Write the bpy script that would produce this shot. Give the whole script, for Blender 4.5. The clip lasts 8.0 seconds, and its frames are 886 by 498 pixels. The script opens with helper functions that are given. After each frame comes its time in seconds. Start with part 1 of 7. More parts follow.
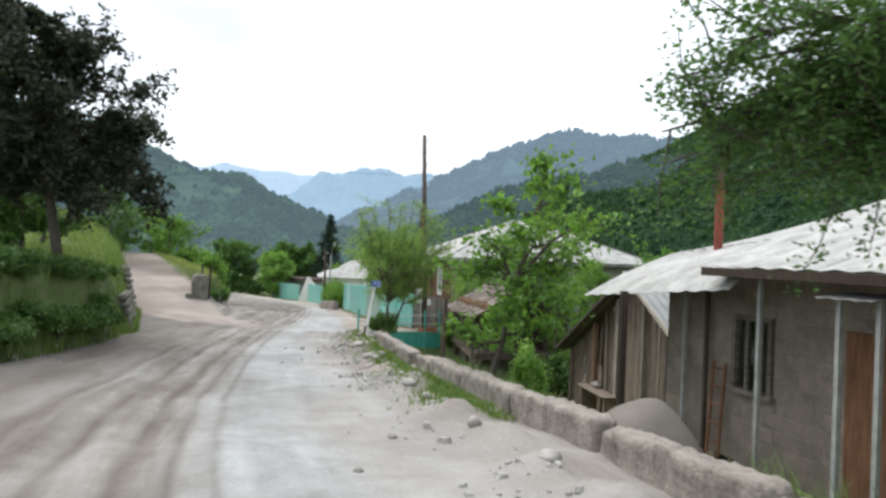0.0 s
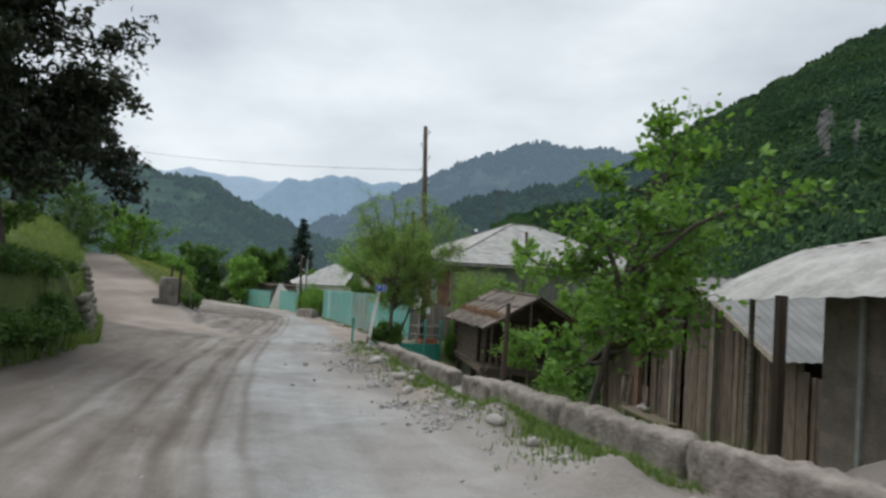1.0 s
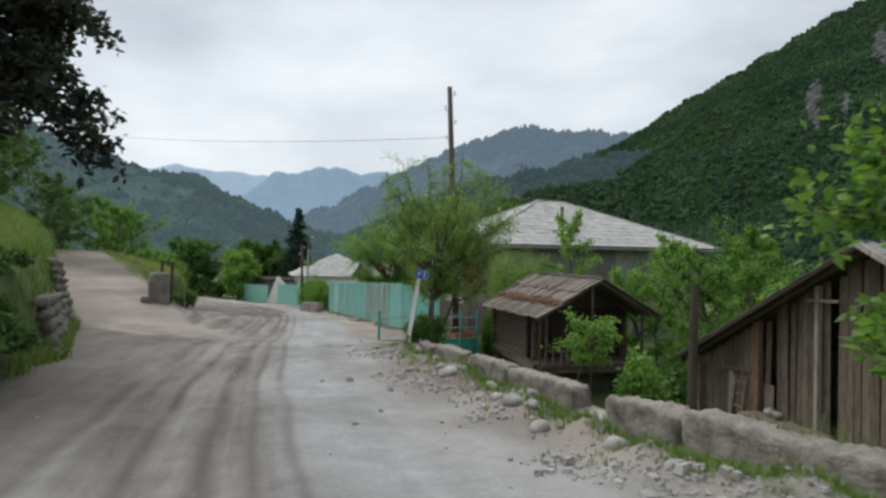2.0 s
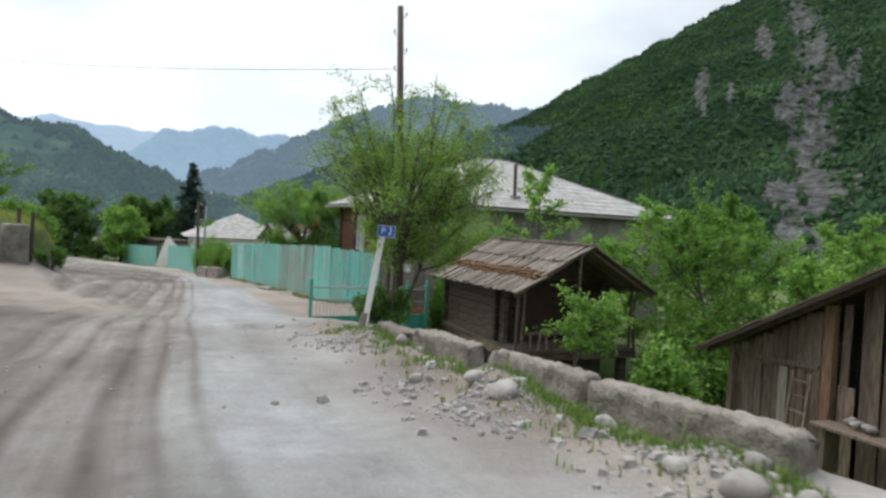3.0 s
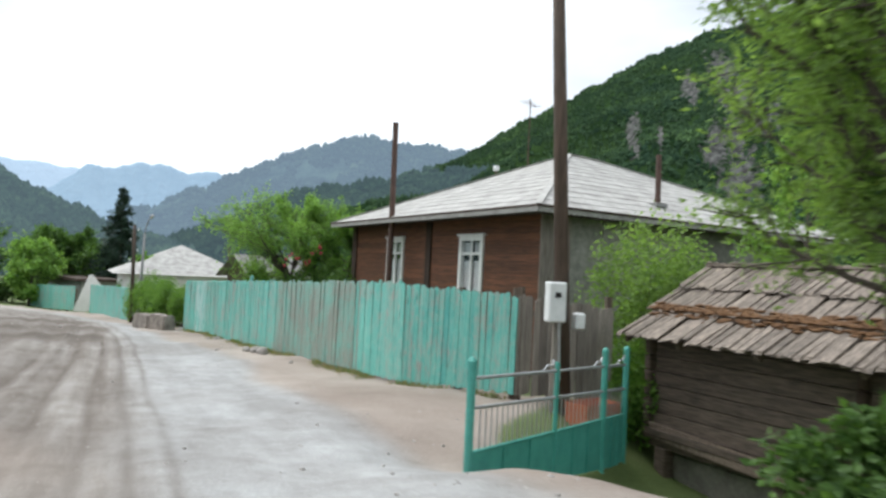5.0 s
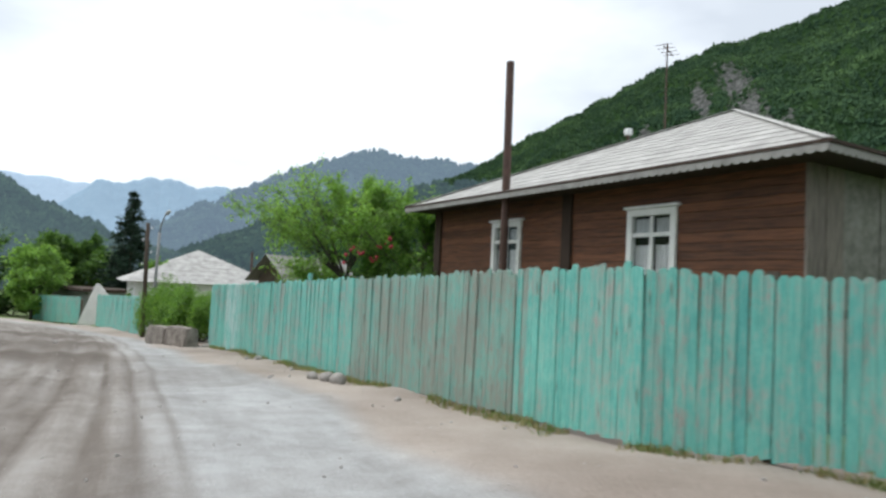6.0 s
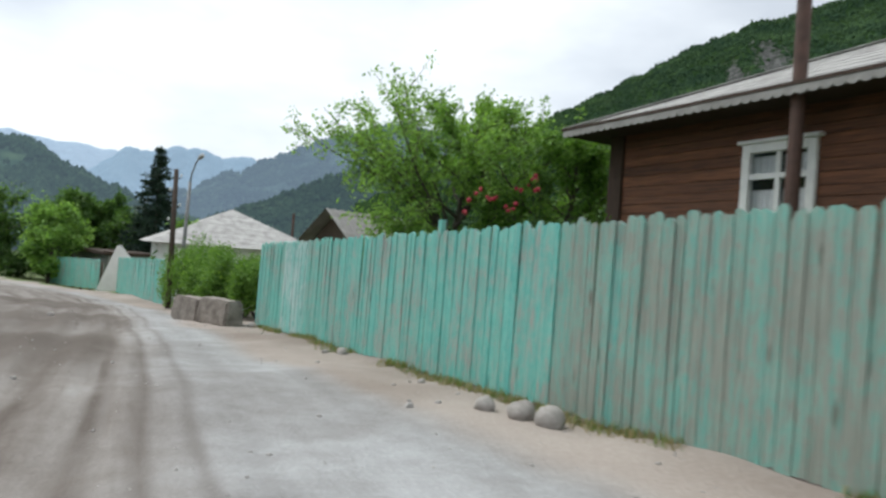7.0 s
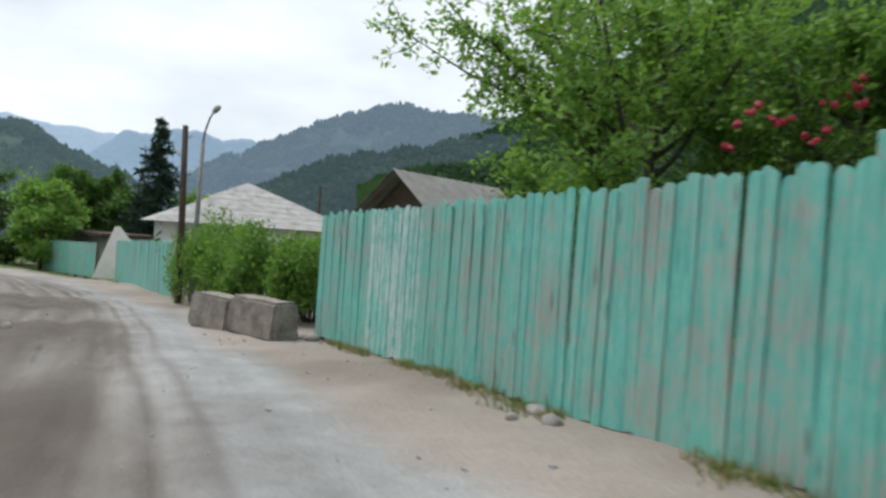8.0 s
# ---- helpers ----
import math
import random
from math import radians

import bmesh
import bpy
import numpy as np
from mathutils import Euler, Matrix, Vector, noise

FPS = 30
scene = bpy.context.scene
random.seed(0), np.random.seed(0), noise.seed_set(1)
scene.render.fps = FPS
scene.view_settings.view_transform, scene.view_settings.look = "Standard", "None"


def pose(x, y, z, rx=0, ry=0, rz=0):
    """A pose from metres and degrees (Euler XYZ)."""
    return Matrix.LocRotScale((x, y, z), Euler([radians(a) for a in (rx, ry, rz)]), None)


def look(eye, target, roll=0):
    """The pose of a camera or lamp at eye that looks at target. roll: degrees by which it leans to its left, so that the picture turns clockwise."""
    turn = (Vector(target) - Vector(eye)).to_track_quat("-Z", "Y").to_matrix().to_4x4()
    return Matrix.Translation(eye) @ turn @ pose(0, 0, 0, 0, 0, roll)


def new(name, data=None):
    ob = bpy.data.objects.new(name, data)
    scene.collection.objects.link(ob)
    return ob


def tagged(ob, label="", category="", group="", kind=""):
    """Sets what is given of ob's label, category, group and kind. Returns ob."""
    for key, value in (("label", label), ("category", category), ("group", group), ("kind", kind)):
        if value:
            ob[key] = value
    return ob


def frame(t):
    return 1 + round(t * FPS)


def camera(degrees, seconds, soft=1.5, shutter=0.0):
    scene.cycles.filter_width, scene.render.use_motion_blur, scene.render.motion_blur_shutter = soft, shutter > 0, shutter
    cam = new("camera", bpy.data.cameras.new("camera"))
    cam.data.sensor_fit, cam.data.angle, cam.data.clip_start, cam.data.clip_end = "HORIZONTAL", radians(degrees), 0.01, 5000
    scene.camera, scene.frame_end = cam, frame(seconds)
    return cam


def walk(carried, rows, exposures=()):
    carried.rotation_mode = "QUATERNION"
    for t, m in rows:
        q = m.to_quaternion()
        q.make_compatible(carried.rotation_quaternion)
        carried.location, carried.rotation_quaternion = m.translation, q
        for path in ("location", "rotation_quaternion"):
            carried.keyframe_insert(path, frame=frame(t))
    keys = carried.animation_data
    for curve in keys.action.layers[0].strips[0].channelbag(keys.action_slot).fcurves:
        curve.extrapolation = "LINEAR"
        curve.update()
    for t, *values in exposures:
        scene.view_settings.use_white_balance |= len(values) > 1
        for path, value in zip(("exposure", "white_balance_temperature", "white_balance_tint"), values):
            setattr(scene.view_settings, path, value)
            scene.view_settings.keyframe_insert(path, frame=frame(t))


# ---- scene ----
cam = camera(66.5, 8.0, soft=2.7, shutter=0.2)
PATH = [
    (0, (1.72, -0.931, 1.792), (1.685, 1.068, 1.812), 2.3),
    (0.5, (1.026, 0.491, 1.712), (1.049, 2.488, 1.828), 1.8),
    (1, (0.174, 2.103, 1.462), (0.237, 4.101, 1.515), 3.1),
    (1.2, (-0.073, 2.985, 1.498), (-0.061, 4.984, 1.533), 2.3),
    (2.3, (-1.621, 7.293, 1.043), (-1.495, 9.289, 1.061), 0.2),
    (2.5, (-1.83, 8.188, 0.973), (-1.686, 10.182, 1.018), -0.4),
    (3, (-2.369, 10.615, 0.82), (-1.979, 12.576, 0.759), 3.0),
    (3.5, (-2.92, 13.055, 0.676), (-2.421, 14.991, 0.669), 2.2),
    (4, (-3.512, 15.661, 0.561), (-3.009, 17.596, 0.635), 1.8),
    (4.5, (-4.077, 18.379, 0.44), (-3.504, 20.294, 0.513), 2.8),
    (5, (-4.559, 21.323, 0.246), (-3.989, 23.239, 0.312), 2.9),
    (5.2, (-4.765, 22.513, 0.145), (-4.211, 24.431, 0.265), 2.4),
    (6.3, (-5.753, 29.33, -0.378), (-5.208, 31.252, -0.294), 3.0),
    (6.5, (-5.903, 30.68, -0.39), (-5.362, 32.605, -0.349), 2.7),
    (7, (-6.407, 33.861, -0.725), (-5.92, 35.8, -0.693), 4.5),
    (7.5, (-6.897, 36.835, -0.889), (-6.33, 38.751, -0.982), 7.4),
    (8, (-7.438, 39.751, -0.953), (-6.95, 41.69, -0.979), 3.9),
]
EXPOSURE = [(0, 1.0), (0.3, 0.85), (0.5, 0.62), (0.7, 0.38), (1.0, 0.24), (1.2, 0.2), (2.3, 0.42), (2.5, 0.54), (3.0, 0.66), (3.5, 0.8), (4.0, 0.9), (5.0, 0.96), (6.5, 0.68), (7.0, 0.64), (7.5, 0.6), (8.0, 0.5)]
walk(cam, [(t, look(eye, target, roll)) for t, eye, target, roll in PATH], [(t, stops, 6200, 6) for t, stops in EXPOSURE])

# ---- world, sun, exposure ----
world = bpy.data.worlds.new("sky")
scene.world = world
world.use_nodes = True
wn, wl = world.node_tree.nodes, world.node_tree.links
wn.clear()
w_out = wn.new("ShaderNodeOutputWorld")
w_bg = wn.new("ShaderNodeBackground")
w_sky = wn.new("ShaderNodeTexSky")
w_sky.sky_type = "NISHITA"
w_sky.sun_disc = False
w_sky.sun_elevation = radians(56)
w_sky.sun_rotation = radians(-41)
w_co = wn.new("ShaderNodeTexCoord")
w_map = wn.new("ShaderNodeMapping")
w_map.inputs["Scale"].default_value = (1.0, 1.0, 2.6)
w_noise = wn.new("ShaderNodeTexNoise")
w_noise.inputs["Scale"].default_value = 2.2
w_noise.inputs["Detail"].default_value = 5.0
w_noise.inputs["Roughness"].default_value = 0.5
w_ramp = wn.new("ShaderNodeValToRGB")
w_ramp.color_ramp.elements[0].position = 0.32
w_ramp.color_ramp.elements[0].color = (4.7, 4.82, 5.15, 1)
w_ramp.color_ramp.elements[1].position = 0.66
w_ramp.color_ramp.elements[1].color = (8.2, 8.2, 8.25, 1)
w_mix = wn.new("ShaderNodeMixRGB")
w_mix.inputs[0].default_value = 0.9
wl.new(w_co.outputs["Generated"], w_map.inputs["Vector"])
wl.new(w_map.outputs["Vector"], w_noise.inputs["Vector"])
wl.new(w_noise.outputs["Fac"], w_ramp.inputs["Fac"])
wl.new(w_sky.outputs["Color"], w_mix.inputs[1])
wl.new(w_ramp.outputs["Color"], w_mix.inputs[2])
wl.new(w_mix.outputs["Color"], w_bg.inputs["Color"])
w_bg.inputs["Strength"].default_value = 0.1
wl.new(w_bg.outputs["Background"], w_out.inputs["Surface"])

sun = new("sun", bpy.data.lights.new("sun", "SUN"))
sun.data.energy = 1.8
sun.data.angle = radians(50)
sun.data.color = (1.0, 0.96, 0.9)
sun.matrix_world = look((-26, 52, 60), (0, 22, 0))

# ---- materials ----
def node_mat(name):
    m = bpy.data.materials.new(name)
    m.use_nodes = True
    nt = m.node_tree
    return m, nt, nt.nodes["Principled BSDF"]


def coords(nt, scale=(1, 1, 1), space="Object"):
    tc = nt.nodes.new("ShaderNodeTexCoord")
    mp = nt.nodes.new("ShaderNodeMapping")
    mp.inputs["Scale"].default_value = scale
    nt.links.new(tc.outputs[space], mp.inputs["Vector"])
    return mp.outputs["Vector"]


def world_coords(nt, scale=(1, 1, 1)):
    tc = nt.nodes.new("ShaderNodeNewGeometry")
    mp = nt.nodes.new("ShaderNodeMapping")
    mp.inputs["Scale"].default_value = scale
    nt.links.new(tc.outputs["Position"], mp.inputs["Vector"])
    return mp.outputs["Vector"]


def noise_tex(nt, vec, scale, detail=4.0, rough=0.55):
    n = nt.nodes.new("ShaderNodeTexNoise")
    n.inputs["Scale"].default_value = scale
    n.inputs["Detail"].default_value = detail
    n.inputs["Roughness"].default_value = rough
    nt.links.new(vec, n.inputs["Vector"])
    return n.outputs["Fac"]


def ramp(nt, fac, stops):
    r = nt.nodes.new("ShaderNodeValToRGB")
    while len(r.color_ramp.elements) < len(stops):
        r.color_ramp.elements.new(0.5)
    for e, (p, c) in zip(r.color_ramp.elements, stops):
        e.position = p
        e.color = (*c, 1) if len(c) == 3 else c
    nt.links.new(fac, r.inputs["Fac"])
    return r.outputs["Color"]


def mix(nt, fac, a, b, mode="MIX"):
    n = nt.nodes.new("ShaderNodeMixRGB")
    n.blend_type = mode
    for sock, v in ((n.inputs[0], fac), (n.inputs[1], a), (n.inputs[2], b)):
        if isinstance(v, (int, float)):
            sock.default_value = v
        elif isinstance(v, tuple):
            sock.default_value = (*v, 1)
        else:
            nt.links.new(v, sock)
    return n.outputs["Color"]


def maths(nt, op, a, b=0.0, clamp=False):
    n = nt.nodes.new("ShaderNodeMath")
    n.operation = op
    n.use_clamp = clamp
    for sock, v in ((n.inputs[0], a), (n.inputs[1], b)):
        if isinstance(v, (int, float)):
            sock.default_value = v
        else:
            nt.links.new(v, sock)
    return n.outputs[0]


def bump(nt, bsdf, height, strength=0.4, dist=0.02):
    b = nt.nodes.new("ShaderNodeBump")
    b.inputs["Strength"].default_value = strength
    b.inputs["Distance"].default_value = dist
    nt.links.new(height, b.inputs["Height"])
    nt.links.new(b.outputs["Normal"], bsdf.inputs["Normal"])


def obj_random(nt):
    return nt.nodes.new("ShaderNodeObjectInfo").outputs["Random"]


def island_random(nt):
    return nt.nodes.new("ShaderNodeNewGeometry").outputs["Random Per Island"]


def attr(nt, name):
    a = nt.nodes.new("ShaderNodeAttribute")
    a.attribute_name = name
    return a.outputs["Fac"]


def wood_mat(name, dark, light, grain=(14, 14, 1.2), rough=0.85, per="object"):
    """Weathered timber, grain along local z unless grain says otherwise."""
    m, nt, b = node_mat(name)
    v = coords(nt, grain)
    rnd = obj_random(nt) if per == "object" else island_random(nt)
    add = nt.nodes.new("ShaderNodeVectorMath")
    add.operation = "ADD"
    nt.links.new(v, add.inputs[0])
    nt.links.new(maths(nt, "MULTIPLY", rnd, 37.0), add.inputs[1])
    g = noise_tex(nt, add.outputs[0], 2.4, 6, 0.65)
    big = noise_tex(nt, world_coords(nt), 1.3, 3)
    col = ramp(nt, g, [(0.3, dark), (0.62, light)])
    shade = ramp(nt, maths(nt, "ADD", maths(nt, "MULTIPLY", rnd, 0.6), maths(nt, "MULTIPLY", big, 0.5)),
                 [(0.15, (0.62, 0.6, 0.58)), (0.85, (1.2, 1.17, 1.13))])
    nt.links.new(mix(nt, 1.0, col, shade, "MULTIPLY"), b.inputs["Base Color"])
    b.inputs["Roughness"].default_value = rough
    bump(nt, b, g, 0.5, 0.01)
    return m


def leaf_mat(name, dark, light, trans=0.35):
    m, nt, b = node_mat(name)
    rnd = island_random(nt)
    big = noise_tex(nt, world_coords(nt), 0.9, 3)
    f = maths(nt, "ADD", maths(nt, "MULTIPLY", rnd, 0.55), maths(nt, "MULTIPLY", big, 0.5))
    col = ramp(nt, f, [(0.2, dark), (0.8, light)])
    nt.links.new(col, b.inputs["Base Color"])
    b.inputs["Roughness"].default_value = 0.55
    b.inputs["Specular IOR Level"].default_value = 0.3
    tr = nt.nodes.new("ShaderNodeBsdfTranslucent")
    nt.links.new(mix(nt, 1.0, col, (1.15, 1.2, 0.6), "MULTIPLY"), tr.inputs["Color"])
    ms = nt.nodes.new("ShaderNodeMixShader")
    ms.inputs[0].default_value = trans
    nt.links.new(b.outputs[0], ms.inputs[1])
    nt.links.new(tr.outputs[0], ms.inputs[2])
    nt.links.new(ms.outputs[0], nt.nodes["Material Output"].inputs["Surface"])
    return m


def rough_mat(name, dark, light, scale=3.0, rough=0.9, relief=0.6, metal=0.0, fine=40.0, dist=0.02):
    m, nt, b = node_mat(name)
    v = world_coords(nt)
    a = noise_tex(nt, v, scale, 5, 0.6)
    c = noise_tex(nt, v, fine, 3, 0.6)
    f = maths(nt, "ADD", maths(nt, "MULTIPLY", a, 0.7), maths(nt, "MULTIPLY", c, 0.3))
    nt.links.new(ramp(nt, f, [(0.32, dark), (0.68, light)]), b.inputs["Base Color"])
    b.inputs["Roughness"].default_value = rough
    b.inputs["Metallic"].default_value = metal
    bump(nt, b, f, relief, dist)
    return m


def painted_plank(name, paint, wear_lo, wear_hi, bare=(0.30, 0.28, 0.25)):
    """Old paint worn off in streaks along the grain and in flakes, each plank differently."""
    m, nt, b = node_mat(name)
    rnd = obj_random(nt)

    def shifted(scale, k):
        off = nt.nodes.new("ShaderNodeVectorMath")
        off.operation = "ADD"
        nt.links.new(coords(nt, scale), off.inputs[0])
        nt.links.new(maths(nt, "MULTIPLY", rnd, k), off.inputs[1])
        return off.outputs[0]

    streak = noise_tex(nt, shifted((22, 22, 1.6), 53.0), 1.0, 6, 0.72)
    fine = noise_tex(nt, shifted((90, 90, 3.0), 31.0), 1.0, 4, 0.65)
    flake = noise_tex(nt, shifted((21, 21, 13.0), 17.0), 1.0, 5, 0.7)
    big = noise_tex(nt, world_coords(nt), 1.25, 5, 0.62)
    f = maths(nt, "ADD", maths(nt, "ADD", maths(nt, "MULTIPLY", streak, 0.3), maths(nt, "MULTIPLY", flake, 0.44)),
              maths(nt, "ADD", maths(nt, "MULTIPLY", rnd, 0.05), maths(nt, "MULTIPLY", big, 0.32)))
    worn = ramp(nt, f, [(wear_lo, (0, 0, 0)), (wear_hi, (1, 1, 1))])
    base = ramp(nt, fine, [(0.28, tuple(c * 0.6 for c in paint)), (0.5, paint), (0.72, tuple(c * 1.12 + 0.02 for c in paint))])
    tone = ramp(nt, rnd, [(0.0, (0.76, 0.88, 0.91)), (0.12, (0.95, 0.97, 0.97)), (0.85, (1.03, 1.0, 0.99)), (1.0, (1.14, 1.05, 1.04))])
    base = mix(nt, 1.0, base, tone, "MULTIPLY")
    fade = ramp(nt, flake, [(0.38, (0.84, 0.87, 0.87)), (0.65, (1.26, 1.12, 1.1))])
    base = mix(nt, 1.0, base, fade, "MULTIPLY")
    base = mix(nt, 1.0, base, ramp(nt, streak, [(0.34, (0.78, 0.86, 0.88)), (0.62, (1.28, 1.1, 1.07))]), "MULTIPLY")
    wood = ramp(nt, fine, [(0.3, tuple(c * 0.6 for c in bare)), (0.7, tuple(c * 1.15 for c in bare))])
    col = mix(nt, maths(nt, "MULTIPLY", worn, 0.85), base, wood)
    knot = nt.nodes.new("ShaderNodeTexVoronoi")
    knot.inputs["Scale"].default_value = 1.0
    nt.links.new(shifted((6, 6, 2.6), 71.0), knot.inputs["Vector"])
    dots = ramp(nt, knot.outputs["Distance"], [(0.07, (0.45, 0.4, 0.38)), (0.16, (1, 1, 1))])
    nt.links.new(mix(nt, 0.8, col, dots, "MULTIPLY"), b.inputs["Base Color"])
    b.inputs["Roughness"].default_value = 0.8
    bump(nt, b, maths(nt, "ADD", fine, maths(nt, "MULTIPLY", worn, -0.6)), 0.6, 0.006)
    return m


TURQ = (0.155, 0.52, 0.455)
M_PLANK = painted_plank("turquoise_plank_paint", TURQ, 0.53, 0.66, (0.4, 0.335, 0.31))
M_PLANK_WORN = painted_plank("worn_turquoise_plank_paint", (0.17, 0.5, 0.43), 0.44, 0.6, (0.3, 0.275, 0.24))
M_PLANK_WHITE = painted_plank("whitewashed_plank_paint", (0.19, 0.56, 0.5), 0.51, 0.62, (0.62, 0.7, 0.69))
M_PLANK_BARE = wood_mat("bare_grey_plank", (0.13, 0.115, 0.1), (0.3, 0.275, 0.245))
M_TURQ_METAL = rough_mat("turquoise_gate_paint", (0.05, 0.26, 0.22), (0.09, 0.38, 0.32), 5, 0.5, 0.2)
M_OLD_WOOD = wood_mat("old_dark_timber", (0.045, 0.034, 0.026), (0.15, 0.115, 0.088), per="island")
M_BARN = wood_mat("weathered_barn_plank", (0.055, 0.042, 0.034), (0.24, 0.186, 0.15))
M_LOG = wood_mat("old_log_wall", (0.03, 0.023, 0.019), (0.13, 0.1, 0.08), (1.2, 1.2, 12), per="object")
M_SHINGLE = wood_mat("split_shingle", (0.035, 0.029, 0.025), (0.27, 0.228, 0.197), (16, 2.2, 16))
M_HOUSE_WOOD = wood_mat("brown_stained_board", (0.042, 0.017, 0.009), (0.175, 0.07, 0.032), (0.8, 0.8, 14), 0.7)
# real dark trim; also the painted shade of granary front and eave gap
M_DARK_TRIM_SHADE = wood_mat("dark_brown_trim_and_shade", (0.02, 0.012, 0.008), (0.05, 0.03, 0.02), per="object")


def block_mat():
    """Rough brown-grey blocks, no two of one tone."""
    m, nt, b = node_mat("brown_block_masonry")
    v = world_coords(nt)
    a, c = noise_tex(nt, v, 3.5, 5, 0.65), noise_tex(nt, v, 30, 4, 0.65)
    f = maths(nt, "ADD", maths(nt, "MULTIPLY", a, 0.6), maths(nt, "MULTIPLY", c, 0.4))
    col = ramp(nt, f, [(0.3, (0.14, 0.117, 0.1)), (0.7, (0.33, 0.282, 0.242))])
    tone = ramp(nt, obj_random(nt), [(0.0, (0.9, 0.88, 0.86)), (0.5, (1.0, 0.98, 0.96)), (1.0, (1.1, 1.07, 1.04))])
    nt.links.new(mix(nt, 1.0, col, tone, "MULTIPLY"), b.inputs["Base Color"])
    b.inputs["Roughness"].default_value = 0.95
    bump(nt, b, f, 0.8, 0.02)
    return m


M_BLOCK = block_mat()
M_MORTAR = rough_mat("old_mortar", (0.135, 0.114, 0.097), (0.3, 0.256, 0.22), 1.6, 0.95, 0.6)
M_RUBBLE = rough_mat("mossy_rubble_stone", (0.07, 0.066, 0.055), (0.24, 0.225, 0.195), 2.4, 0.95, 0.8, 0.0, 16.0)
M_GREY_BOARD = wood_mat("grey_green_board", (0.14, 0.145, 0.13), (0.27, 0.275, 0.25), (3, 3, 3))
M_WHITE = rough_mat("white_window_paint", (0.62, 0.63, 0.62), (0.82, 0.82, 0.8), 4, 0.5, 0.15)
M_ROOF = rough_mat("pale_roof_sheet", (0.23, 0.222, 0.212), (0.5, 0.49, 0.475), 2.3, 0.95, 0.25, 0.0, 17.0)
M_ROOF2 = rough_mat("grey_zinc_sheet", (0.15, 0.15, 0.145), (0.27, 0.27, 0.265), 1.3, 0.6, 0.2, 0.1, 20.0)
M_SLAB = rough_mat("building_sand", (0.13, 0.112, 0.097), (0.2, 0.174, 0.152), 2.2, 0.95, 0.5, 0.0, 60.0)
M_CONCRETE = rough_mat("rough_concrete", (0.125, 0.106, 0.09), (0.35, 0.31, 0.275), 4.5, 0.95, 1.0, 0.0, 26.0, 0.06)
M_ROCK = rough_mat("field_stone", (0.2, 0.18, 0.165), (0.42, 0.395, 0.37), 3.2, 0.9, 0.7, 0.0, 25.0)
M_POLE = wood_mat("tarred_pole", (0.03, 0.022, 0.017), (0.085, 0.06, 0.045), (8, 8, 0.7))
M_PIPE = rough_mat("rusty_pipe", (0.05, 0.028, 0.022), (0.11, 0.06, 0.045), 6, 0.75, 0.3)
M_RED_PIPE = rough_mat("red_pipe_paint", (0.16, 0.035, 0.022), (0.27, 0.065, 0.04), 6, 0.7, 0.3)
M_METER = rough_mat("meter_box_paint", (0.6, 0.62, 0.62), (0.76, 0.77, 0.77), 5, 0.45, 0.1)
M_BARK = rough_mat("tree_bark", (0.045, 0.037, 0.03), (0.13, 0.11, 0.09), 9, 0.95, 0.9, 0.0, 50.0, 0.03)
M_LEAF = leaf_mat("fresh_leaf", (0.065, 0.145, 0.028), (0.2, 0.35, 0.075), 0.45)
M_LEAF_LIGHT = leaf_mat("spring_leaf", (0.11, 0.22, 0.045), (0.3, 0.48, 0.13), 0.45)
M_LEAF_MID = leaf_mat("deep_green_leaf", (0.045, 0.1, 0.027), (0.13, 0.235, 0.06), 0.4)
M_LEAF_DARK = leaf_mat("dark_leaf", (0.04, 0.085, 0.025), (0.11, 0.2, 0.055), 0.35)
# near-black leaf colour carries the backlit shade of the roadside tree
M_LEAF_SHADE = leaf_mat("backlit_dark_leaf", (0.014, 0.019, 0.013), (0.05, 0.06, 0.038), 0.18)
M_WILLOW = leaf_mat("narrow_leaf", (0.12, 0.2, 0.055), (0.3, 0.44, 0.14), 0.55)
M_SPRUCE = leaf_mat("conifer_needles", (0.008, 0.022, 0.013), (0.025, 0.055, 0.03), 0.05)
M_GRASS = leaf_mat("grass_blade", (0.07, 0.135, 0.03), (0.2, 0.27, 0.08), 0.3)
M_DRY = leaf_mat("dry_grass_blade", (0.2, 0.17, 0.08), (0.36, 0.31, 0.16), 0.2)
M_GRAVEL = rough_mat("gravel_stone", (0.22, 0.207, 0.197), (0.44, 0.42, 0.4), 5, 0.95, 0.5)
M_ROSE = rough_mat("rose_petal", (0.34, 0.02, 0.04), (0.55, 0.06, 0.09), 8, 0.6, 0.2)
M_SIGN_BLUE = rough_mat("blue_sign_enamel", (0.015, 0.07, 0.34), (0.025, 0.1, 0.45), 4, 0.35, 0.05)
M_WIRE = rough_mat("black_wire", (0.02, 0.02, 0.02), (0.04, 0.04, 0.04), 5, 0.6, 0.1)
M_CURTAIN = rough_mat("lace_curtain", (0.55, 0.55, 0.56), (0.8, 0.8, 0.8), 16, 0.9, 0.3)
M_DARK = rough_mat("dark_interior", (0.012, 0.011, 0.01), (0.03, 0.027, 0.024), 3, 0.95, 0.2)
M_GALV = rough_mat("galvanised_steel", (0.36, 0.37, 0.38), (0.5, 0.51, 0.52), 8, 0.45, 0.15, 0.7)
M_RUST_RED = rough_mat("orange_red_sheet", (0.34, 0.07, 0.025), (0.5, 0.13, 0.05), 5, 0.7, 0.3)
M_WHITEWASH = rough_mat("whitewash", (0.72, 0.71, 0.69), (0.86, 0.85, 0.83), 2, 0.85, 0.3)


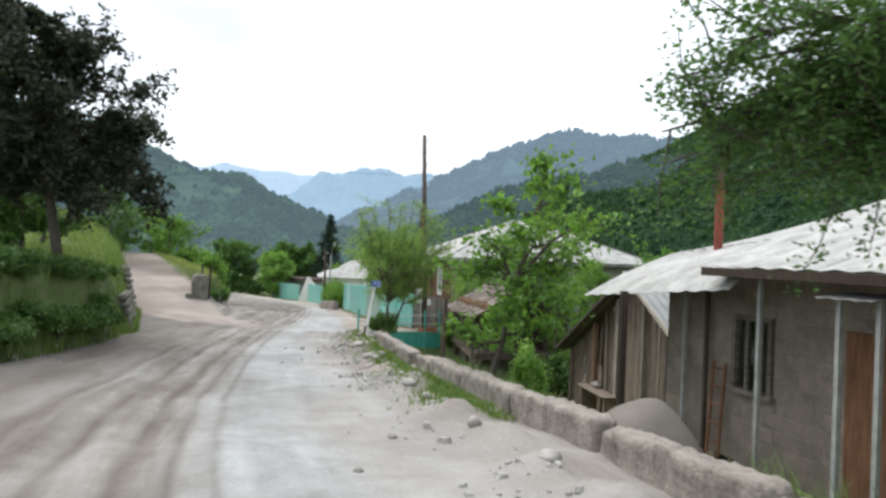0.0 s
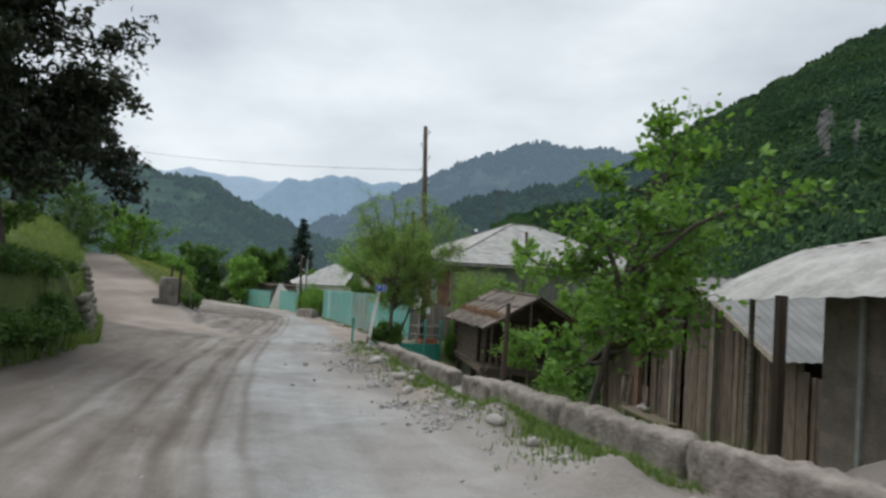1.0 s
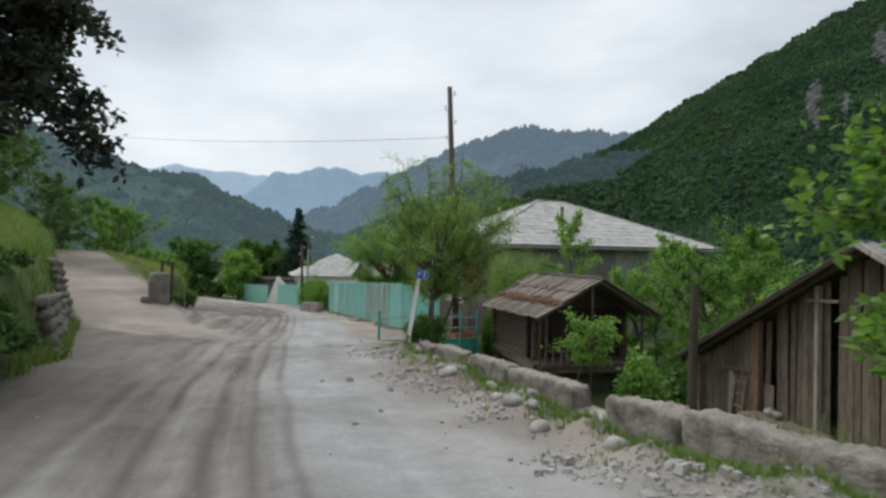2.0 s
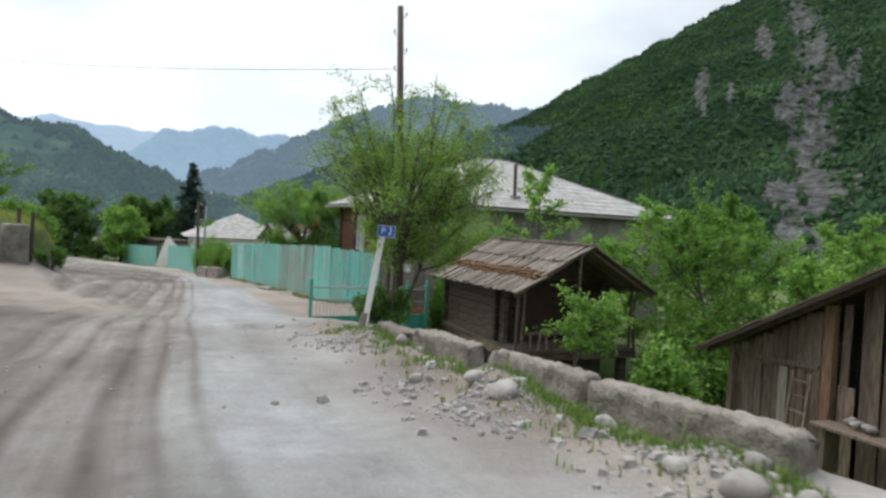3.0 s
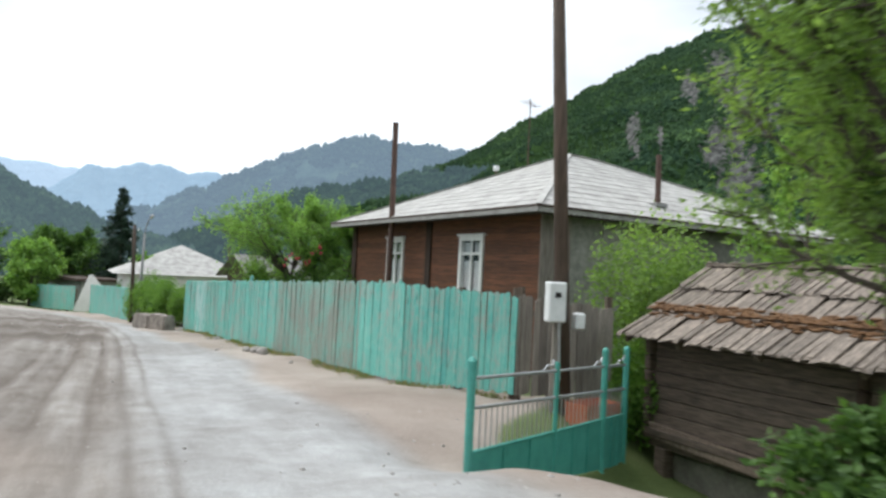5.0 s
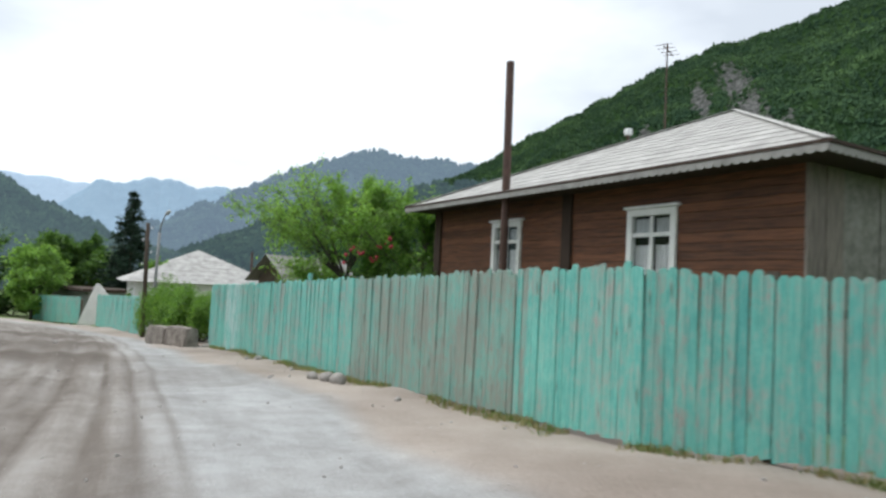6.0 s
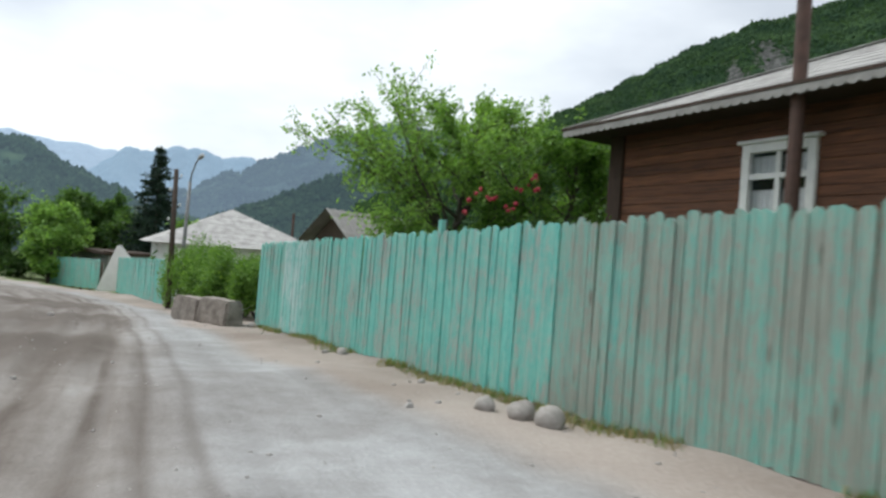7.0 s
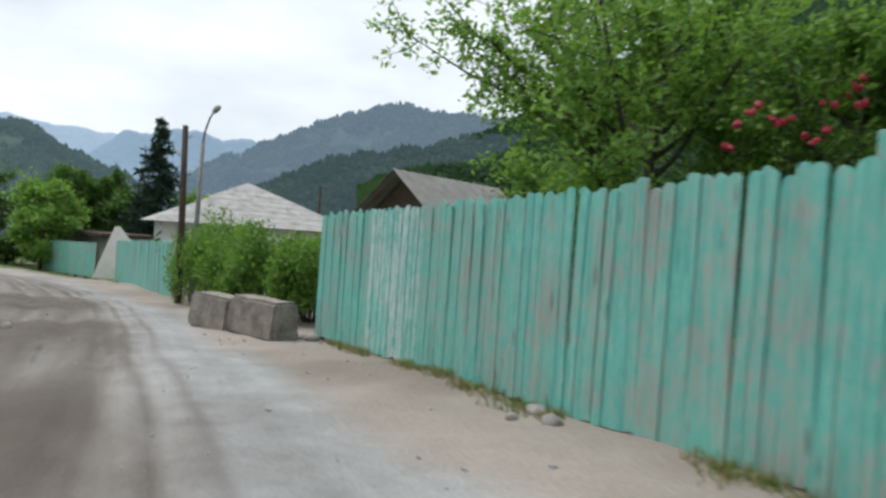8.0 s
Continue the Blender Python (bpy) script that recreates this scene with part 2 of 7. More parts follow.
def glass_mat():
    m, nt, b = node_mat("window_glass")
    b.inputs["Base Color"].default_value = (0.9, 0.93, 0.94, 1)
    b.inputs["Roughness"].default_value = 0.03
    b.inputs["Transmission Weight"].default_value = 1.0
    b.inputs["IOR"].default_value = 1.45
    return m


M_GLASS = glass_mat()
M_FASCIA = rough_mat("faded_fascia_paint", (0.2, 0.193, 0.183), (0.38, 0.37, 0.35), 4, 0.8, 0.3)
M_LAMP_HEAD = rough_mat("dull_lamp_cover", (0.3, 0.3, 0.29), (0.45, 0.45, 0.44), 5, 0.6, 0.1)
M_LAMP = rough_mat("weathered_lamp_pole", (0.16, 0.165, 0.165), (0.27, 0.275, 0.275), 6, 0.7, 0.2)


# ---- mesh helpers ----
def mesh_of(name, bm, material):
    me = bpy.data.meshes.new(name)
    bm.normal_update()
    bm.to_mesh(me)
    bm.free()
    me.materials.append(material)
    return me


def part(name, bm, material, parent, label=""):
    me = bm if isinstance(bm, bpy.types.Mesh) else mesh_of(name, bm, material)
    ob = new(name, me)
    ob.parent = parent
    if label:
        ob["label"] = label
    return ob


def thing(name, where, label, category, group="", kind="", turn=0.0):
    ob = new(name)
    ob.empty_display_size = 0.2
    ob.location = where
    ob.rotation_euler = (0, 0, radians(turn))
    return tagged(ob, label, category, group, kind)


def box(bm, x0, y0, z0, x1, y1, z1, bevel=0.0):
    r = bmesh.ops.create_cube(bm, size=1.0)["verts"]
    for v in r:
        v.co = Vector(((x0 + x1) / 2 + v.co.x * (x1 - x0), (y0 + y1) / 2 + v.co.y * (y1 - y0), (z0 + z1) / 2 + v.co.z * (z1 - z0)))
    if bevel:
        es = list({e for v in r for e in v.link_edges})
        bmesh.ops.bevel(bm, geom=es, offset=bevel, segments=1, affect="EDGES")
    return r


def boxm(x0, y0, z0, x1, y1, z1, bevel=0.0):
    bm = bmesh.new()
    box(bm, x0, y0, z0, x1, y1, z1, bevel)
    return bm


def beam(bm, p0, p1, w, h, up=(0, 0, 1)):
    """A squared bar from p0 to p1, w wide and h high."""
    p0, p1 = Vector(p0), Vector(p1)
    d = (p1 - p0).normalized()
    s = d.cross(Vector(up))
    if s.length < 1e-4:
        s = d.cross(Vector((0, 1, 0)))
    s.normalize()
    u = s.cross(d)
    vs = [bm.verts.new(p + s * a * w / 2 + u * b * h / 2) for p in (p0, p1) for a, b in ((-1, -1), (1, -1), (1, 1), (-1, 1))]
    for q in ((3, 2, 1, 0), (4, 5, 6, 7), (0, 1, 5, 4), (1, 2, 6, 5), (2, 3, 7, 6), (3, 0, 4, 7)):
        bm.faces.new([vs[i] for i in q])


def beamm(p0, p1, w, h, up=(0, 0, 1)):
    bm = bmesh.new()
    beam(bm, p0, p1, w, h, up)
    return bm


def tube(bm, pts, radii, sides=8, cap=True):
    """A round bar through pts with a radius at each."""
    rings = []
    n = len(pts)
    for i, p in enumerate(pts):
        p = Vector(p)
        d = (Vector(pts[min(i + 1, n - 1)]) - Vector(pts[max(i - 1, 0)])).normalized()
        s = d.cross(Vector((0.13, 0.97, 0.21))).normalized()
        u = s.cross(d)
        rings.append([bm.verts.new(p + (s * math.cos(a) + u * math.sin(a)) * radii[i])
                      for a in (2 * math.pi * k / sides for k in range(sides))])
    for a, b in zip(rings, rings[1:]):
        for k in range(sides):
            bm.faces.new((a[k], a[(k + 1) % sides], b[(k + 1) % sides], b[k]))
    if cap:
        bm.faces.new(rings[0][::-1])
        bm.faces.new(rings[-1])


def tubem(pts, radii, sides=8):
    bm = bmesh.new()
    tube(bm, pts, radii, sides)
    return bm


def smooth(ob):
    me = ob.data
    me.polygons.foreach_set("use_smooth", [True] * len(me.polygons))
    return ob


def np_mesh(name, verts, faces, material):
    me = bpy.data.meshes.new(name)
    me.from_pydata(np.asarray(verts).tolist(), [], np.asarray(faces).tolist())
    me.materials.append(material)
    return me


# ---- the lie of the land ----
ROAD_Y = [-60, -0.93, 8.19, 15.66, 21.3, 24, 27.8, 33.5, 39.6, 44.6, 51, 63.8, 80, 120, 200]
ROAD_Z = [4.4, 0.5, -0.3, -0.72, -1.0, -1.15, -1.54, -1.86, -2.13, -2.33, -2.68, -3.5, -4.2, -5.0, -6.0]
LINE_Y = [-60, -10, -0.93, 2.1, 8.19, 15.66, 21.3, 29.3, 36.8, 44, 52, 60, 70, 80, 95, 120, 200]
LINE_X = [32, 6.3, 1.7, 0.2, -1.83, -3.5, -4.55, -5.75, -6.9, -8.2, -9.8, -11.9, -16.0, -22.0, -34.0, -60.0, -150.0]
WALL_Y = [-60, 3.0, 5.2, 7.3, 9.6, 14.0, 18.4, 22.9]
WALL_X = [18.0, 3.75, 3.25, 2.62, 2.0, 0.85, -0.2, -1.1]


def soft(a, b, v):
    t = np.clip((v - a) / (b - a), 0, 1)
    return t * t * (3 - 2 * t)


def smooth_interp(y, ys, zs, r=2.0):
    return (np.interp(y - r, ys, zs) + np.interp(y, ys, zs) * 2 + np.interp(y + r, ys, zs)) / 4


def road_z(y):
    return smooth_interp(y, ROAD_Y, ROAD_Z)


def line_x(y):
    return smooth_interp(y, LINE_Y, LINE_X)


def wall_x(y):
    return np.interp(y, WALL_Y, WALL_X)


FENCE_FAR, FENCE_FOLD, FENCE_CORNER = (-6.67, 51.0), (-1.61, 33.48), (-0.19, 31.6)


def right_edge(y):
    """Where the level of the road ends on the valley side."""
    return np.interp(y, [-60, 3, 5.2, 7.3, 9.6, 14, 18.4, 22.9, 25, 27.8, 29.9, 31.6, 33.5, 51, 54, 70, 120],
                     [18.3, 4.1, 3.6, 2.95, 2.35, 1.2, 0.15, -0.7, -1.3, -2.4, -1.6, 0.2, 3.5, 1.0, -5, -11, -50])


def bank_x(y):
    """Foot of the bank on the hill side."""
    return np.interp(y, [-60, -10, 5, 11, 16, 18, 20, 23, 27, 36, 46, 60, 120], [14, -2.2, -5.1, -5.9, -6.8, -7.3, -8.2, -9.6, -11.4, -16.2, -24.0, -34.0, -60.0])


def track_frame(x, y):
    """Distance along the side track that climbs to the left, and across it (right is positive)."""
    return (-11.5 - x) * 0.55 + (y - 32.5) * 0.83, (x + 11.5) * 0.83 + (y - 32.5) * 0.55


def track_gap(x, y):
    """1 on the side track."""
    along, across = track_frame(x, y)
    return np.clip(1 - soft(1.6, 2.3, np.abs(across)), 0, 1) * soft(-9, -5, along) * (1 - soft(30, 36, along))


def field_in(x, y):
    """How far inside the raised field a spot lies, from the road bank and the track's edge."""
    return np.minimum(bank_x(y) - x, -2.1 - track_frame(x, y)[1])


def wedge(x, y):
    """1 on the raised strip between the side track and the road."""
    along, across = track_frame(x, y)
    return soft(1.7, 2.2, across) * (1 - soft(2.6, 3.7, across)) * soft(4.2, 5.2, along) * (1 - soft(25, 34, along))


def wobble(x, y, s, k):
    return (np.sin(x * s + k) * np.cos(y * s * 1.13 + k * 2.1) + 0.5 * np.sin(x * s * 2.3 - y * s * 1.7 + k * 3.3))


def land_z(x, y):
    x, y = np.asarray(x, float), np.asarray(y, float)
    z = road_z(y)
    d = x - line_x(y)
    z = z + 0.045 * np.clip(-1.0 - d, 0, 5) * (1 - soft(60, 75, y))
    # valley side
    e = right_edge(y)
    drop = np.interp(y, [-60, 9, 13, 18, 22, 26, 30, 34, 60], [1.5, 1.5, 1.9, 2.3, 2.4, 1.9, 1.2, 0.5, 0.5])
    z = z - drop * soft(0.0, np.interp(y, [22, 27], [1.6, 3.4]), x - e) - 2.5 * soft(8, 30, x - e) - 12 * soft(30, 160, x - e)
    # hill side
    u = field_in(x, y)
    along, across = track_frame(x, y)
    climb = 0.175 * np.clip(along, 0, 20) * soft(-1, 3, along) * (1 - soft(1.9, 3.9, across)) * (1 - soft(70, 120, y))
    z = z + np.maximum(climb, wedge(x, y) * (1.5 + 0.09 * along))
    # hollow in front of the gate
    z = z - 0.2 * np.exp(-((x + 2.3) / 0.9) ** 2 - ((y - 27.9) / 1.0) ** 2) - 0.42 * np.exp(-((x + 0.75) / 1.0) ** 2 - ((y - 28.7) / 1.1) ** 2)
    z = z + (np.interp(y, [10, 18, 24, 31], [1.5, 1.6, 2.1, 2.7]) * soft(0.0, 0.8, u) + 0.085 * np.clip(u - 1.0, 0, 40)) * (1 - soft(70, 120, y))
    # small unevenness
    on_road = 1 - soft(2.0, 4.5, np.abs(d + 2.0))
    z = z + 0.03 * wobble(x, y, 0.9, 1.0) + 0.015 * wobble(x, y, 2.7, 4.0) * (1 - 0.4 * on_road)
    rut = np.zeros_like(z)
    for c, w, h in ((0.08, 0.2, 0.03), (-0.3, 0.2, 0.045), (-0.87, 0.22, 0.05), (-1.6, 0.25, 0.05), (-2.6, 0.3, 0.05), (-3.6, 0.3, 0.05), (1.6, 0.4, 0.015)):
        dd = d - c - 0.1 * np.sin(y * 0.15 + c)
        rut += -h * np.exp(-(dd / w) ** 2) + 0.55 * h * np.exp(-((dd - 1.7 * w) / w) ** 2)
    z = z + rut * soft(-14, -6, y) * (1 - soft(70, 80, y))
    # pushed-up spoil along the wall
    sp = x - wall_x(y)
    z = z + np.exp(-((sp + 0.75) / 0.45) ** 2) * (0.13 + 0.09 * wobble(x, y, 2.1, 2.0) + 0.04 * wobble(x, y, 5.3, 1.0)) * (1 - soft(21, 25, y))
    z = z - 0.14 * np.exp(-((sp + 0.15) / 0.3) ** 2) * soft(10, 13, y) * (1 - soft(21, 24, y))
    far = np.hypot(x + 3, y - 30)
    return z * (1 - soft(150, 420, far)) - 14 * soft(150, 420, far)


def graded(lo, a, b, hi, step, grow=1.22):
    mid = list(np.arange(a, b, step)) + [b]
    left, s, v = [], step, a
    while v > lo:
        s *= grow
        v -= s
        left.append(max(v, lo))
    right, s, v = [], step, b
    while v < hi:
        s *= grow
        v += s
        right.append(min(v, hi))
    return np.array(left[::-1] + mid + right)


# dark wheel tracks: distance from the driving line, and how muddy
RUT_BANDS = ((-6, 0.3), (-5.2, 0.1), (-4.6, 0.6), (-4.2, 0.12), (-3.6, 0.8), (-3.2, 0.12), (-2.6, 0.85), (-2.25, 0.1), (-1.85, 0.15), (-1.6, 0.9), (-1.42, 0.12), (-1.25, 0.7),
             (-1.1, 0.08), (-0.98, 0.3), (-0.87, 1.0), (-0.74, 0.12), (-0.6, 0.0), (-0.4, 0.1), (-0.3, 1.0), (-0.2, 0.5), (-0.12, 0.0), (0.0, 0.3), (0.1, 0.85), (0.2, 0.05), (0.36, 0.05), (0.45, 0.6), (0.54, 0.0))


def ground_mat():
    m, nt, b = node_mat("dirt_road_and_grass")
    wv = world_coords(nt)
    lat = attr(nt, "lateral")
    grass = attr(nt, "grass")
    dust = attr(nt, "dust")
    comb = nt.nodes.new("ShaderNodeCombineXYZ")
    sep = nt.nodes.new("ShaderNodeSeparateXYZ")
    nt.links.new(wv, sep.inputs[0])
    nt.links.new(maths(nt, "MULTIPLY", lat, 1.0), comb.inputs[0])
    nt.links.new(maths(nt, "MULTIPLY", sep.outputs[1], 0.1), comb.inputs[1])
    streak = noise_tex(nt, comb.outputs[0], 1.7, 5, 0.6)
    fine_streak = noise_tex(nt, comb.outputs[0], 6.5, 4, 0.6)
    patch = noise_tex(nt, wv, 0.55, 4, 0.6)
    grit = noise_tex(nt, wv, 22, 4, 0.7)
    mottle = noise_tex(nt, wv, 2.2, 6, 0.7)
    peb = nt.nodes.new("ShaderNodeTexVoronoi")
    peb.inputs["Scale"].default_value = 26
    nt.links.new(wv, peb.inputs["Vector"])
    dirt = ramp(nt, maths(nt, "ADD", maths(nt, "ADD", maths(nt, "MULTIPLY", streak, 0.62), maths(nt, "MULTIPLY", fine_streak, 0.13)), maths(nt, "MULTIPLY", mottle, 0.25)),
                [(0.4, (0.168, 0.147, 0.131)), (0.48, (0.24, 0.218, 0.2)), (0.56, (0.308, 0.289, 0.273)), (0.66, (0.385, 0.372, 0.358))])
    stripe = ramp(nt, maths(nt, "MULTIPLY", maths(nt, "ADD", maths(nt, "ADD", lat, -0.2), maths(nt, "MULTIPLY", patch, 0.7)), 0.29),
                  [(0.0, (0, 0, 0)), (0.22, (0.9, 0.9, 0.9)), (0.75, (1, 1, 1)), (1.0, (0.35, 0.35, 0.35))])
    grey = ramp(nt, maths(nt, "ADD", maths(nt, "ADD", maths(nt, "MULTIPLY", streak, 0.3), maths(nt, "MULTIPLY", mottle, 0.5)), maths(nt, "MULTIPLY", grit, 0.2)),
                [(0.34, (0.24, 0.235, 0.232)), (0.5, (0.34, 0.342, 0.346)), (0.66, (0.44, 0.447, 0.458))])
    col = mix(nt, maths(nt, "MULTIPLY", stripe, 0.88), dirt, grey)
    tan = ramp(nt, maths(nt, "ADD", maths(nt, "MULTIPLY", patch, 0.6), maths(nt, "MULTIPLY", grit, 0.4)),
               [(0.32, (0.26, 0.215, 0.187)), (0.68, (0.41, 0.36, 0.322))])
    col = mix(nt, dust, col, tan)
    swing = maths(nt, "MULTIPLY", maths(nt, "SUBTRACT", noise_tex(nt, wv, 0.16, 2), 0.5), 0.36)
    line = maths(nt, "MULTIPLY", maths(nt, "ADD", maths(nt, "ADD", lat, swing), 6.0), 0.125)
    bands = ramp(nt, line, [(max(0.0, (p + 6) / 8), (k, k, k)) for p, k in RUT_BANDS])
    broken = ramp(nt, noise_tex(nt, wv, 0.45, 3, 0.6), [(0.38, (0.55, 0.55, 0.55)), (0.56, (1.15, 1.15, 1.15))])
    wheel = maths(nt, "MULTIPLY", maths(nt, "MULTIPLY", maths(nt, "MULTIPLY", bands, broken), attr(nt, "rutted")), maths(nt, "ADD", 0.35, maths(nt, "ADD", maths(nt, "MULTIPLY", mottle, 0.6), maths(nt, "MULTIPLY", streak, 0.5))), True)
    wheel = maths(nt, "MAXIMUM", wheel, maths(nt, "MULTIPLY", attr(nt, "mud"), maths(nt, "ADD", mottle, 0.35), True))
    col = mix(nt, maths(nt, "MULTIPLY", wheel, 0.88), col, (0.115, 0.095, 0.081))
    speck = ramp(nt, peb.outputs["Distance"], [(0.05, (1.18, 1.18, 1.18)), (0.4, (0.9, 0.9, 0.9))])
    col = mix(nt, 0.6, col, speck, "MULTIPLY")
    wet = ramp(nt, noise_tex(nt, wv, 0.33, 3, 0.55), [(0.38, (0.74, 0.71, 0.69)), (0.56, (1, 1, 1))])
    col = mix(nt, 0.8, col, wet, "MULTIPLY")
    turf = ramp(nt, maths(nt, "ADD", maths(nt, "MULTIPLY", patch, 0.5), maths(nt, "MULTIPLY", grit, 0.5)),
                [(0.3, (0.06, 0.085, 0.03)), (0.55, (0.11, 0.15, 0.05)), (0.75, (0.2, 0.19, 0.1))])
    gm = ramp(nt, maths(nt, "ADD", grass, maths(nt, "MULTIPLY", maths(nt, "SUBTRACT", grit, 0.5), 0.9)), [(0.4, (0, 0, 0)), (0.6, (1, 1, 1))])
    col = mix(nt, gm, col, turf)
    nt.links.new(col, b.inputs["Base Color"])
    b.inputs["Roughness"].default_value = 0.95
    b.inputs["Specular IOR Level"].default_value = 0.25
    h = maths(nt, "ADD", maths(nt, "ADD", grit, maths(nt, "MULTIPLY", peb.outputs["Distance"], -0.45)), maths(nt, "ADD", maths(nt, "MULTIPLY", fine_streak, 0.3), maths(nt, "MULTIPLY", mottle, 0.9)))
    bump(nt, b, h, 0.55, 0.03)
    return m


M_GROUND = ground_mat()


def build_ground():
    xs = graded(-4200, -15, 5, 4200, 0.12, 1.16)
    ys = graded(-900, -7, 62, 4800, 0.24, 1.14)
    X, Y = np.meshgrid(xs, ys)
    Z = land_z(X, Y)
    nx, ny = len(xs), len(ys)
    d = X - line_x(Y)
    side = X - right_edge(Y)
    u = field_in(X, Y)
    tr = track_gap(X, Y)
    wall_side = X - wall_x(Y)
    verge = np.exp(-((wall_side + 0.32) / 0.34) ** 2) * (1 - soft(20, 23, Y)) * soft(6, 9, Y) * (0.85 + 0.3 * wobble(X, Y, 0.8, 2.0))
    grass = np.maximum.reduce([soft(0.1, 0.9, side), soft(-0.2, 0.5, u) * (1 - tr), verge,
                               soft(0.3, 0.75, wedge(X, Y)) * soft(4.3, 4.8, track_frame(X, Y)[0])])
    fence_x = np.interp(Y, [FENCE_CORNER[1], FENCE_FOLD[1], FENCE_FAR[1]], [FENCE_CORNER[0], FENCE_FOLD[0], FENCE_FAR[0]])
    by_fence = X - fence_x
    in_f = soft(31, 33, Y) * (1 - soft(51, 52.5, Y))
    grass = np.maximum(grass, in_f * np.exp(-((by_fence + 0.12) / 0.16) ** 2) * (0.36 + 0.35 * wobble(X, Y, 1.3, 5.0)))
    grass = np.maximum(grass, in_f * soft(0.3, 1.2, by_fence))
    far = soft(95, 140, np.hypot(X + 3, Y - 20))
    grass = np.clip(np.maximum(grass, far), 0, 1)
    dust = np.clip(np.maximum.reduce([soft(0.0, 0.7, d - np.interp(Y, [22, 28, 40, 44, 55], [2.3, 2.4, 2.1, 1.3, 0.9]) + 0.25 * wobble(X, Y, 0.5, 3.0)) * soft(22, 27, Y), tr * 0.95, soft(1.2, 2.2, d + 0.3 * wobble(X, Y, 0.6, 1.0)) * (1 - soft(22, 25, Y)) * 0.35, np.exp(-((wall_side + 0.95) / 0.4) ** 4) * soft(8, 12, Y) * (1 - soft(23, 25, Y)) * 0.9,
                                      soft(-5.2, -6.2, d)]), 0, 1)
    mud = 1.25 * soft(0.1, -0.4, d) * soft(40, 44, Y) * (1 - soft(58, 66, Y)) * np.clip(0.75 + 0.35 * wobble(X, Y, 0.5, 2.0), 0, 1)
    soil = np.exp(-((wall_side + 1.0) / 0.55) ** 4) * soft(5, 11, Y) * (1 - soft(23.5, 26, Y)) * np.clip(0.6 + 0.3 * wobble(X, Y, 1.1, 6.0), 0, 1)
    mud = np.maximum.reduce([mud, 0.4 * soil, 0.12 * tr, 0.8 * soft(-1.0, -2.6, d) * (1 - soft(30, 38, Y)) * (1 - tr)])
    rutted = np.clip(1 - soft(75, 90, Y) - tr, 0, 1)
    idx = np.arange(nx * ny).reshape(ny, nx)
    quads = np.stack([idx[:-1, :-1], idx[:-1, 1:], idx[1:, 1:], idx[1:, :-1]], -1).reshape(-1, 4)
    centre = lambda a: (a[:-1, :-1] + a[1:, 1:]).reshape(-1) / 2
    is_road = (centre(side) < 0.0) & (centre(u) < 0.1) & (centre(Y) < 100) & (centre(Y) > -60)
    fb = centre(by_fence)
    is_road &= ~((fb > 0) & (centre(Y) > 31.6) & (centre(Y) < 52))
    V = np.stack([X, Y, Z], -1).reshape(-1, 3)

    def sheet(name, pick, label, category):
        q = quads[pick]
        used, inv = np.unique(q, return_inverse=True)
        me = np_mesh(name, V[used], inv.reshape(-1, 4), M_GROUND)
        for key, a in (("lateral", d), ("grass", grass), ("dust", dust), ("rutted", rutted), ("mud", mud)):
            me.attributes.new(key, "FLOAT", "POINT").data.foreach_set("value", a.reshape(-1)[used].astype(np.float32))
        ob = tagged(new(name, me), label, category, "", "structure")
        return smooth(ob)

    sheet("road", is_road, "rutted dusty gravel road with pale wheel tracks", "road")
    sheet("ground", ~is_road, "grassy ground falling away from the road to the valley", "ground")


build_ground()


# ---- mountains ----
def slope_mat(name, low, high, meadow, rock=None, scale=0.02, haze=0.0, haze_col=(0.5, 0.6, 0.72)):
    m, nt, b = node_mat(name)
    v = world_coords(nt)
    a = noise_tex(nt, v, scale, 8, 0.62)
    f = noise_tex(nt, v, scale * 9, 5, 0.7)
    big = noise_tex(nt, v, scale * 0.28, 3, 0.5)
    col = ramp(nt, maths(nt, "ADD", maths(nt, "MULTIPLY", a, 0.55), maths(nt, "MULTIPLY", f, 0.45)), [(0.4, low), (0.6, high)])
    col = mix(nt, ramp(nt, big, [(0.56, (0, 0, 0)), (0.66, (0.8, 0.8, 0.8))]), col, meadow)
    if rock:
        rk = attr(nt, "rock")
        rn = maths(nt, "ADD", rk, maths(nt, "MULTIPLY", maths(nt, "SUBTRACT", f, 0.5), 2.4))
        rc = ramp(nt, noise_tex(nt, coords(nt, (1, 1, 0.3)), 0.13, 8, 0.75), [(0.36, tuple(c * 0.22 for c in rock)), (0.52, tuple(c * 0.7 for c in rock)), (0.66, tuple(c * 1.35 for c in rock))])
        col = mix(nt, ramp(nt, rn, [(0.5, (0, 0, 0)), (0.66, (1, 1, 1))]), col, rc)
    nt.links.new(col, b.inputs["Base Color"])
    b.inputs["Roughness"].default_value = 1.0
    b.inputs["Specular IOR Level"].default_value = 0.0
    # aerial haze is imitated by letting the slope itself glow
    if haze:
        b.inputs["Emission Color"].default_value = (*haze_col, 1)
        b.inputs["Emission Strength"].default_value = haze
    bump(nt, b, maths(nt, "ADD", a, maths(nt, "MULTIPLY", f, 0.5)), 0.8, 0.15 / scale)
    return m


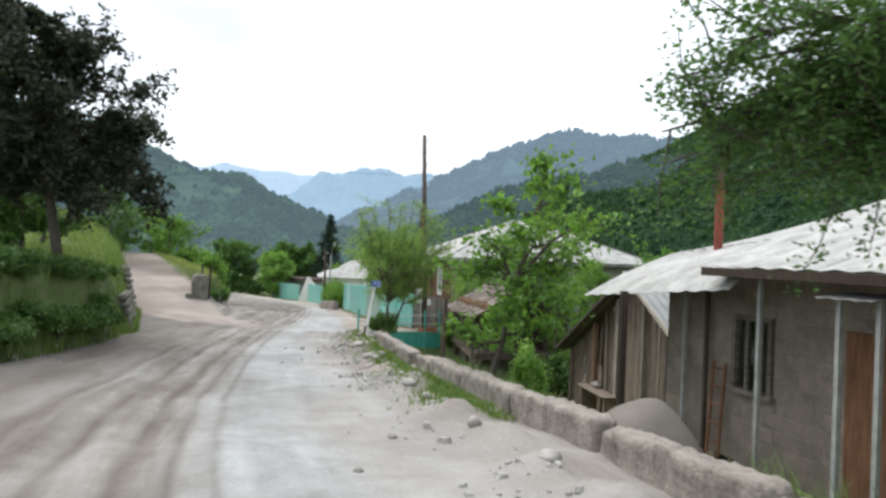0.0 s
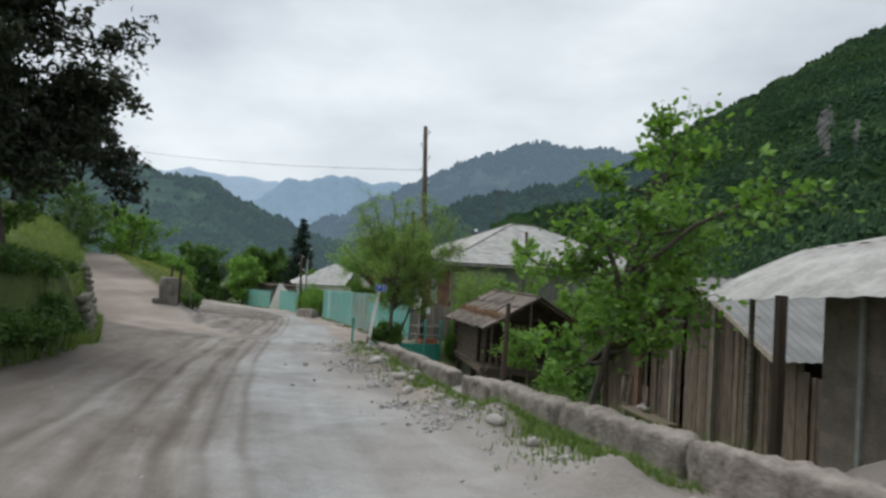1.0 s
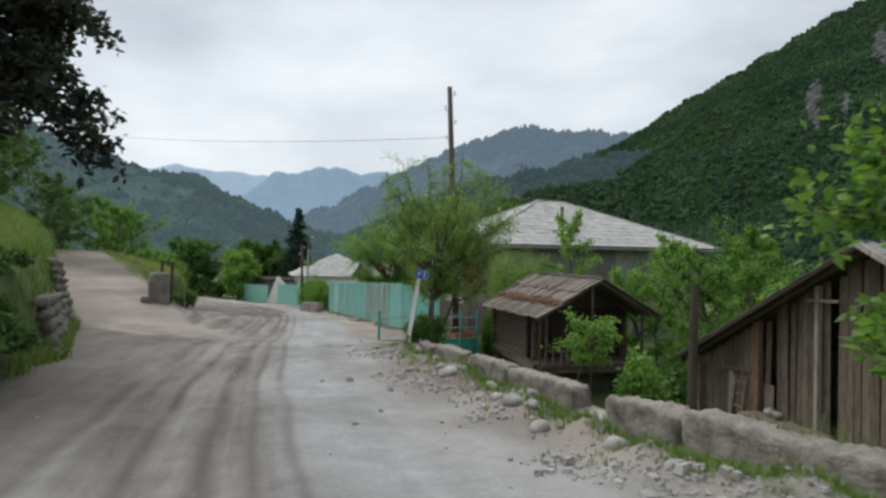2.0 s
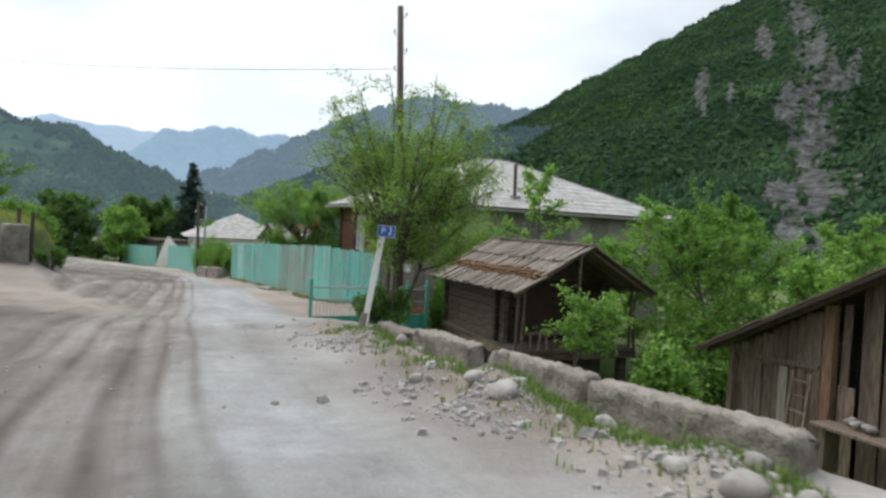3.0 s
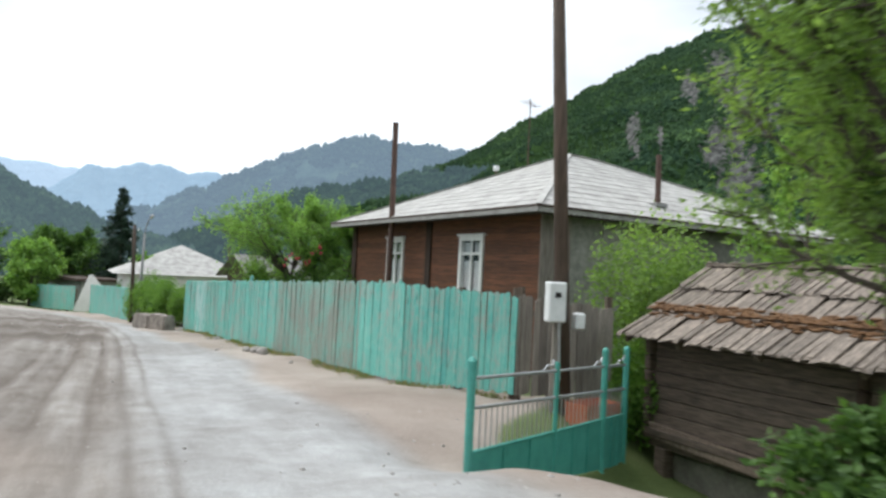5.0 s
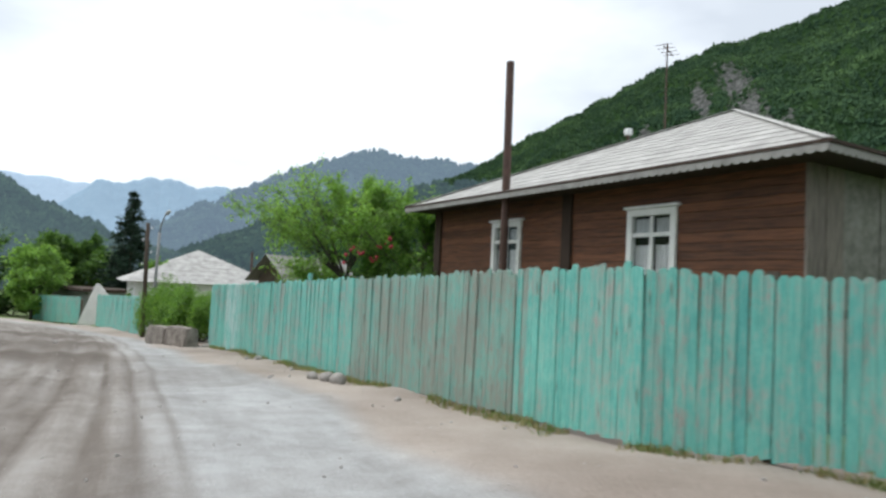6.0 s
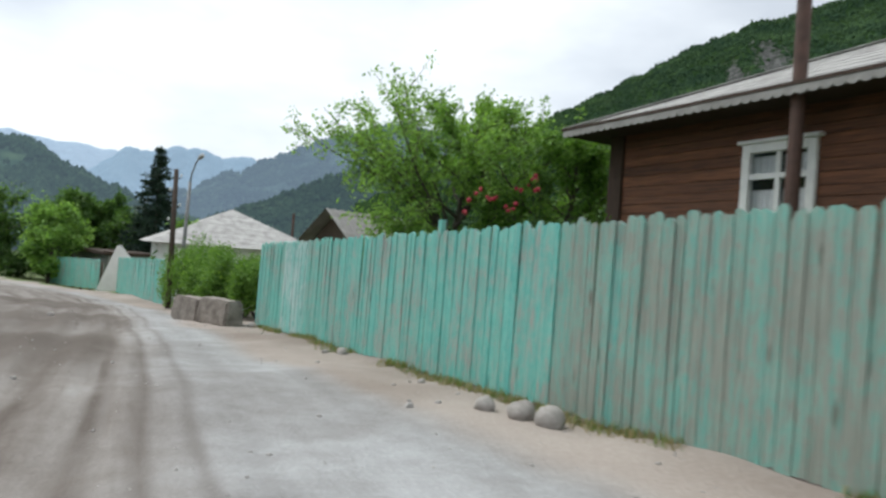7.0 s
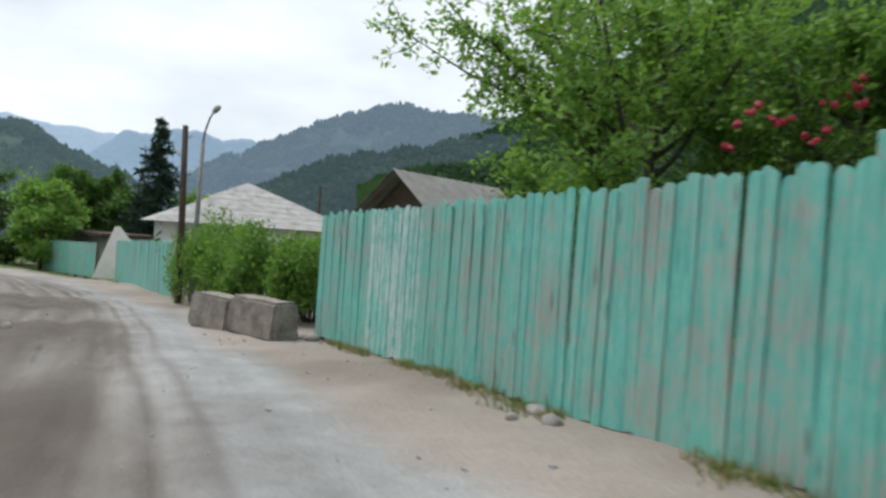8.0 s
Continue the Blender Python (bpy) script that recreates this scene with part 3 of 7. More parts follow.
M_MTN_RIGHT = slope_mat("forest_slope", (0.012, 0.027, 0.012), (0.03, 0.058, 0.02), (0.036, 0.066, 0.022), (0.135, 0.137, 0.132), 0.014)
# far slopes: haze painted as blue emission, the farthest two also in base colour
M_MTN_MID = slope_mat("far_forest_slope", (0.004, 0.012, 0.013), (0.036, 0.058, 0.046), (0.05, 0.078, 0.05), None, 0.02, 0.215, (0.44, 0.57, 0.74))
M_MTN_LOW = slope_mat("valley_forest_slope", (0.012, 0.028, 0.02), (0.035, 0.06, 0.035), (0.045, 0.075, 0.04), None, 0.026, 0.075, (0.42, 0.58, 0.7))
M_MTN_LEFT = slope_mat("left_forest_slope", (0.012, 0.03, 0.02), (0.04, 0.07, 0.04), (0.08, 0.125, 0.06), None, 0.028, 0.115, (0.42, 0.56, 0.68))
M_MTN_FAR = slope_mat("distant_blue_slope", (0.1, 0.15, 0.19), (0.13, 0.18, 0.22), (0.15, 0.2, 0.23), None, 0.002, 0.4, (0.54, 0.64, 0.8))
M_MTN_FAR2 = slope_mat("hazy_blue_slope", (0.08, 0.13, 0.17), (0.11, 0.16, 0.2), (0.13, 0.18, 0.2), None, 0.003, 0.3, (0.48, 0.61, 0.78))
EYE0 = (-2.5, 18.0, 0.7)


CLIFFS = ((38.4, 16.8, 1.2, 2.0), (39.4, 14.4, 1.3, 2.0), (40.9, 12.6, 1.7, 2.1), (38.6, 10.8, 2.0, 2.2), (39.6, 7.8, 2.3, 2.8), (38.6, 4.8, 2.4, 2.6), (40.9, 3.6, 2.5, 2.6), (39.3, 0, 3.0, 3.2), (31.7, 11.8, 0.6, 2.0), (33.8, 11.7, 0.4, 1.5), (36.0, 15.2, 1.0, 1.5))


def cliff_share(az, el):
    """How far a spot of the near mountainside is bare rock: broken vertical faces."""
    r = np.zeros_like(az)
    for a0, e0, wa, we in CLIFFS:
        r = np.maximum(r, np.exp(-((az - a0) / wa) ** 2 - ((el - e0) / we) ** 2))
    flat = [noise.fractal(Vector((a * 1.1, e * 0.45, 4.0)), 0.9, 2.2, 5) for a, e in zip(az.ravel(), el.ravel())]
    return r + 0.5 * np.array(flat).reshape(az.shape) * (r > 0.02)


def mountain(name, label, profile, foot_r, crest_r, material, n_az=220, n_r=60, rough=0.05, seed=0.0, foot_z=-14.0, rock=None, edge=2.0):
    """A ridge whose crest stands at the given (azimuth, elevation) pairs, with its foot nearer by."""
    az = np.linspace(profile[0][0], profile[-1][0], n_az)
    el = np.interp(az, [p[0] for p in profile], [p[1] for p in profile])
    k = np.ones(5) / 5
    el = np.convolve(np.pad(el, 2, mode="edge"), k, "valid")
    el = el + np.array([0.3 * noise.fractal(Vector((a * 0.55, seed, 2.0)), 0.8, 2.2, 5) for a in az])
    rr = np.linspace(0, 1.25, n_r)
    A, R = np.meshgrid(np.radians(az), rr)
    crest = crest_r * np.tan(np.radians(el))[None, :]
    dist = foot_r + (crest_r - foot_r) * R
    rise = np.where(R <= 1, 0.25 * R + 0.75 * R ** 1.35, 1 - (R - 1) * 2.2)
    n = np.zeros_like(A)
    X = EYE0[0] + dist * np.sin(A)
    Y = EYE0[1] + dist * np.cos(A)
    for i in range(A.shape[0]):
        for j in range(A.shape[1]):
            p = Vector((X[i, j] / crest_r * 7 + seed, Y[i, j] / crest_r * 7, seed))
            n[i, j] = noise.fractal(p, 1.0, 2.1, 6)
    damp = np.clip(np.minimum(R * 3, 1.0) * (0.25 + 1.3 * np.abs(1 - R)), 0, 1)
    Z = EYE0[2] * R + foot_z * (1 - np.minimum(R, 1)) + crest * rise + n * rough * crest_r * damp * 0.35
    idx = np.arange(A.size).reshape(A.shape)
    quads = np.stack([idx[:-1, :-1], idx[:-1, 1:], idx[1:, 1:], idx[1:, :-1]], -1).reshape(-1, 4)
    me = np_mesh(name, np.stack([X, Y, Z], -1).reshape(-1, 3), quads, material)
    if rock is not None:
        az_d = np.degrees(A)
        seen = np.degrees(np.arctan2(Z - EYE0[2], dist))
        rk = cliff_share(az_d, seen)
        me.attributes.new("rock", "FLOAT", "POINT").data.foreach_set("value", rk.reshape(-1).astype(np.float32))
    ob = tagged(new(name, me), label, "mountain", "", "structure")
    smooth(ob)
    return X, Y, Z


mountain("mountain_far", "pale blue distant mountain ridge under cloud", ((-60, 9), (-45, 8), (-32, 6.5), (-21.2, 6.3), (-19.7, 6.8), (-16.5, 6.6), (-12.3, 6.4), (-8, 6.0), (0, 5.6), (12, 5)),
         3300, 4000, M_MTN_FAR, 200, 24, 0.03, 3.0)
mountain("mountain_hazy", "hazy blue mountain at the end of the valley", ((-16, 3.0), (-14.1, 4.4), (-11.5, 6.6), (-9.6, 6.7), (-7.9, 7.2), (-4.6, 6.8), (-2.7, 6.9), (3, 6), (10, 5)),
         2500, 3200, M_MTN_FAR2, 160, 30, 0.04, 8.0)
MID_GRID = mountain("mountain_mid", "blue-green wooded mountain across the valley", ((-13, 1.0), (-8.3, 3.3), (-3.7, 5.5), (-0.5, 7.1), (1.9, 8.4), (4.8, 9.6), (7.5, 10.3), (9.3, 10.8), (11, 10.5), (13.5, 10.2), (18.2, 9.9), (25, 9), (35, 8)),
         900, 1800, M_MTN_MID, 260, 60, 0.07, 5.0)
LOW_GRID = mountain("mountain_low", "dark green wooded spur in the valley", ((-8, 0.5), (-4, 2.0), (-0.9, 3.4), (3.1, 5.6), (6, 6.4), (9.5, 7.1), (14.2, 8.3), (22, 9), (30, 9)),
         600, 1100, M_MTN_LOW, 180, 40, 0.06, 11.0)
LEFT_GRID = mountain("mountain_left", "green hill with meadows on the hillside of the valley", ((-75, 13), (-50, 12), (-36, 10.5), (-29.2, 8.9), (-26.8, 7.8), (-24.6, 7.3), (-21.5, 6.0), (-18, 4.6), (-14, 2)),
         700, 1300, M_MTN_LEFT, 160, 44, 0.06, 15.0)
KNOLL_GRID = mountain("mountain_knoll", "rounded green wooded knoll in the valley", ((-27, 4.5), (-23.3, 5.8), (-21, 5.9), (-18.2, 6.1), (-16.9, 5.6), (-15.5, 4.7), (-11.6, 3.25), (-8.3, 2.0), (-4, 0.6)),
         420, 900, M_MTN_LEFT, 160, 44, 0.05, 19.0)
MX, MY, MZ = mountain("mountain_right", "steep green forested mountainside with grey rock cliffs",
         ((6, 3.5), (11.1, 6.4), (18.4, 9.9), (24.1, 13.4), (26, 14.4), (29.3, 16), (33, 17.9), (38.4, 19.5), (45.1, 21.3), (55, 23), (75, 24), (110, 22)),
         300, 1400, M_MTN_RIGHT, 330, 120, 0.10, 1.0, -14.0,
         CLIFFS)


def forest_mat(name, dark, mid, light, haze_glow=0.0, haze_glow_col=(0, 0, 0)):
    """Mixed crowns, light and dark in broad drifts, with aerial haze imitated by emission."""
    m, nt, b = node_mat(name)
    v = world_coords(nt)
    f = maths(nt, "ADD", maths(nt, "MULTIPLY", island_random(nt), 0.12), maths(nt, "ADD", maths(nt, "MULTIPLY", noise_tex(nt, v, 0.011, 6, 0.65), 0.75), maths(nt, "MULTIPLY", noise_tex(nt, v, 0.05, 4, 0.7), 0.25)))
    nt.links.new(ramp(nt, f, [(0.38, dark), (0.58, mid), (0.76, light)]), b.inputs["Base Color"])
    b.inputs["Roughness"].default_value = 1.0
    b.inputs["Specular IOR Level"].default_value = 0.0
    if haze_glow:
        b.inputs["Emission Color"].default_value = (*haze_glow_col, 1)
        b.inputs["Emission Strength"].default_value = haze_glow
    return m


M_FOREST = forest_mat("mountain_foliage", (0.024, 0.048, 0.032), (0.05, 0.088, 0.045), (0.095, 0.16, 0.06))
# farther woods glow faintly blue in place of haze
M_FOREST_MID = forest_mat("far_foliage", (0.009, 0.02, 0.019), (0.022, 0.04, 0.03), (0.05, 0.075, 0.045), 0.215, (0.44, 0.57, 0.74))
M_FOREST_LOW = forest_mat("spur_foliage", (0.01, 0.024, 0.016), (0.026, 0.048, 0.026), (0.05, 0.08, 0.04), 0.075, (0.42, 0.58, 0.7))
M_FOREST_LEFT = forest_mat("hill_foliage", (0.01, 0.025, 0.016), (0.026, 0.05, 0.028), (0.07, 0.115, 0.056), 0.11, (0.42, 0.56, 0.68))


def crowns(P, h, w, conifer, rng, rings):
    """One lumpy crown at each point, as vertices and faces."""
    n = len(P)
    out = []
    for k, (hz, rc, rb) in enumerate(rings):
        rad = np.where(conifer, rc, rb) * w
        for s in range(4):
            t = s * math.pi / 2 + k * 0.8 + rng.uniform(-0.4, 0.4, n)
            q = rad * rng.uniform(0.65, 1.35, n)
            out.append(np.column_stack([P[:, 0] + np.cos(t) * q, P[:, 1] + np.sin(t) * q, P[:, 2] - 1 + (hz + rng.uniform(-0.06, 0.06, n)) * h]))
    V = np.stack(out, 1).reshape(-1, 3)
    m = len(rings)
    quad = np.array([(k * 4 + s, k * 4 + (s + 1) % 4, k * 4 + 4 + (s + 1) % 4, k * 4 + 4 + s) for k in range(m - 1) for s in range(4)])
    return V, (np.arange(n)[:, None, None] * (m * 4) + quad[None]).reshape(-1, 4)


FEW_RINGS = ((0.1, 0.9, 0.9), (0.55, 0.6, 1.0), (1.0, 0.05, 0.2))


def on_grid(grid, gi, gj):
    i, j = gi.astype(int), gj.astype(int)
    a, b = gi - i, gj - j
    return np.column_stack([q[i, j] * (1 - a) * (1 - b) + q[i + 1, j] * a * (1 - b) + q[i, j + 1] * (1 - a) * b + q[i + 1, j + 1] * a * b for q in grid])


def forest():
    """Thousands of small tree crowns on the near mountainside."""
    rng = np.random.default_rng(5)
    ni, nj = MX.shape
    n = 50000
    P = on_grid((MX, MY, MZ), np.minimum(rng.random(n) ** 0.9 * (ni * 0.8), ni - 1.01), rng.uniform(12, nj - 110, n))
    az = np.degrees(np.arctan2(P[:, 0] - EYE0[0], P[:, 1] - EYE0[1]))
    el = np.degrees(np.arctan2(P[:, 2] - EYE0[2], np.hypot(P[:, 0] - EYE0[0], P[:, 1] - EYE0[1])))
    P = P[cliff_share(az, el) + rng.normal(size=n) * 0.16 < 0.52]
    n = len(P)
    conifer = rng.random(n) < 0.35
    h = rng.uniform(3.2, 8.0, n) * np.where(conifer, 1.25, 0.85)
    V, F = crowns(P, h, h * np.where(conifer, 0.24, 0.5), conifer, rng, FEW_RINGS)
    tagged(new("forest", np_mesh("forest", V, F, M_FOREST)), "dense mixed forest covering the steep mountainside", "forest", "", "stuff")


def far_forest(grid, n, seed, material, label, az0, az1, size, open_share):
    """Woods in drifts on a farther slope, with clearings left between."""
    rng = np.random.default_rng(seed)
    ni, nj = grid[0].shape
    P = on_grid(grid, rng.random(n) ** 0.8 * (ni * 0.8), rng.uniform(0, nj - 1.01, n))
    az = np.degrees(np.arctan2(P[:, 0] - EYE0[0], P[:, 1] - EYE0[1]))
    P = P[(az > az0) & (az < az1)]
    drift = np.array([noise.fractal(Vector((p[0] * 0.006, p[1] * 0.006, seed)), 0.9, 2.1, 4) for p in P])
    P = P[drift + rng.normal(size=len(P)) * 0.08 > open_share]
    n = len(P)
    conifer = rng.random(n) < 0.35
    h = rng.uniform(0.6, 1.3, n) * size
    V, F = crowns(P, h, h * np.where(conifer, 0.25, 0.5), conifer, rng, FEW_RINGS)
    tagged(new("forest", np_mesh("forest", V, F, material)), label, "forest", "", "stuff")


forest()
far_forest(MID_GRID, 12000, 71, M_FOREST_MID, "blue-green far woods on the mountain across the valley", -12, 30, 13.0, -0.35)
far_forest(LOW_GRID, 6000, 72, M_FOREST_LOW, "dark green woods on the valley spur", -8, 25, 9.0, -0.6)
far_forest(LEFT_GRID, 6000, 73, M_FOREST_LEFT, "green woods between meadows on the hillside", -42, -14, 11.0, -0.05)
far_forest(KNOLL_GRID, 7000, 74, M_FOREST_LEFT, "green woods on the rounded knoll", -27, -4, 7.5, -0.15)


# ---- trees ----
def leaf_cards(pts, size, rng, up=0.4, slim=0.5):
    """Folded kite-shaped leaves at the given points."""
    n = len(pts)
    d = rng.normal(size=(n, 3))
    d[:, 2] = d[:, 2] * 0.7 - 0.15
    d /= np.linalg.norm(d, axis=1)[:, None]
    nrm = rng.normal(size=(n, 3)) + np.array([0, 0, up * 2])
    s = np.cross(d, nrm)
    s /= np.linalg.norm(s, axis=1)[:, None] + 1e-9
    u = np.cross(s, d)
    L = size * rng.uniform(0.65, 1.35, (n, 1))
    a = pts
    b = pts + d * L * 0.45 + s * L * slim * 0.5 + u * L * 0.08
    c = pts + d * L
    e = pts + d * L * 0.45 - s * L * slim * 0.5 + u * L * 0.08
    V = np.stack([a, b, c, e], 1).reshape(-1, 3)
    i = np.arange(n)[:, None] * 4
    F = np.concatenate([i + [0, 1, 2], i + [0, 2, 3]], 1).reshape(-1, 3)
    return V, F


def bend(rng, p, d, length, n, lift, wander):
    pts = [np.array(p, float)]
    d = np.array(d, float)
    for _ in range(n):
        d = d + rng.normal(size=3) * wander + np.array([0, 0, lift])
        d /= np.linalg.norm(d)
        pts.append(pts[-1] + d * length / n)
    return np.array(pts), d


def tree(name, where, label, height, spread, rng_seed, leaf, leaf_size=0.09, limbs=16, twigs=12, per_twig=14, trunk_r=0.1,
         clear=0.25, rise=0.6, stems=1, slim=0.5, lift=0.05, top=0.35, group="", bare_top=0.0, lean=(0, 0), category="tree", scatter=0.07, twig_len=0.38, reach=(), reach_leaves=40, fork=4.5):
    """A trunk, tapering limbs, and a crown of separate leaves along the twigs."""
    rng = np.random.default_rng(rng_seed)
    root = thing(name, where, label, category, group)
    bm = bmesh.new()
    leaf_pts = []
    ga = rng.uniform(0, 6)
    for s in range(stems):
        sd = np.array([lean[0], lean[1], 1.0])
        if stems > 1:
            a = 2 * math.pi * s / stems + rng.uniform(-.4, .4)
            sd = sd + np.array([math.cos(a), math.sin(a), 0]) * rng.uniform(0.15, 0.38)
        sd /= np.linalg.norm(sd)
        hh = height * (1 if stems == 1 else rng.uniform(0.78, 1.0))
        tp, _ = bend(rng, (0, 0, -0.15), sd, hh * 0.86, 9, 0.03, 0.06)
        tr = trunk_r / (1 if stems == 1 else 1.25)
        tube(bm, tp, [tr * (1 - 0.85 * (i / 9)) + 0.006 for i in range(10)], 7)
        for k in range(limbs):
            f = clear + (0.98 - clear) * ((k + rng.random()) / limbs)
            q = f * 9
            i = min(int(q), 8)
            p = tp[i] + (tp[i + 1] - tp[i]) * (q - i)
            ga += 2.4 + rng.uniform(-.3, .3)
            fr = (f - clear) / (1 - clear)
            prof = (0.72 + 0.5 * fr) if fr < 0.35 else (0.9 * (1 - (fr - 0.35) / 0.65) + top)
            ln = spread * prof * rng.uniform(0.7, 1.15)
            el = rise * (0.5 + 0.8 * fr)
            d = np.array([math.cos(ga) * math.cos(el), math.sin(ga) * math.cos(el), math.sin(el)])
            lp, ld = bend(rng, p, d, ln, 5, lift, 0.13)
            r0 = tr * (0.5 - 0.28 * fr)
            tube(bm, lp, [r0 * (1 - 0.85 * j / 5) + 0.004 for j in range(6)], 5, False)
            for w in range(twigs):
                g = rng.uniform(0.22, 1.0)
                q2 = g * 5
                j = min(int(q2), 4)
                tp0 = lp[j] + (lp[j + 1] - lp[j]) * (q2 - j)
                td = (lp[j + 1] - lp[j])
                td = td / (np.linalg.norm(td) + 1e-9) + rng.normal(size=3) * 0.75 + np.array([0, 0, 0.15])
                td /= np.linalg.norm(td)
                tl = twig_len * ln * rng.uniform(0.5, 1.2)
                wp, _ = bend(rng, tp0, td, tl, 3, lift, 0.2)
                tube(bm, wp, [0.011, 0.008, 0.006, 0.004], 3, False)
                if bare_top and p[2] / hh > 0.75 and rng.random() < bare_top:
                    continue
                m = max(2, int(per_twig * rng.uniform(0.6, 1.4)))
                h = rng.uniform(0.1, 1.05, m) * 3
                jj = np.minimum(h.astype(int), 2)
                leaf_pts.append(wp[jj] + (wp[jj + 1] - wp[jj]) * (h - jj)[:, None] + rng.normal(size=(m, 3)) * scatter)
    # long limbs that reach out to given ends, from the fork below
    for q in reach:
        e = np.array(q) - np.array(where)
        fi = int(fork)
        s0 = tp[fi] + (tp[fi + 1] - tp[fi]) * (fork - fi)
        mid = (s0 + e) / 2 + np.array([0, 0, 0.25])
        lp = np.array([s0, (s0 + mid) / 2 + rng.normal(size=3) * 0.05, mid, (mid + e) / 2 + rng.normal(size=3) * 0.08, e])
        tube(bm, lp, [0.045, 0.035, 0.025, 0.016, 0.006], 5, False)
        for w in range(16):
            g = rng.uniform(1.6, 4.0)
            j = min(int(g), 3)
            p0 = lp[j] + (lp[j + 1] - lp[j]) * (g - j)
            d = rng.normal(size=3) + (e - s0) / np.linalg.norm(e - s0) * 0.8 - np.array([0, 0, 0.2])
            wp, _ = bend(rng, p0, d / np.linalg.norm(d), rng.uniform(0.3, 0.75), 3, -0.05, 0.2)
            tube(bm, wp, [0.01, 0.007, 0.005, 0.003], 3, False)
            h = rng.uniform(0.1, 1.05, reach_leaves) * 3
            jj = np.minimum(h.astype(int), 2)
            leaf_pts.append(wp[jj] + (wp[jj + 1] - wp[jj]) * (h - jj)[:, None] + rng.normal(size=(reach_leaves, 3)) * scatter)
    t = part("trunk", bm, M_BARK, root)
    smooth(t)
    V, F = leaf_cards(np.concatenate(leaf_pts), leaf_size, rng, 0.4, slim)
    part("crown", np_mesh("crown", V, F, leaf), None, root)
    return root


def bush(name, where, label, radius, height, rng_seed, leaf, leaf_size=0.08, count=2600, clumps=14, category="bush", group="", slim=0.55):
    """Stems from the ground and leafy clumps of unequal size round them."""
    rng = np.random.default_rng(rng_seed)
    root = thing(name, where, label, category, group)
    bm = bmesh.new()
    pts = []
    for k in range(clumps):
        a = rng.uniform(0, 2 * math.pi)
        r = radius * math.sqrt(rng.random()) * 0.8
        top = np.array([r * math.cos(a), r * math.sin(a), height * rng.uniform(0.3, 0.88) * (1 - 0.35 * r / radius)])
        tube(bm, [(r * 0.15 * math.cos(a), r * 0.15 * math.sin(a), -0.1), tuple(top * 0.55 + np.array([0, 0, .05])), tuple(top)], [0.018, 0.012, 0.005], 4, False)
        n = int(count / clumps * rng.uniform(0.6, 1.4))
        q = rng.normal(size=(n, 3))
        q /= np.linalg.norm(q, axis=1)[:, None]
        q *= (rng.random((n, 1)) ** 0.45) * np.array([radius * 0.42, radius * 0.42, height * 0.3]) * rng.uniform(0.6, 1.15)
        pts.append(top + q)
    part("stem", bm, M_BARK, root)
    P = np.concatenate(pts)
    P = P[P[:, 2] > 0.02]
    V, F = leaf_cards(P, leaf_size, rng, 0.4, slim)
    part("foliage", np_mesh("foliage", V, F, leaf), None, root)
    return root


def spruce(name, where, label, height, radius, rng_seed, group=""):
    rng = np.random.default_rng(rng_seed)
    root = thing(name, where, label, "tree", group)
    smooth(part("trunk", tubem([(0, 0, -0.2), (0, 0, height * 0.5), (0, 0, height)], [height * 0.018, height * 0.011, 0.02], 7), M_BARK, root))
    pts = []
    z = height * 0.08
    while z < height * 0.99:
        f = z / height
        n = 7 if f < 0.8 else 5
        for k in range(n):
            a = rng.uniform(0, 2 * math.pi)
            ln = radius * (1 - f) ** 0.85 * rng.uniform(0.6, 1.15) + 0.1
            m = int(24 + 80 * (1 - f))
            t = rng.random(m) ** 0.7
            droop = -0.35 * ln * t ** 1.5 + 0.12 * ln * t ** 4
            w = rng.normal(size=(m, 3)) * np.array([0.09, 0.09, 0.045]) * (0.4 + ln * 0.6)
            pts.append(np.column_stack([np.cos(a) * ln * t, np.sin(a) * ln * t, z + droop]) + w)
        z += height * 0.042
    P = np.concatenate(pts)
    V, F = leaf_cards(P, 0.035 * height, rng, 0.1, 0.3)
    part("crown", np_mesh("crown", V, F, M_SPRUCE), None, root)
    return root


# ---- turquoise plank fence ----
def plank_mesh(name, seed, material, w=0.142, t=0.024, h=1.0):
    """A sawn board with a worn rounded top, unit height."""
    rng = random.Random(seed)
    bm = bmesh.new()
    k = 5
    style = rng.choice((0.012, 0.022, 0.03, 0.018))
    skew = rng.uniform(-0.014, 0.014)
    tops = []
    for i in range(k):
        u = i / (k - 1) * 2 - 1
        tops.append((u * w / 2, h - style * abs(u) ** 3 - rng.uniform(0, 0.006) + skew * u))
    outline = [(-w / 2, 0), (w / 2 + rng.uniform(-0.004, 0.004), rng.uniform(0, 0.02))] + tops[::-1]
    fr = [bm.verts.new((x, -t / 2, z)) for x, z in outline]
    bk = [bm.verts.new((x, t / 2, z)) for x, z in outline]
    bm.faces.new(fr)
    bm.faces.new(bk[::-1])
    n = len(outline)
    for i in range(n):
        bm.faces.new((fr[(i + 1) % n], fr[i], bk[i], bk[(i + 1) % n]))
    return mesh_of(name, bm, material)


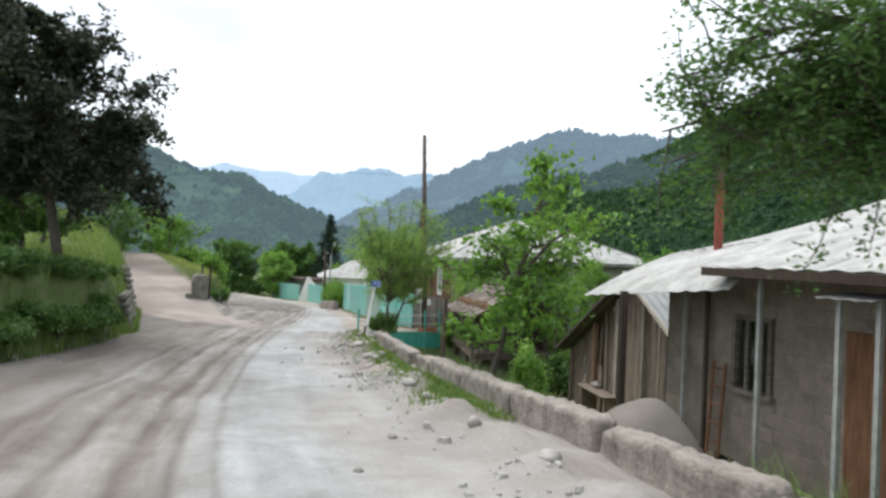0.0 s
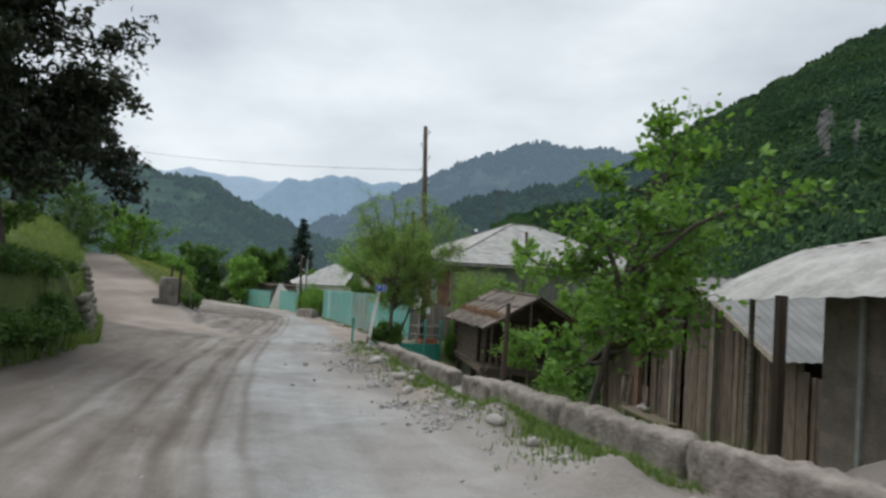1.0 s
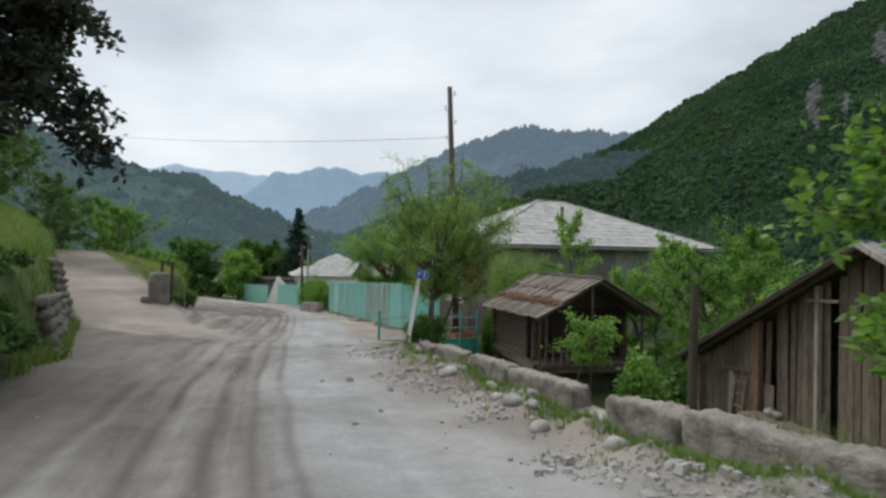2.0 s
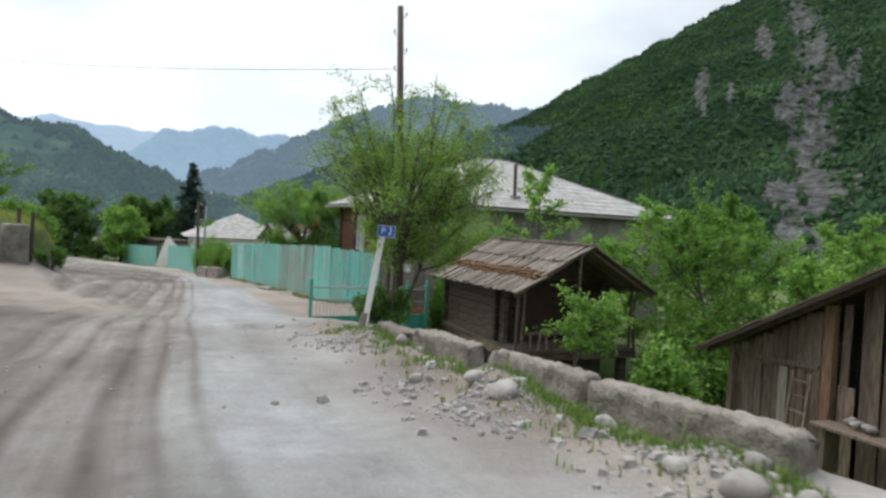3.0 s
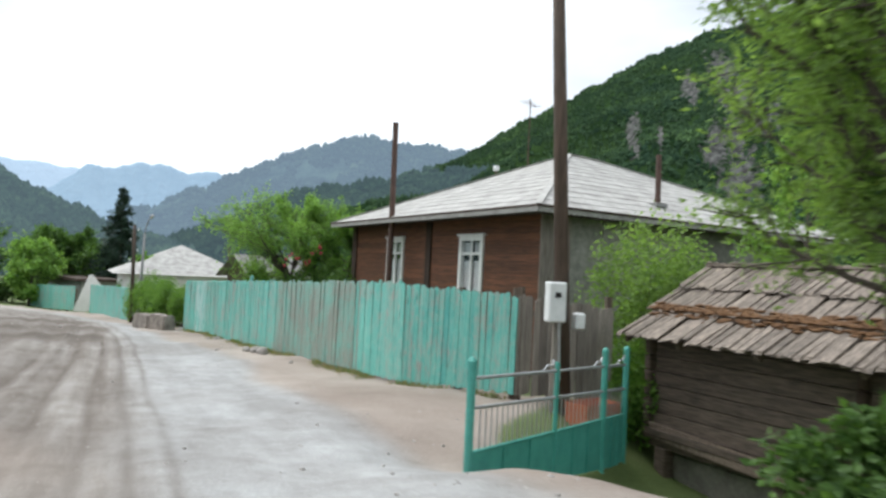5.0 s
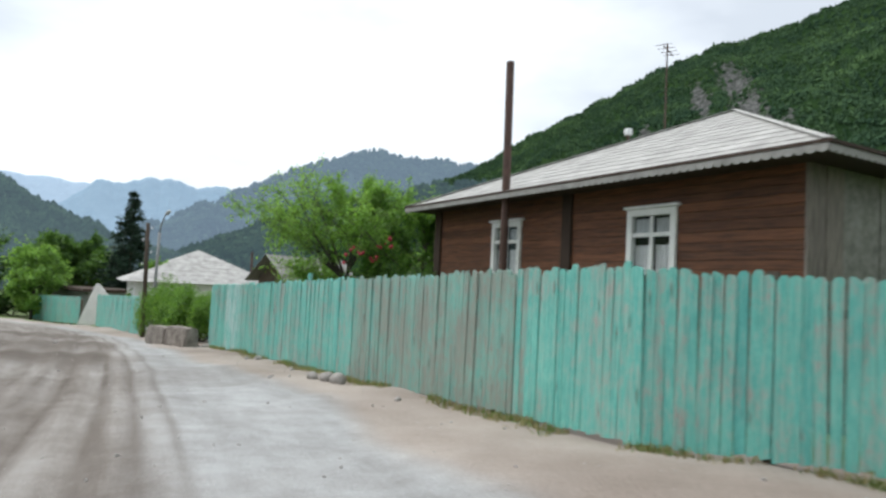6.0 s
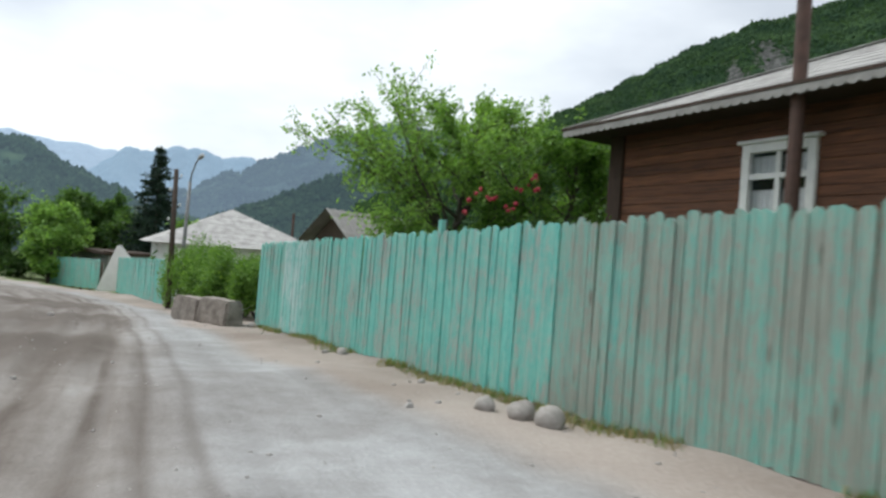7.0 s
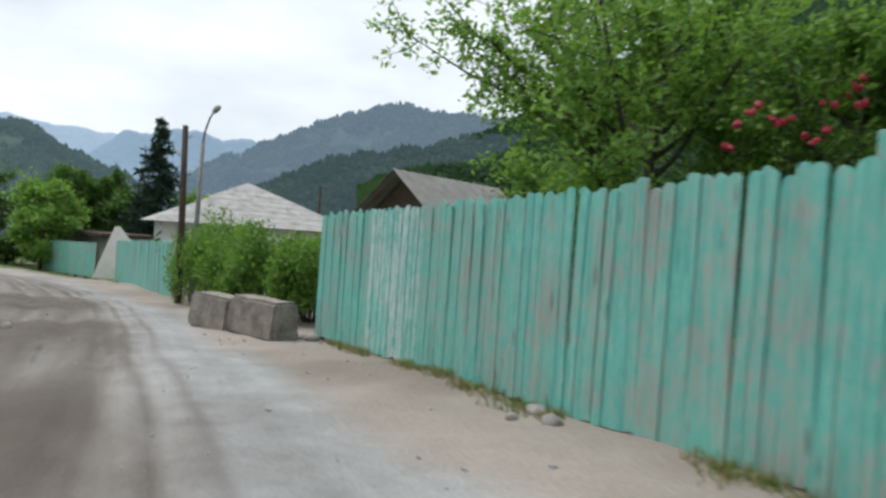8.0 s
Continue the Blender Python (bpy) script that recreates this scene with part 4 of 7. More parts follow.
def fence_run(name, label, p0, p1, base0, base1, top0, top1, seed, material_at, rails=True, width=0.145, group="", dip=None, category="fence"):
    rng = random.Random(seed)
    a, b = Vector(p0), Vector(p1)
    ln = (b - a).length
    ang = math.degrees(math.atan2((b - a).y, (b - a).x))
    root = thing(name, (a.x, a.y, base0), label, category, group, "", ang)
    meshes = {m: [plank_mesh("plank", i, m, width * (0.9 + 0.05 * (i % 4))) for i in range(8)] for m in set(material_at(f / 50) for f in range(51))}
    slope = base1 - base0
    if rails:
        for z in (0.35, 1.35):
            part("rail", beamm((0, 0.05, z), (ln, 0.05, z + slope), 0.05, 0.08), M_OLD_WOOD, root)
        k = max(2, int(ln / 2.4))
        for i in range(k + 1):
            x = ln * i / k
            z = slope * i / k
            part("post", beamm((x, 0.12, z - 0.4), (x, 0.12, z + 1.75), 0.1, 0.1, (0, 1, 0)), M_OLD_WOOD, root)
    x = width / 2
    while x < ln:
        f = x / ln
        m = material_at(f)
        ob = part("plank", rng.choice(meshes[m]), None, root)
        zb = base0 + slope * f
        zt = top0 + (top1 - top0) * f
        if dip:
            zt += dip(f)
        h = zt - zb + rng.uniform(-0.035, 0.025)
        ob.location = (x, rng.uniform(-0.008, 0.008), slope * f + rng.uniform(-0.01, 0.03))
        ob.scale = (1, 1, h)
        ob.rotation_euler = (rng.uniform(-0.01, 0.01), rng.uniform(-0.012, 0.012), rng.uniform(-0.03, 0.03))
        x += width * rng.uniform(0.94, 1.07)
    return root


def fence_wear(f):
    if 0.11 < f < 0.19:
        return M_PLANK_WHITE
    u = math.sin(f * 391.0) * 0.012
    if 0.61 < f + u < 0.9:
        return M_PLANK_WORN
    return M_PLANK


# ---- hipped timber house behind the fence ----
def hip_slope(root, corners, ridge, courses, material, name="roof_sheet", lift=0.006, thick=0.009):
    """Overlapping rows of roof sheet between an eave edge and a ridge edge."""
    a, b = Vector(corners[0]), Vector(corners[1])
    c, d = Vector(ridge[0]), Vector(ridge[1])
    nrm = (b - a).cross(c - a).normalized()
    if nrm.z < 0:
        nrm = -nrm
    for i in range(courses):
        f0, f1 = i / courses, (i + 1.12) / courses
        f1 = min(f1, 1.0)
        p = [a.lerp(c, f0) + nrm * (lift + thick), b.lerp(d, f0) + nrm * (lift + thick), b.lerp(d, f1) + nrm * lift * 0.3, a.lerp(c, f1) + nrm * lift * 0.3]
        bm = bmesh.new()
        top = [bm.verts.new(q) for q in p]
        bot = [bm.verts.new(q - nrm * thick) for q in p]
        bm.faces.new(top)
        bm.faces.new(bot[::-1])
        for k in range(4):
            bm.faces.new((top[k], bot[k], bot[(k + 1) % 4], top[(k + 1) % 4]))
        bmesh.ops.recalc_face_normals(bm, faces=bm.faces)
        part(name, bm, material, root)


def scallop_board(length, drop=0.115, tooth=0.15, t=0.02):
    """A fascia board with a scalloped lower edge along local x."""
    bm = bmesh.new()
    n = int(length / tooth)
    for i in range(n):
        x0 = i * tooth
        prof = [(x0, 0.0), (x0, -drop * 0.55)]
        for k in range(1, 5):
            a = math.pi * k / 5
            prof.append((x0 + tooth / 2 - math.cos(a) * tooth / 2, -drop * 0.55 - math.sin(a) * drop * 0.45))
        prof += [(x0 + tooth, -drop * 0.55), (x0 + tooth, 0.0)]
        f = [bm.verts.new((x, 0, z)) for x, z in prof]
        g = [bm.verts.new((x, t, z)) for x, z in prof]
        bm.faces.new(f)
        bm.faces.new(g[::-1])
        for k in range(len(prof)):
            if k not in (0, len(prof) - 2):
                bm.faces.new((f[(k + 1) % len(prof)], f[k], g[k], g[(k + 1) % len(prof)]))
    bmesh.ops.remove_doubles(bm, verts=bm.verts, dist=0.0005)
    bmesh.ops.recalc_face_normals(bm, faces=bm.faces)
    return bm


def house_window(root, x, y0, y1, z0, z1):
    """White casement with a transom, facing local -x, set in the wall at x."""
    win = new("window")
    win.parent = root
    t = 0.12
    bm = bmesh.new()
    box(bm, x - 0.05, y0, z0, x + 0.06, y0 + t, z1, 0.006)
    box(bm, x - 0.05, y1 - t, z0, x + 0.06, y1, z1, 0.006)
    box(bm, x - 0.05, y0 + t, z1 - t, x + 0.06, y1 - t, z1, 0.006)
    box(bm, x - 0.05, y0 + t, z0, x + 0.06, y1 - t, z0 + t, 0.006)
    part("frame", bm, M_WHITE, win)
    part("cornice", boxm(x - 0.09, y0 - 0.06, z1 + 0.002, x + 0.05, y1 + 0.06, z1 + 0.05, 0.008), M_WHITE, win)
    ym = (y0 + y1) / 2
    zt = z1 - t - 0.36
    bm = bmesh.new()
    box(bm, x - 0.02, ym - 0.035, z0 + t, x + 0.03, ym + 0.035, zt)
    box(bm, x - 0.02, ym - 0.03, zt + 0.07, x + 0.03, ym + 0.03, z1 - t)
    box(bm, x - 0.024, y0 + t, zt, x + 0.034, y1 - t, zt + 0.07)
    part("glazing_bar", bm, M_WHITE, win)
    for a, b in ((y0 + t, ym - 0.035), (ym + 0.035, y1 - t)):
        for c, d in ((z0 + t, zt), (zt + 0.07, z1 - t)):
            pane = part("pane", boxm(x + 0.0, a, c, x + 0.004, b, d), M_GLASS, win)
            pane.visible_shadow = False
            bm = bmesh.new()
            n = 12
            vs = []
            for i in range(n + 1):
                yy = a + (b - a) * i / n
                xx = x + 0.075 + 0.012 * math.sin(i * 2.1)
                vs.append((bm.verts.new((xx, yy, c)), bm.verts.new((xx, yy, c + (d - c) * 0.86))))
            for p, q in zip(vs, vs[1:]):
                bm.faces.new((p[0], q[0], q[1], p[1]))
            cur = part("curtain", bm, M_CURTAIN, win)
            so = cur.modifiers.new("thickness", "SOLIDIFY")
            so.thickness = 0.004
    # near-black sheet stands in for the unlit room behind the panes
    part("dark_room_sheet", boxm(x + 0.12, y0 + 0.1, z0 + 0.1, x + 0.14, y1 - 0.1, z1 - 0.1), M_DARK, win)
    return win


def timber_house():
    E, W, D = 1.70, 12.6, 11.3
    root = thing("timber_house", (1.19, 33.96, 0), "brown timber house with pale hipped sheet roof and white windows", "house", "", "", 14.5)
    o, base, top = 0.64, -2.9, E - 0.08
    x0, x1, y0, y1 = o, W - o, o, D - o
    # core walls with thickness behind the boarding
    wins = ((2.81, 3.88), (6.97, 8.04))
    zs = (-0.42, 1.17)
    bm = bmesh.new()
    ys = [y0] + [v for w in wins for v in w] + [y1]
    for a, b in zip(ys[::2], ys[1::2]):
        box(bm, x0 + 0.03, a, base, x0 + 0.2, b, top)
    for a, b in wins:
        box(bm, x0 + 0.03, a, base, x0 + 0.2, b, zs[0])
        box(bm, x0 + 0.03, a, zs[1], x0 + 0.2, b, top)
    box(bm, x0 + 0.2, y0 + 0.03, base, x1, y0 + 0.2, top)
    box(bm, x0 + 0.2, y1 - 0.2, base, x1, y1, top)
    box(bm, x1 - 0.2, y0 + 0.2, base, x1, y1 - 0.2, top)
    part("wall", bm, M_DARK_TRIM_SHADE, root)
    rng = random.Random(4)
    # stained horizontal boards on the road front
    z = base + 0.3
    segs = []
    while z < top - 0.02:
        h = min(rng.uniform(0.13, 0.17), top - z)
        zc = z + h / 2
        cuts = [y0 + 0.02, 5.35, 5.62, y1 - 0.28]
        if zs[0] - 0.08 < zc < zs[1] + 0.08:
            spans = [(y0 + 0.02, wins[0][0]), (wins[0][1], 5.35), (5.62, wins[1][0]), (wins[1][1], y1 - 0.28)]
        else:
            spans = [(y0 + 0.02, 5.35), (5.62, y1 - 0.28)]
        for a, b in spans:
            part("board", boxm(x0 - 0.005 - rng.uniform(0, 0.006), a, z, x0 + 0.025, b, z + h - 0.006, 0.004), M_HOUSE_WOOD, root)
        z += h
    part("corner_post", boxm(x0 - 0.06, y1 - 0.28, base, x0 + 0.1, y1 + 0.02, top), M_DARK_TRIM_SHADE, root)
    part("corner_post", boxm(x0 - 0.06, 5.35, base, x0 + 0.02, 5.62, top), M_DARK_TRIM_SHADE, root)
    for a, b in wins:
        house_window(root, x0 - 0.01, a, b, *zs)
    # side wall of grey boards
    x = x0 - 0.02
    i = 0
    while x < x1:
        w = 0.42 if i < 2 else 0.95
        b = min(x + w, x1)
        m = M_PLANK_BARE if i < 2 else M_GREY_BOARD
        part("panel", boxm(x, y0 - 0.02 - 0.012 * (i % 2), base, b - 0.012, y0 + 0.03, top, 0.004), m, root)
        x = b
        i += 1
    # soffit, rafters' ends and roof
    part("soffit", boxm(0.05, 0.05, E - 0.1, W - 0.05, D - 0.05, E - 0.06), M_DARK_TRIM_SHADE, root)
    r0, r1 = (5.55, 5.45, 4.12), (7.0, 5.65, 4.12)
    roof = new("roof")
    roof.parent = root
    cn = [(0, 0, E), (W, 0, E), (W, D, E), (0, D, E)]
    hip_slope(roof, (cn[0], cn[1]), (r0, r1), 13, M_ROOF)
    hip_slope(roof, (cn[2], cn[3]), (r1, r0), 13, M_ROOF)
    hip_slope(roof, (cn[3], cn[0]), (r0, r0), 13, M_ROOF)
    hip_slope(roof, (cn[1], cn[2]), (r1, r1), 13, M_ROOF)
    for a, b in ((cn[0], r0), (cn[3], r0), (cn[1], r1), (cn[2], r1), (r0, r1)):
        part("ridge_cap", beamm(Vector(a) + Vector((0, 0, 0.035)), Vector(b) + Vector((0, 0, 0.04)), 0.13, 0.014), M_ROOF, roof)
    f = part("fascia", scallop_board(D), M_FASCIA, roof)
    f.location, f.rotation_euler = (0.0, 0, E - 0.02), (0, 0, radians(90))
    f = part("fascia", scallop_board(W), M_FASCIA, roof)
    f.location = (0, 0.0, E - 0.02)
    # dark strips draw the shaded gap between roof edge and fascia
    part("eave_strip", boxm(-0.03, -0.03, E - 0.018, -0.002, D, E + 0.028), M_DARK_TRIM_SHADE, roof, "dark strip added as the shaded gap under the roof edge")
    part("eave_strip", boxm(0.0, -0.03, E - 0.018, W, -0.002, E + 0.028), M_DARK_TRIM_SHADE, roof, "dark strip added as the shaded gap under the roof edge")
    # tall stove pipe up the road front
    part("stove_pipe", tubem([(0.17, 6.98, -1.6), (0.17, 6.98, 2.0), (0.14, 6.98, 4.55)], [0.085, 0.085, 0.085], 12), M_PIPE, root, "rusty brown stove pipe")
    # short flue on the side slope, a cowl and the aerial
    part("flue", tubem([(4.69, 1.05, 1.9), (4.66, 1.05, 3.47)], [0.07, 0.07], 10), M_PIPE, root)
    part("flue_collar", boxm(4.5, 0.9, 2.14, 4.88, 1.2, 2.24), M_ROOF2, root)
    part("cowl", boxm(4.07, 7.36, 3.66, 4.23, 7.52, 3.82, 0.02), M_METER, root, "small white box on the roof")
    part("cowl_pipe", tubem([(4.15, 7.44, 3.1), (4.15, 7.44, 3.67)], [0.03, 0.03], 8), M_PIPE, root)
    aerial = new("aerial")
    aerial.parent = root
    part("mast", tubem([(5.46, 7.45, 3.2), (5.46, 7.45, 6.3)], [0.025, 0.02], 6), M_PIPE, aerial)
    bm = bmesh.new()
    beam(bm, (5.0, 7.2, 6.1), (5.95, 7.7, 6.14), 0.02, 0.02)
    for k in range(4):
        q = 5.05 + 0.25 * k
        beam(bm, (q - 0.1, 7.25 + 0.13 * k + 0.16, 6.11), (q + 0.12, 7.25 + 0.13 * k - 0.2, 6.12), 0.012, 0.012)
    part("crossbar", bm, M_PIPE, aerial)
    return root


# ---- shingled granary ----
def granary():
    root = thing("granary", (2.48, 25.93, -2.1), "dark old log granary on stilts with split-shingle roof and railed porch", "shed", "", "", 12.4)
    ez, rz, half, ln = 1.45, 2.62, 2.06, 5.13
    rng = random.Random(9)
    wz1 = ez + 0.18
    # log walls: road side, front, back, far side
    z = 0.06
    k = 0
    while z < wz1:
        h = min(rng.uniform(0.2, 0.27), wz1 - z)
        part("log", boxm(0.42 + rng.uniform(-.012, .012), 1.25, z, 0.55, ln - 0.2, z + h - 0.008, 0.012), M_LOG, root)
        part("log", boxm(3.57, 1.25, z, 3.7 + rng.uniform(-.012, .012), ln - 0.2, z + h - 0.008, 0.012), M_LOG, root)
        part("log", boxm(0.3, ln - 0.33 + rng.uniform(-.012, .012), z + 0.02, 3.82, ln - 0.2, z + h + 0.008, 0.025), M_LOG, root)
        # front logs coloured near-black for the shade under the porch roof
        part("log", boxm(0.3, 1.5, z + 0.02, 3.82, 1.62 + rng.uniform(-.012, .012), z + h + 0.008, 0.025), M_DARK_TRIM_SHADE, root)
        z += h
        k += 1
    for yy in (1.53, ln - 0.3):
        bm = bmesh.new()
        vs = [bm.verts.new(p) for p in ((0.3, yy, wz1), (3.82, yy, wz1), (2.06, yy, rz - 0.1))]
        ws = [bm.verts.new((v.co.x, yy + 0.06, v.co.z)) for v in vs]
        bm.faces.new(vs)
        bm.faces.new(ws[::-1])
        for i in range(3):
            bm.faces.new((vs[i], ws[i], ws[(i + 1) % 3], vs[(i + 1) % 3]))
        bmesh.ops.recalc_face_normals(bm, faces=bm.faces)
        part("gable", bm, M_LOG, root)
    # floor, stilts
    part("floor_deck", boxm(0.3, 0.22, -0.06, 3.75, ln - 0.2, 0.05, 0.01), M_LOG, root)
    part("sill_beam", boxm(0.25, 0.28, -0.22, 3.8, 0.42, -0.062), M_LOG, root)
    part("sill_beam", boxm(0.42, 0.43, -0.24, 0.6, ln - 0.15, -0.062), M_LOG, root)
    for x in (0.5, 3.6):
        for y in (0.5, 2.6, ln - 0.5):
            part("stilt", boxm(x - 0.11, y - 0.11, -1.6, x + 0.11, y + 0.11, -0.24, 0.02), M_LOG, root)
    # added dark block imitates the shaded void between the stilts
    part("underfloor_shade_block", boxm(0.62, 1.2, -1.7, 3.5, ln - 0.3, -0.3, 0.03), M_RUBBLE, root, "dark rubble block added in place of the shade under the granary")
    part("slanting_board", beamm((0.36, ln - 0.2, 0.02), (0.3, 0.9, -0.14), 0.04, 0.24), M_BARN, root)
    # door darkened too, porch shade put into its colour
    part("door", boxm(1.1, 1.45, 0.06, 1.95, 1.49, 1.5), M_DARK_TRIM_SHADE, root)
    # porch posts and railing
    for x, y in ((0.12, 0.08), (0.45, 0.35), (1.75, -0.05), (3.68, 0.32)):
        part("porch_post", beamm((x, y, 0.05 if 0.2 < x < 1 or x > 3 else -0.9), (x + 0.02, y, ez + 0.05 + 0.56 * min(x, 4.12 - x)), 0.06, 0.06, (0, 1, 0)), M_LOG, root)
    rail = new("railing")
    rail.parent = root
    part("top_rail", beamm((0.5, 0.3, 0.46), (2.2, 0.3, 0.44), 0.05, 0.06), M_BARN, rail)
    for i in range(7):
        x = 0.66 + 0.24 * i
        part("baluster", beamm((x, 0.3, 0.03), (x + 0.05 * math.sin(i * 2.0), 0.3, 0.44), 0.045, 0.045, (0, 1, 0)), M_BARN, rail)
    # roof: rows of split boards on the road slope
    roof = new("roof")
    roof.parent = root
    sl = math.hypot(half, rz - ez)
    ang = math.atan2(rz - ez, half)
    meshes = []
    for i in range(6):
        r2 = random.Random(i)
        w, t, L = 0.105 + 0.01 * (i % 4), 0.028, 0.92
        bm = bmesh.new()
        vs = box(bm, -w / 2, 0, 0, w / 2, L, t)
        for v in vs:
            if v.co.y < 0.01:
                v.co.y += r2.uniform(-0.05, 0.05)
                v.co.z += r2.uniform(0, 0.03)
        meshes.append(mesh_of("shingle", bm, M_SHINGLE))
    M = Matrix.Rotation(radians(-90), 4, "Z")
    for row, (s0, ll) in enumerate(((-0.06, 0.92), (0.72, 0.92), (1.5, 0.92))):
        y = -0.12
        while y < ln + 0.05:
            ob = part("shingle", rng.choice(meshes), None, roof)
            s = s0 + rng.uniform(-0.05, 0.04)
            ob.matrix_local = (Matrix.Translation((s * math.cos(ang), y + rng.uniform(-.008, .008), ez + s * math.sin(ang) + 0.05 + rng.uniform(0, 0.028)))
                               @ Matrix.Rotation(-ang + 0.034 + rng.uniform(0, 0.012), 4, "Y") @ M @ Matrix.Rotation(rng.uniform(-0.06, 0.06), 4, "Z"))
            y += rng.uniform(0.112, 0.137)
    y = -0.12
    while y < ln + 0.05:
        for s0 in (-0.05, 0.75, 1.52):
            s = s0 + rng.uniform(-.05, .05)
            ob = part("shingle", meshes[int(y * 50) % 6], None, roof)
            ob.matrix_local = (Matrix.Translation((2 * half - s * math.cos(ang), y, ez + s * math.sin(ang) + 0.03))
                               @ Matrix.Rotation(ang + 0.035, 4, "Y") @ Matrix.Rotation(radians(90), 4, "Z"))
        y += 0.125
    part("ridge_board", beamm((half, -0.15, rz + 0.07), (half, ln + 0.1, rz + 0.07), 0.16, 0.03), M_SHINGLE, roof)
    for sgn in (0, 1):
        for y in (0.02, 1.35, 2.7, 4.0, ln - 0.1):
            a = (0.0 if sgn == 0 else 2 * half, y, ez - 0.04)
            part("rafter", beamm(a, (half, y, rz - 0.04), 0.07, 0.08), M_OLD_WOOD, roof)
    part("moss", moss_strip(ln, ang, ez), M_MOSS, roof, "rusty green moss along the middle of the roof")
    return root


def moss_strip(ln, ang, ez):
    rng = random.Random(77)
    bm = bmesh.new()
    for i in range(640):
        s = 0.76 + rng.gauss(0, 0.085)
        y = rng.uniform(0.0, ln)
        r = rng.uniform(0.03, 0.085)
        c = Vector((s * math.cos(ang), y, ez + s * math.sin(ang) + (0.113 if s > 0.7 else 0.075)))
        g = bmesh.ops.create_icosphere(bm, subdivisions=1, radius=r)["verts"]
        for v in g:
            v.co = Vector((v.co.x * 0.9, v.co.y * 1.3, v.co.z * 0.35)) + c
    return bm


M_MOSS = rough_mat("roof_moss", (0.07, 0.034, 0.016), (0.17, 0.088, 0.035), 9, 0.95, 0.8)


# ---- weathered plank barn ----
def barn():
    """A gabled barn whose boarded end faces the road; local x runs along that end, y into the valley."""
    p0, p1 = Vector((5.98, 22.5)), Vector((6.95, 16.6))
    ang = math.degrees(math.atan2((p1 - p0).y, (p1 - p0).x))
    root = thing("barn", (p0.x, p0.y, -3.1), "weathered plank barn with a gabled end and gaps between boards", "barn", "", "", ang)
    rng = random.Random(12)
    ridge_x, ridge_z, left_z, right_x = 5.3, 4.62, 2.02, 8.9
    depth = 5.5
    slope = (ridge_z - left_z) / ridge_x

    def under(x):
        return ridge_z - slope * abs(x - ridge_x) - 0.06

    # end wall: short upper boards over a lintel at the doorway, full boards past the thick post
    x = 0.0
    while x < right_x:
        w = rng.uniform(0.13, 0.23)
        top = under(x + w / 2) - rng.uniform(0.0, 0.07)
        if x < 1.95:
            ob = part("plank", boxm(-w / 2 + 0.006, -0.015, 1.78 + rng.uniform(-0.06, 0.05), w / 2 - 0.006, 0.015, top, 0.003), M_BARN, root)
            ob.location = (x + w / 2, -0.035 + rng.uniform(-0.008, 0.008), 0)
            ob = part("plank", boxm(-w / 2 + 0.006, -0.015, 0, w / 2 - 0.006, 0.015, 1.83, 0.003), M_BARN, root)
            ob.location = (x + w / 2, 0.005 + rng.uniform(-0.008, 0.008), rng.uniform(-0.05, 0.06))
            ob.rotation_euler = (0, rng.uniform(-0.02, 0.02), 0)
        elif not (2.36 < x < 2.56 or 4.05 < x < 4.25 or 6.35 < x < 6.5):
            ob = part("plank", boxm(-w / 2 + rng.uniform(0.003, 0.014), -0.015, 0, w / 2 - 0.006, 0.015, top, 0.003), M_BARN, root)
            ob.location = (x + w / 2, rng.uniform(-0.018, 0.018), rng.uniform(-0.05, 0.1))
            ob.rotation_euler = (rng.uniform(-.012, .012), rng.uniform(-0.014, 0.014), 0)
        x += w
    part("patch_board", boxm(2.3, -0.035, 0.1, 2.6, -0.018, 1.68, 0.004), M_BARN, root)
    part("door_board", boxm(1.12, -0.06, 0.0, 1.3, -0.03, 1.76, 0.004), M_PALE_BOARD, root, "pale bare door board")
    part("lintel", beamm((0.05, -0.07, 1.8), (1.95, -0.07, 1.88), 0.04, 0.07), M_BARN, root)
    for x, w, m in ((0.06, 0.12, M_BARN), (2.16, 0.2, M_POST), (3.9, 0.1, M_PALE_BOARD), (5.6, 0.09, M_PALE_BOARD), (6.9, 0.1, M_BARN)):
        part("post", boxm(x - w / 2, -0.16, -0.5, x + w / 2, -0.05, under(x) - 0.03, 0.01), m, root)
    part("crossbar", beamm((3.75, -0.2, 3.55), (4.5, -0.2, 3.58), 0.06, 0.06), M_PALE_BOARD, root)
    # closing walls; the near-black one behind the planks imitates the unlit inside
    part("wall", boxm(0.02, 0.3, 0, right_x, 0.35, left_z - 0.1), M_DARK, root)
    for a in (0.0, right_x - 0.05):
        part("wall", boxm(a, 0.36, 0, a + 0.05, depth, left_z - 0.12), M_BARN, root)
    bm = bmesh.new()
    prof = [(0, 0), (right_x, 0), (right_x, under(right_x) - 0.1), (ridge_x, under(ridge_x) - 0.1), (0, under(0) - 0.1)]
    f = [bm.verts.new((q[0], depth, q[1])) for q in prof]
    g = [bm.verts.new((q[0], depth + 0.05, q[1])) for q in prof]
    bm.faces.new(f)
    bm.faces.new(g[::-1])
    for k in range(5):
        bm.faces.new((f[(k + 1) % 5], f[k], g[k], g[(k + 1) % 5]))
    bmesh.ops.recalc_face_normals(bm, faces=bm.faces)
    part("wall", bm, M_BARN, root)
    # leaning ladder
    lad = new("ladder")
    lad.parent = root
    for q in (1.5, 1.86):
        part("side_rail", beamm((q + 0.06, -0.42, 0.0), (q + 0.02, -0.14, 1.75), 0.05, 0.05, (0, 1, 0)), M_BARN, lad)
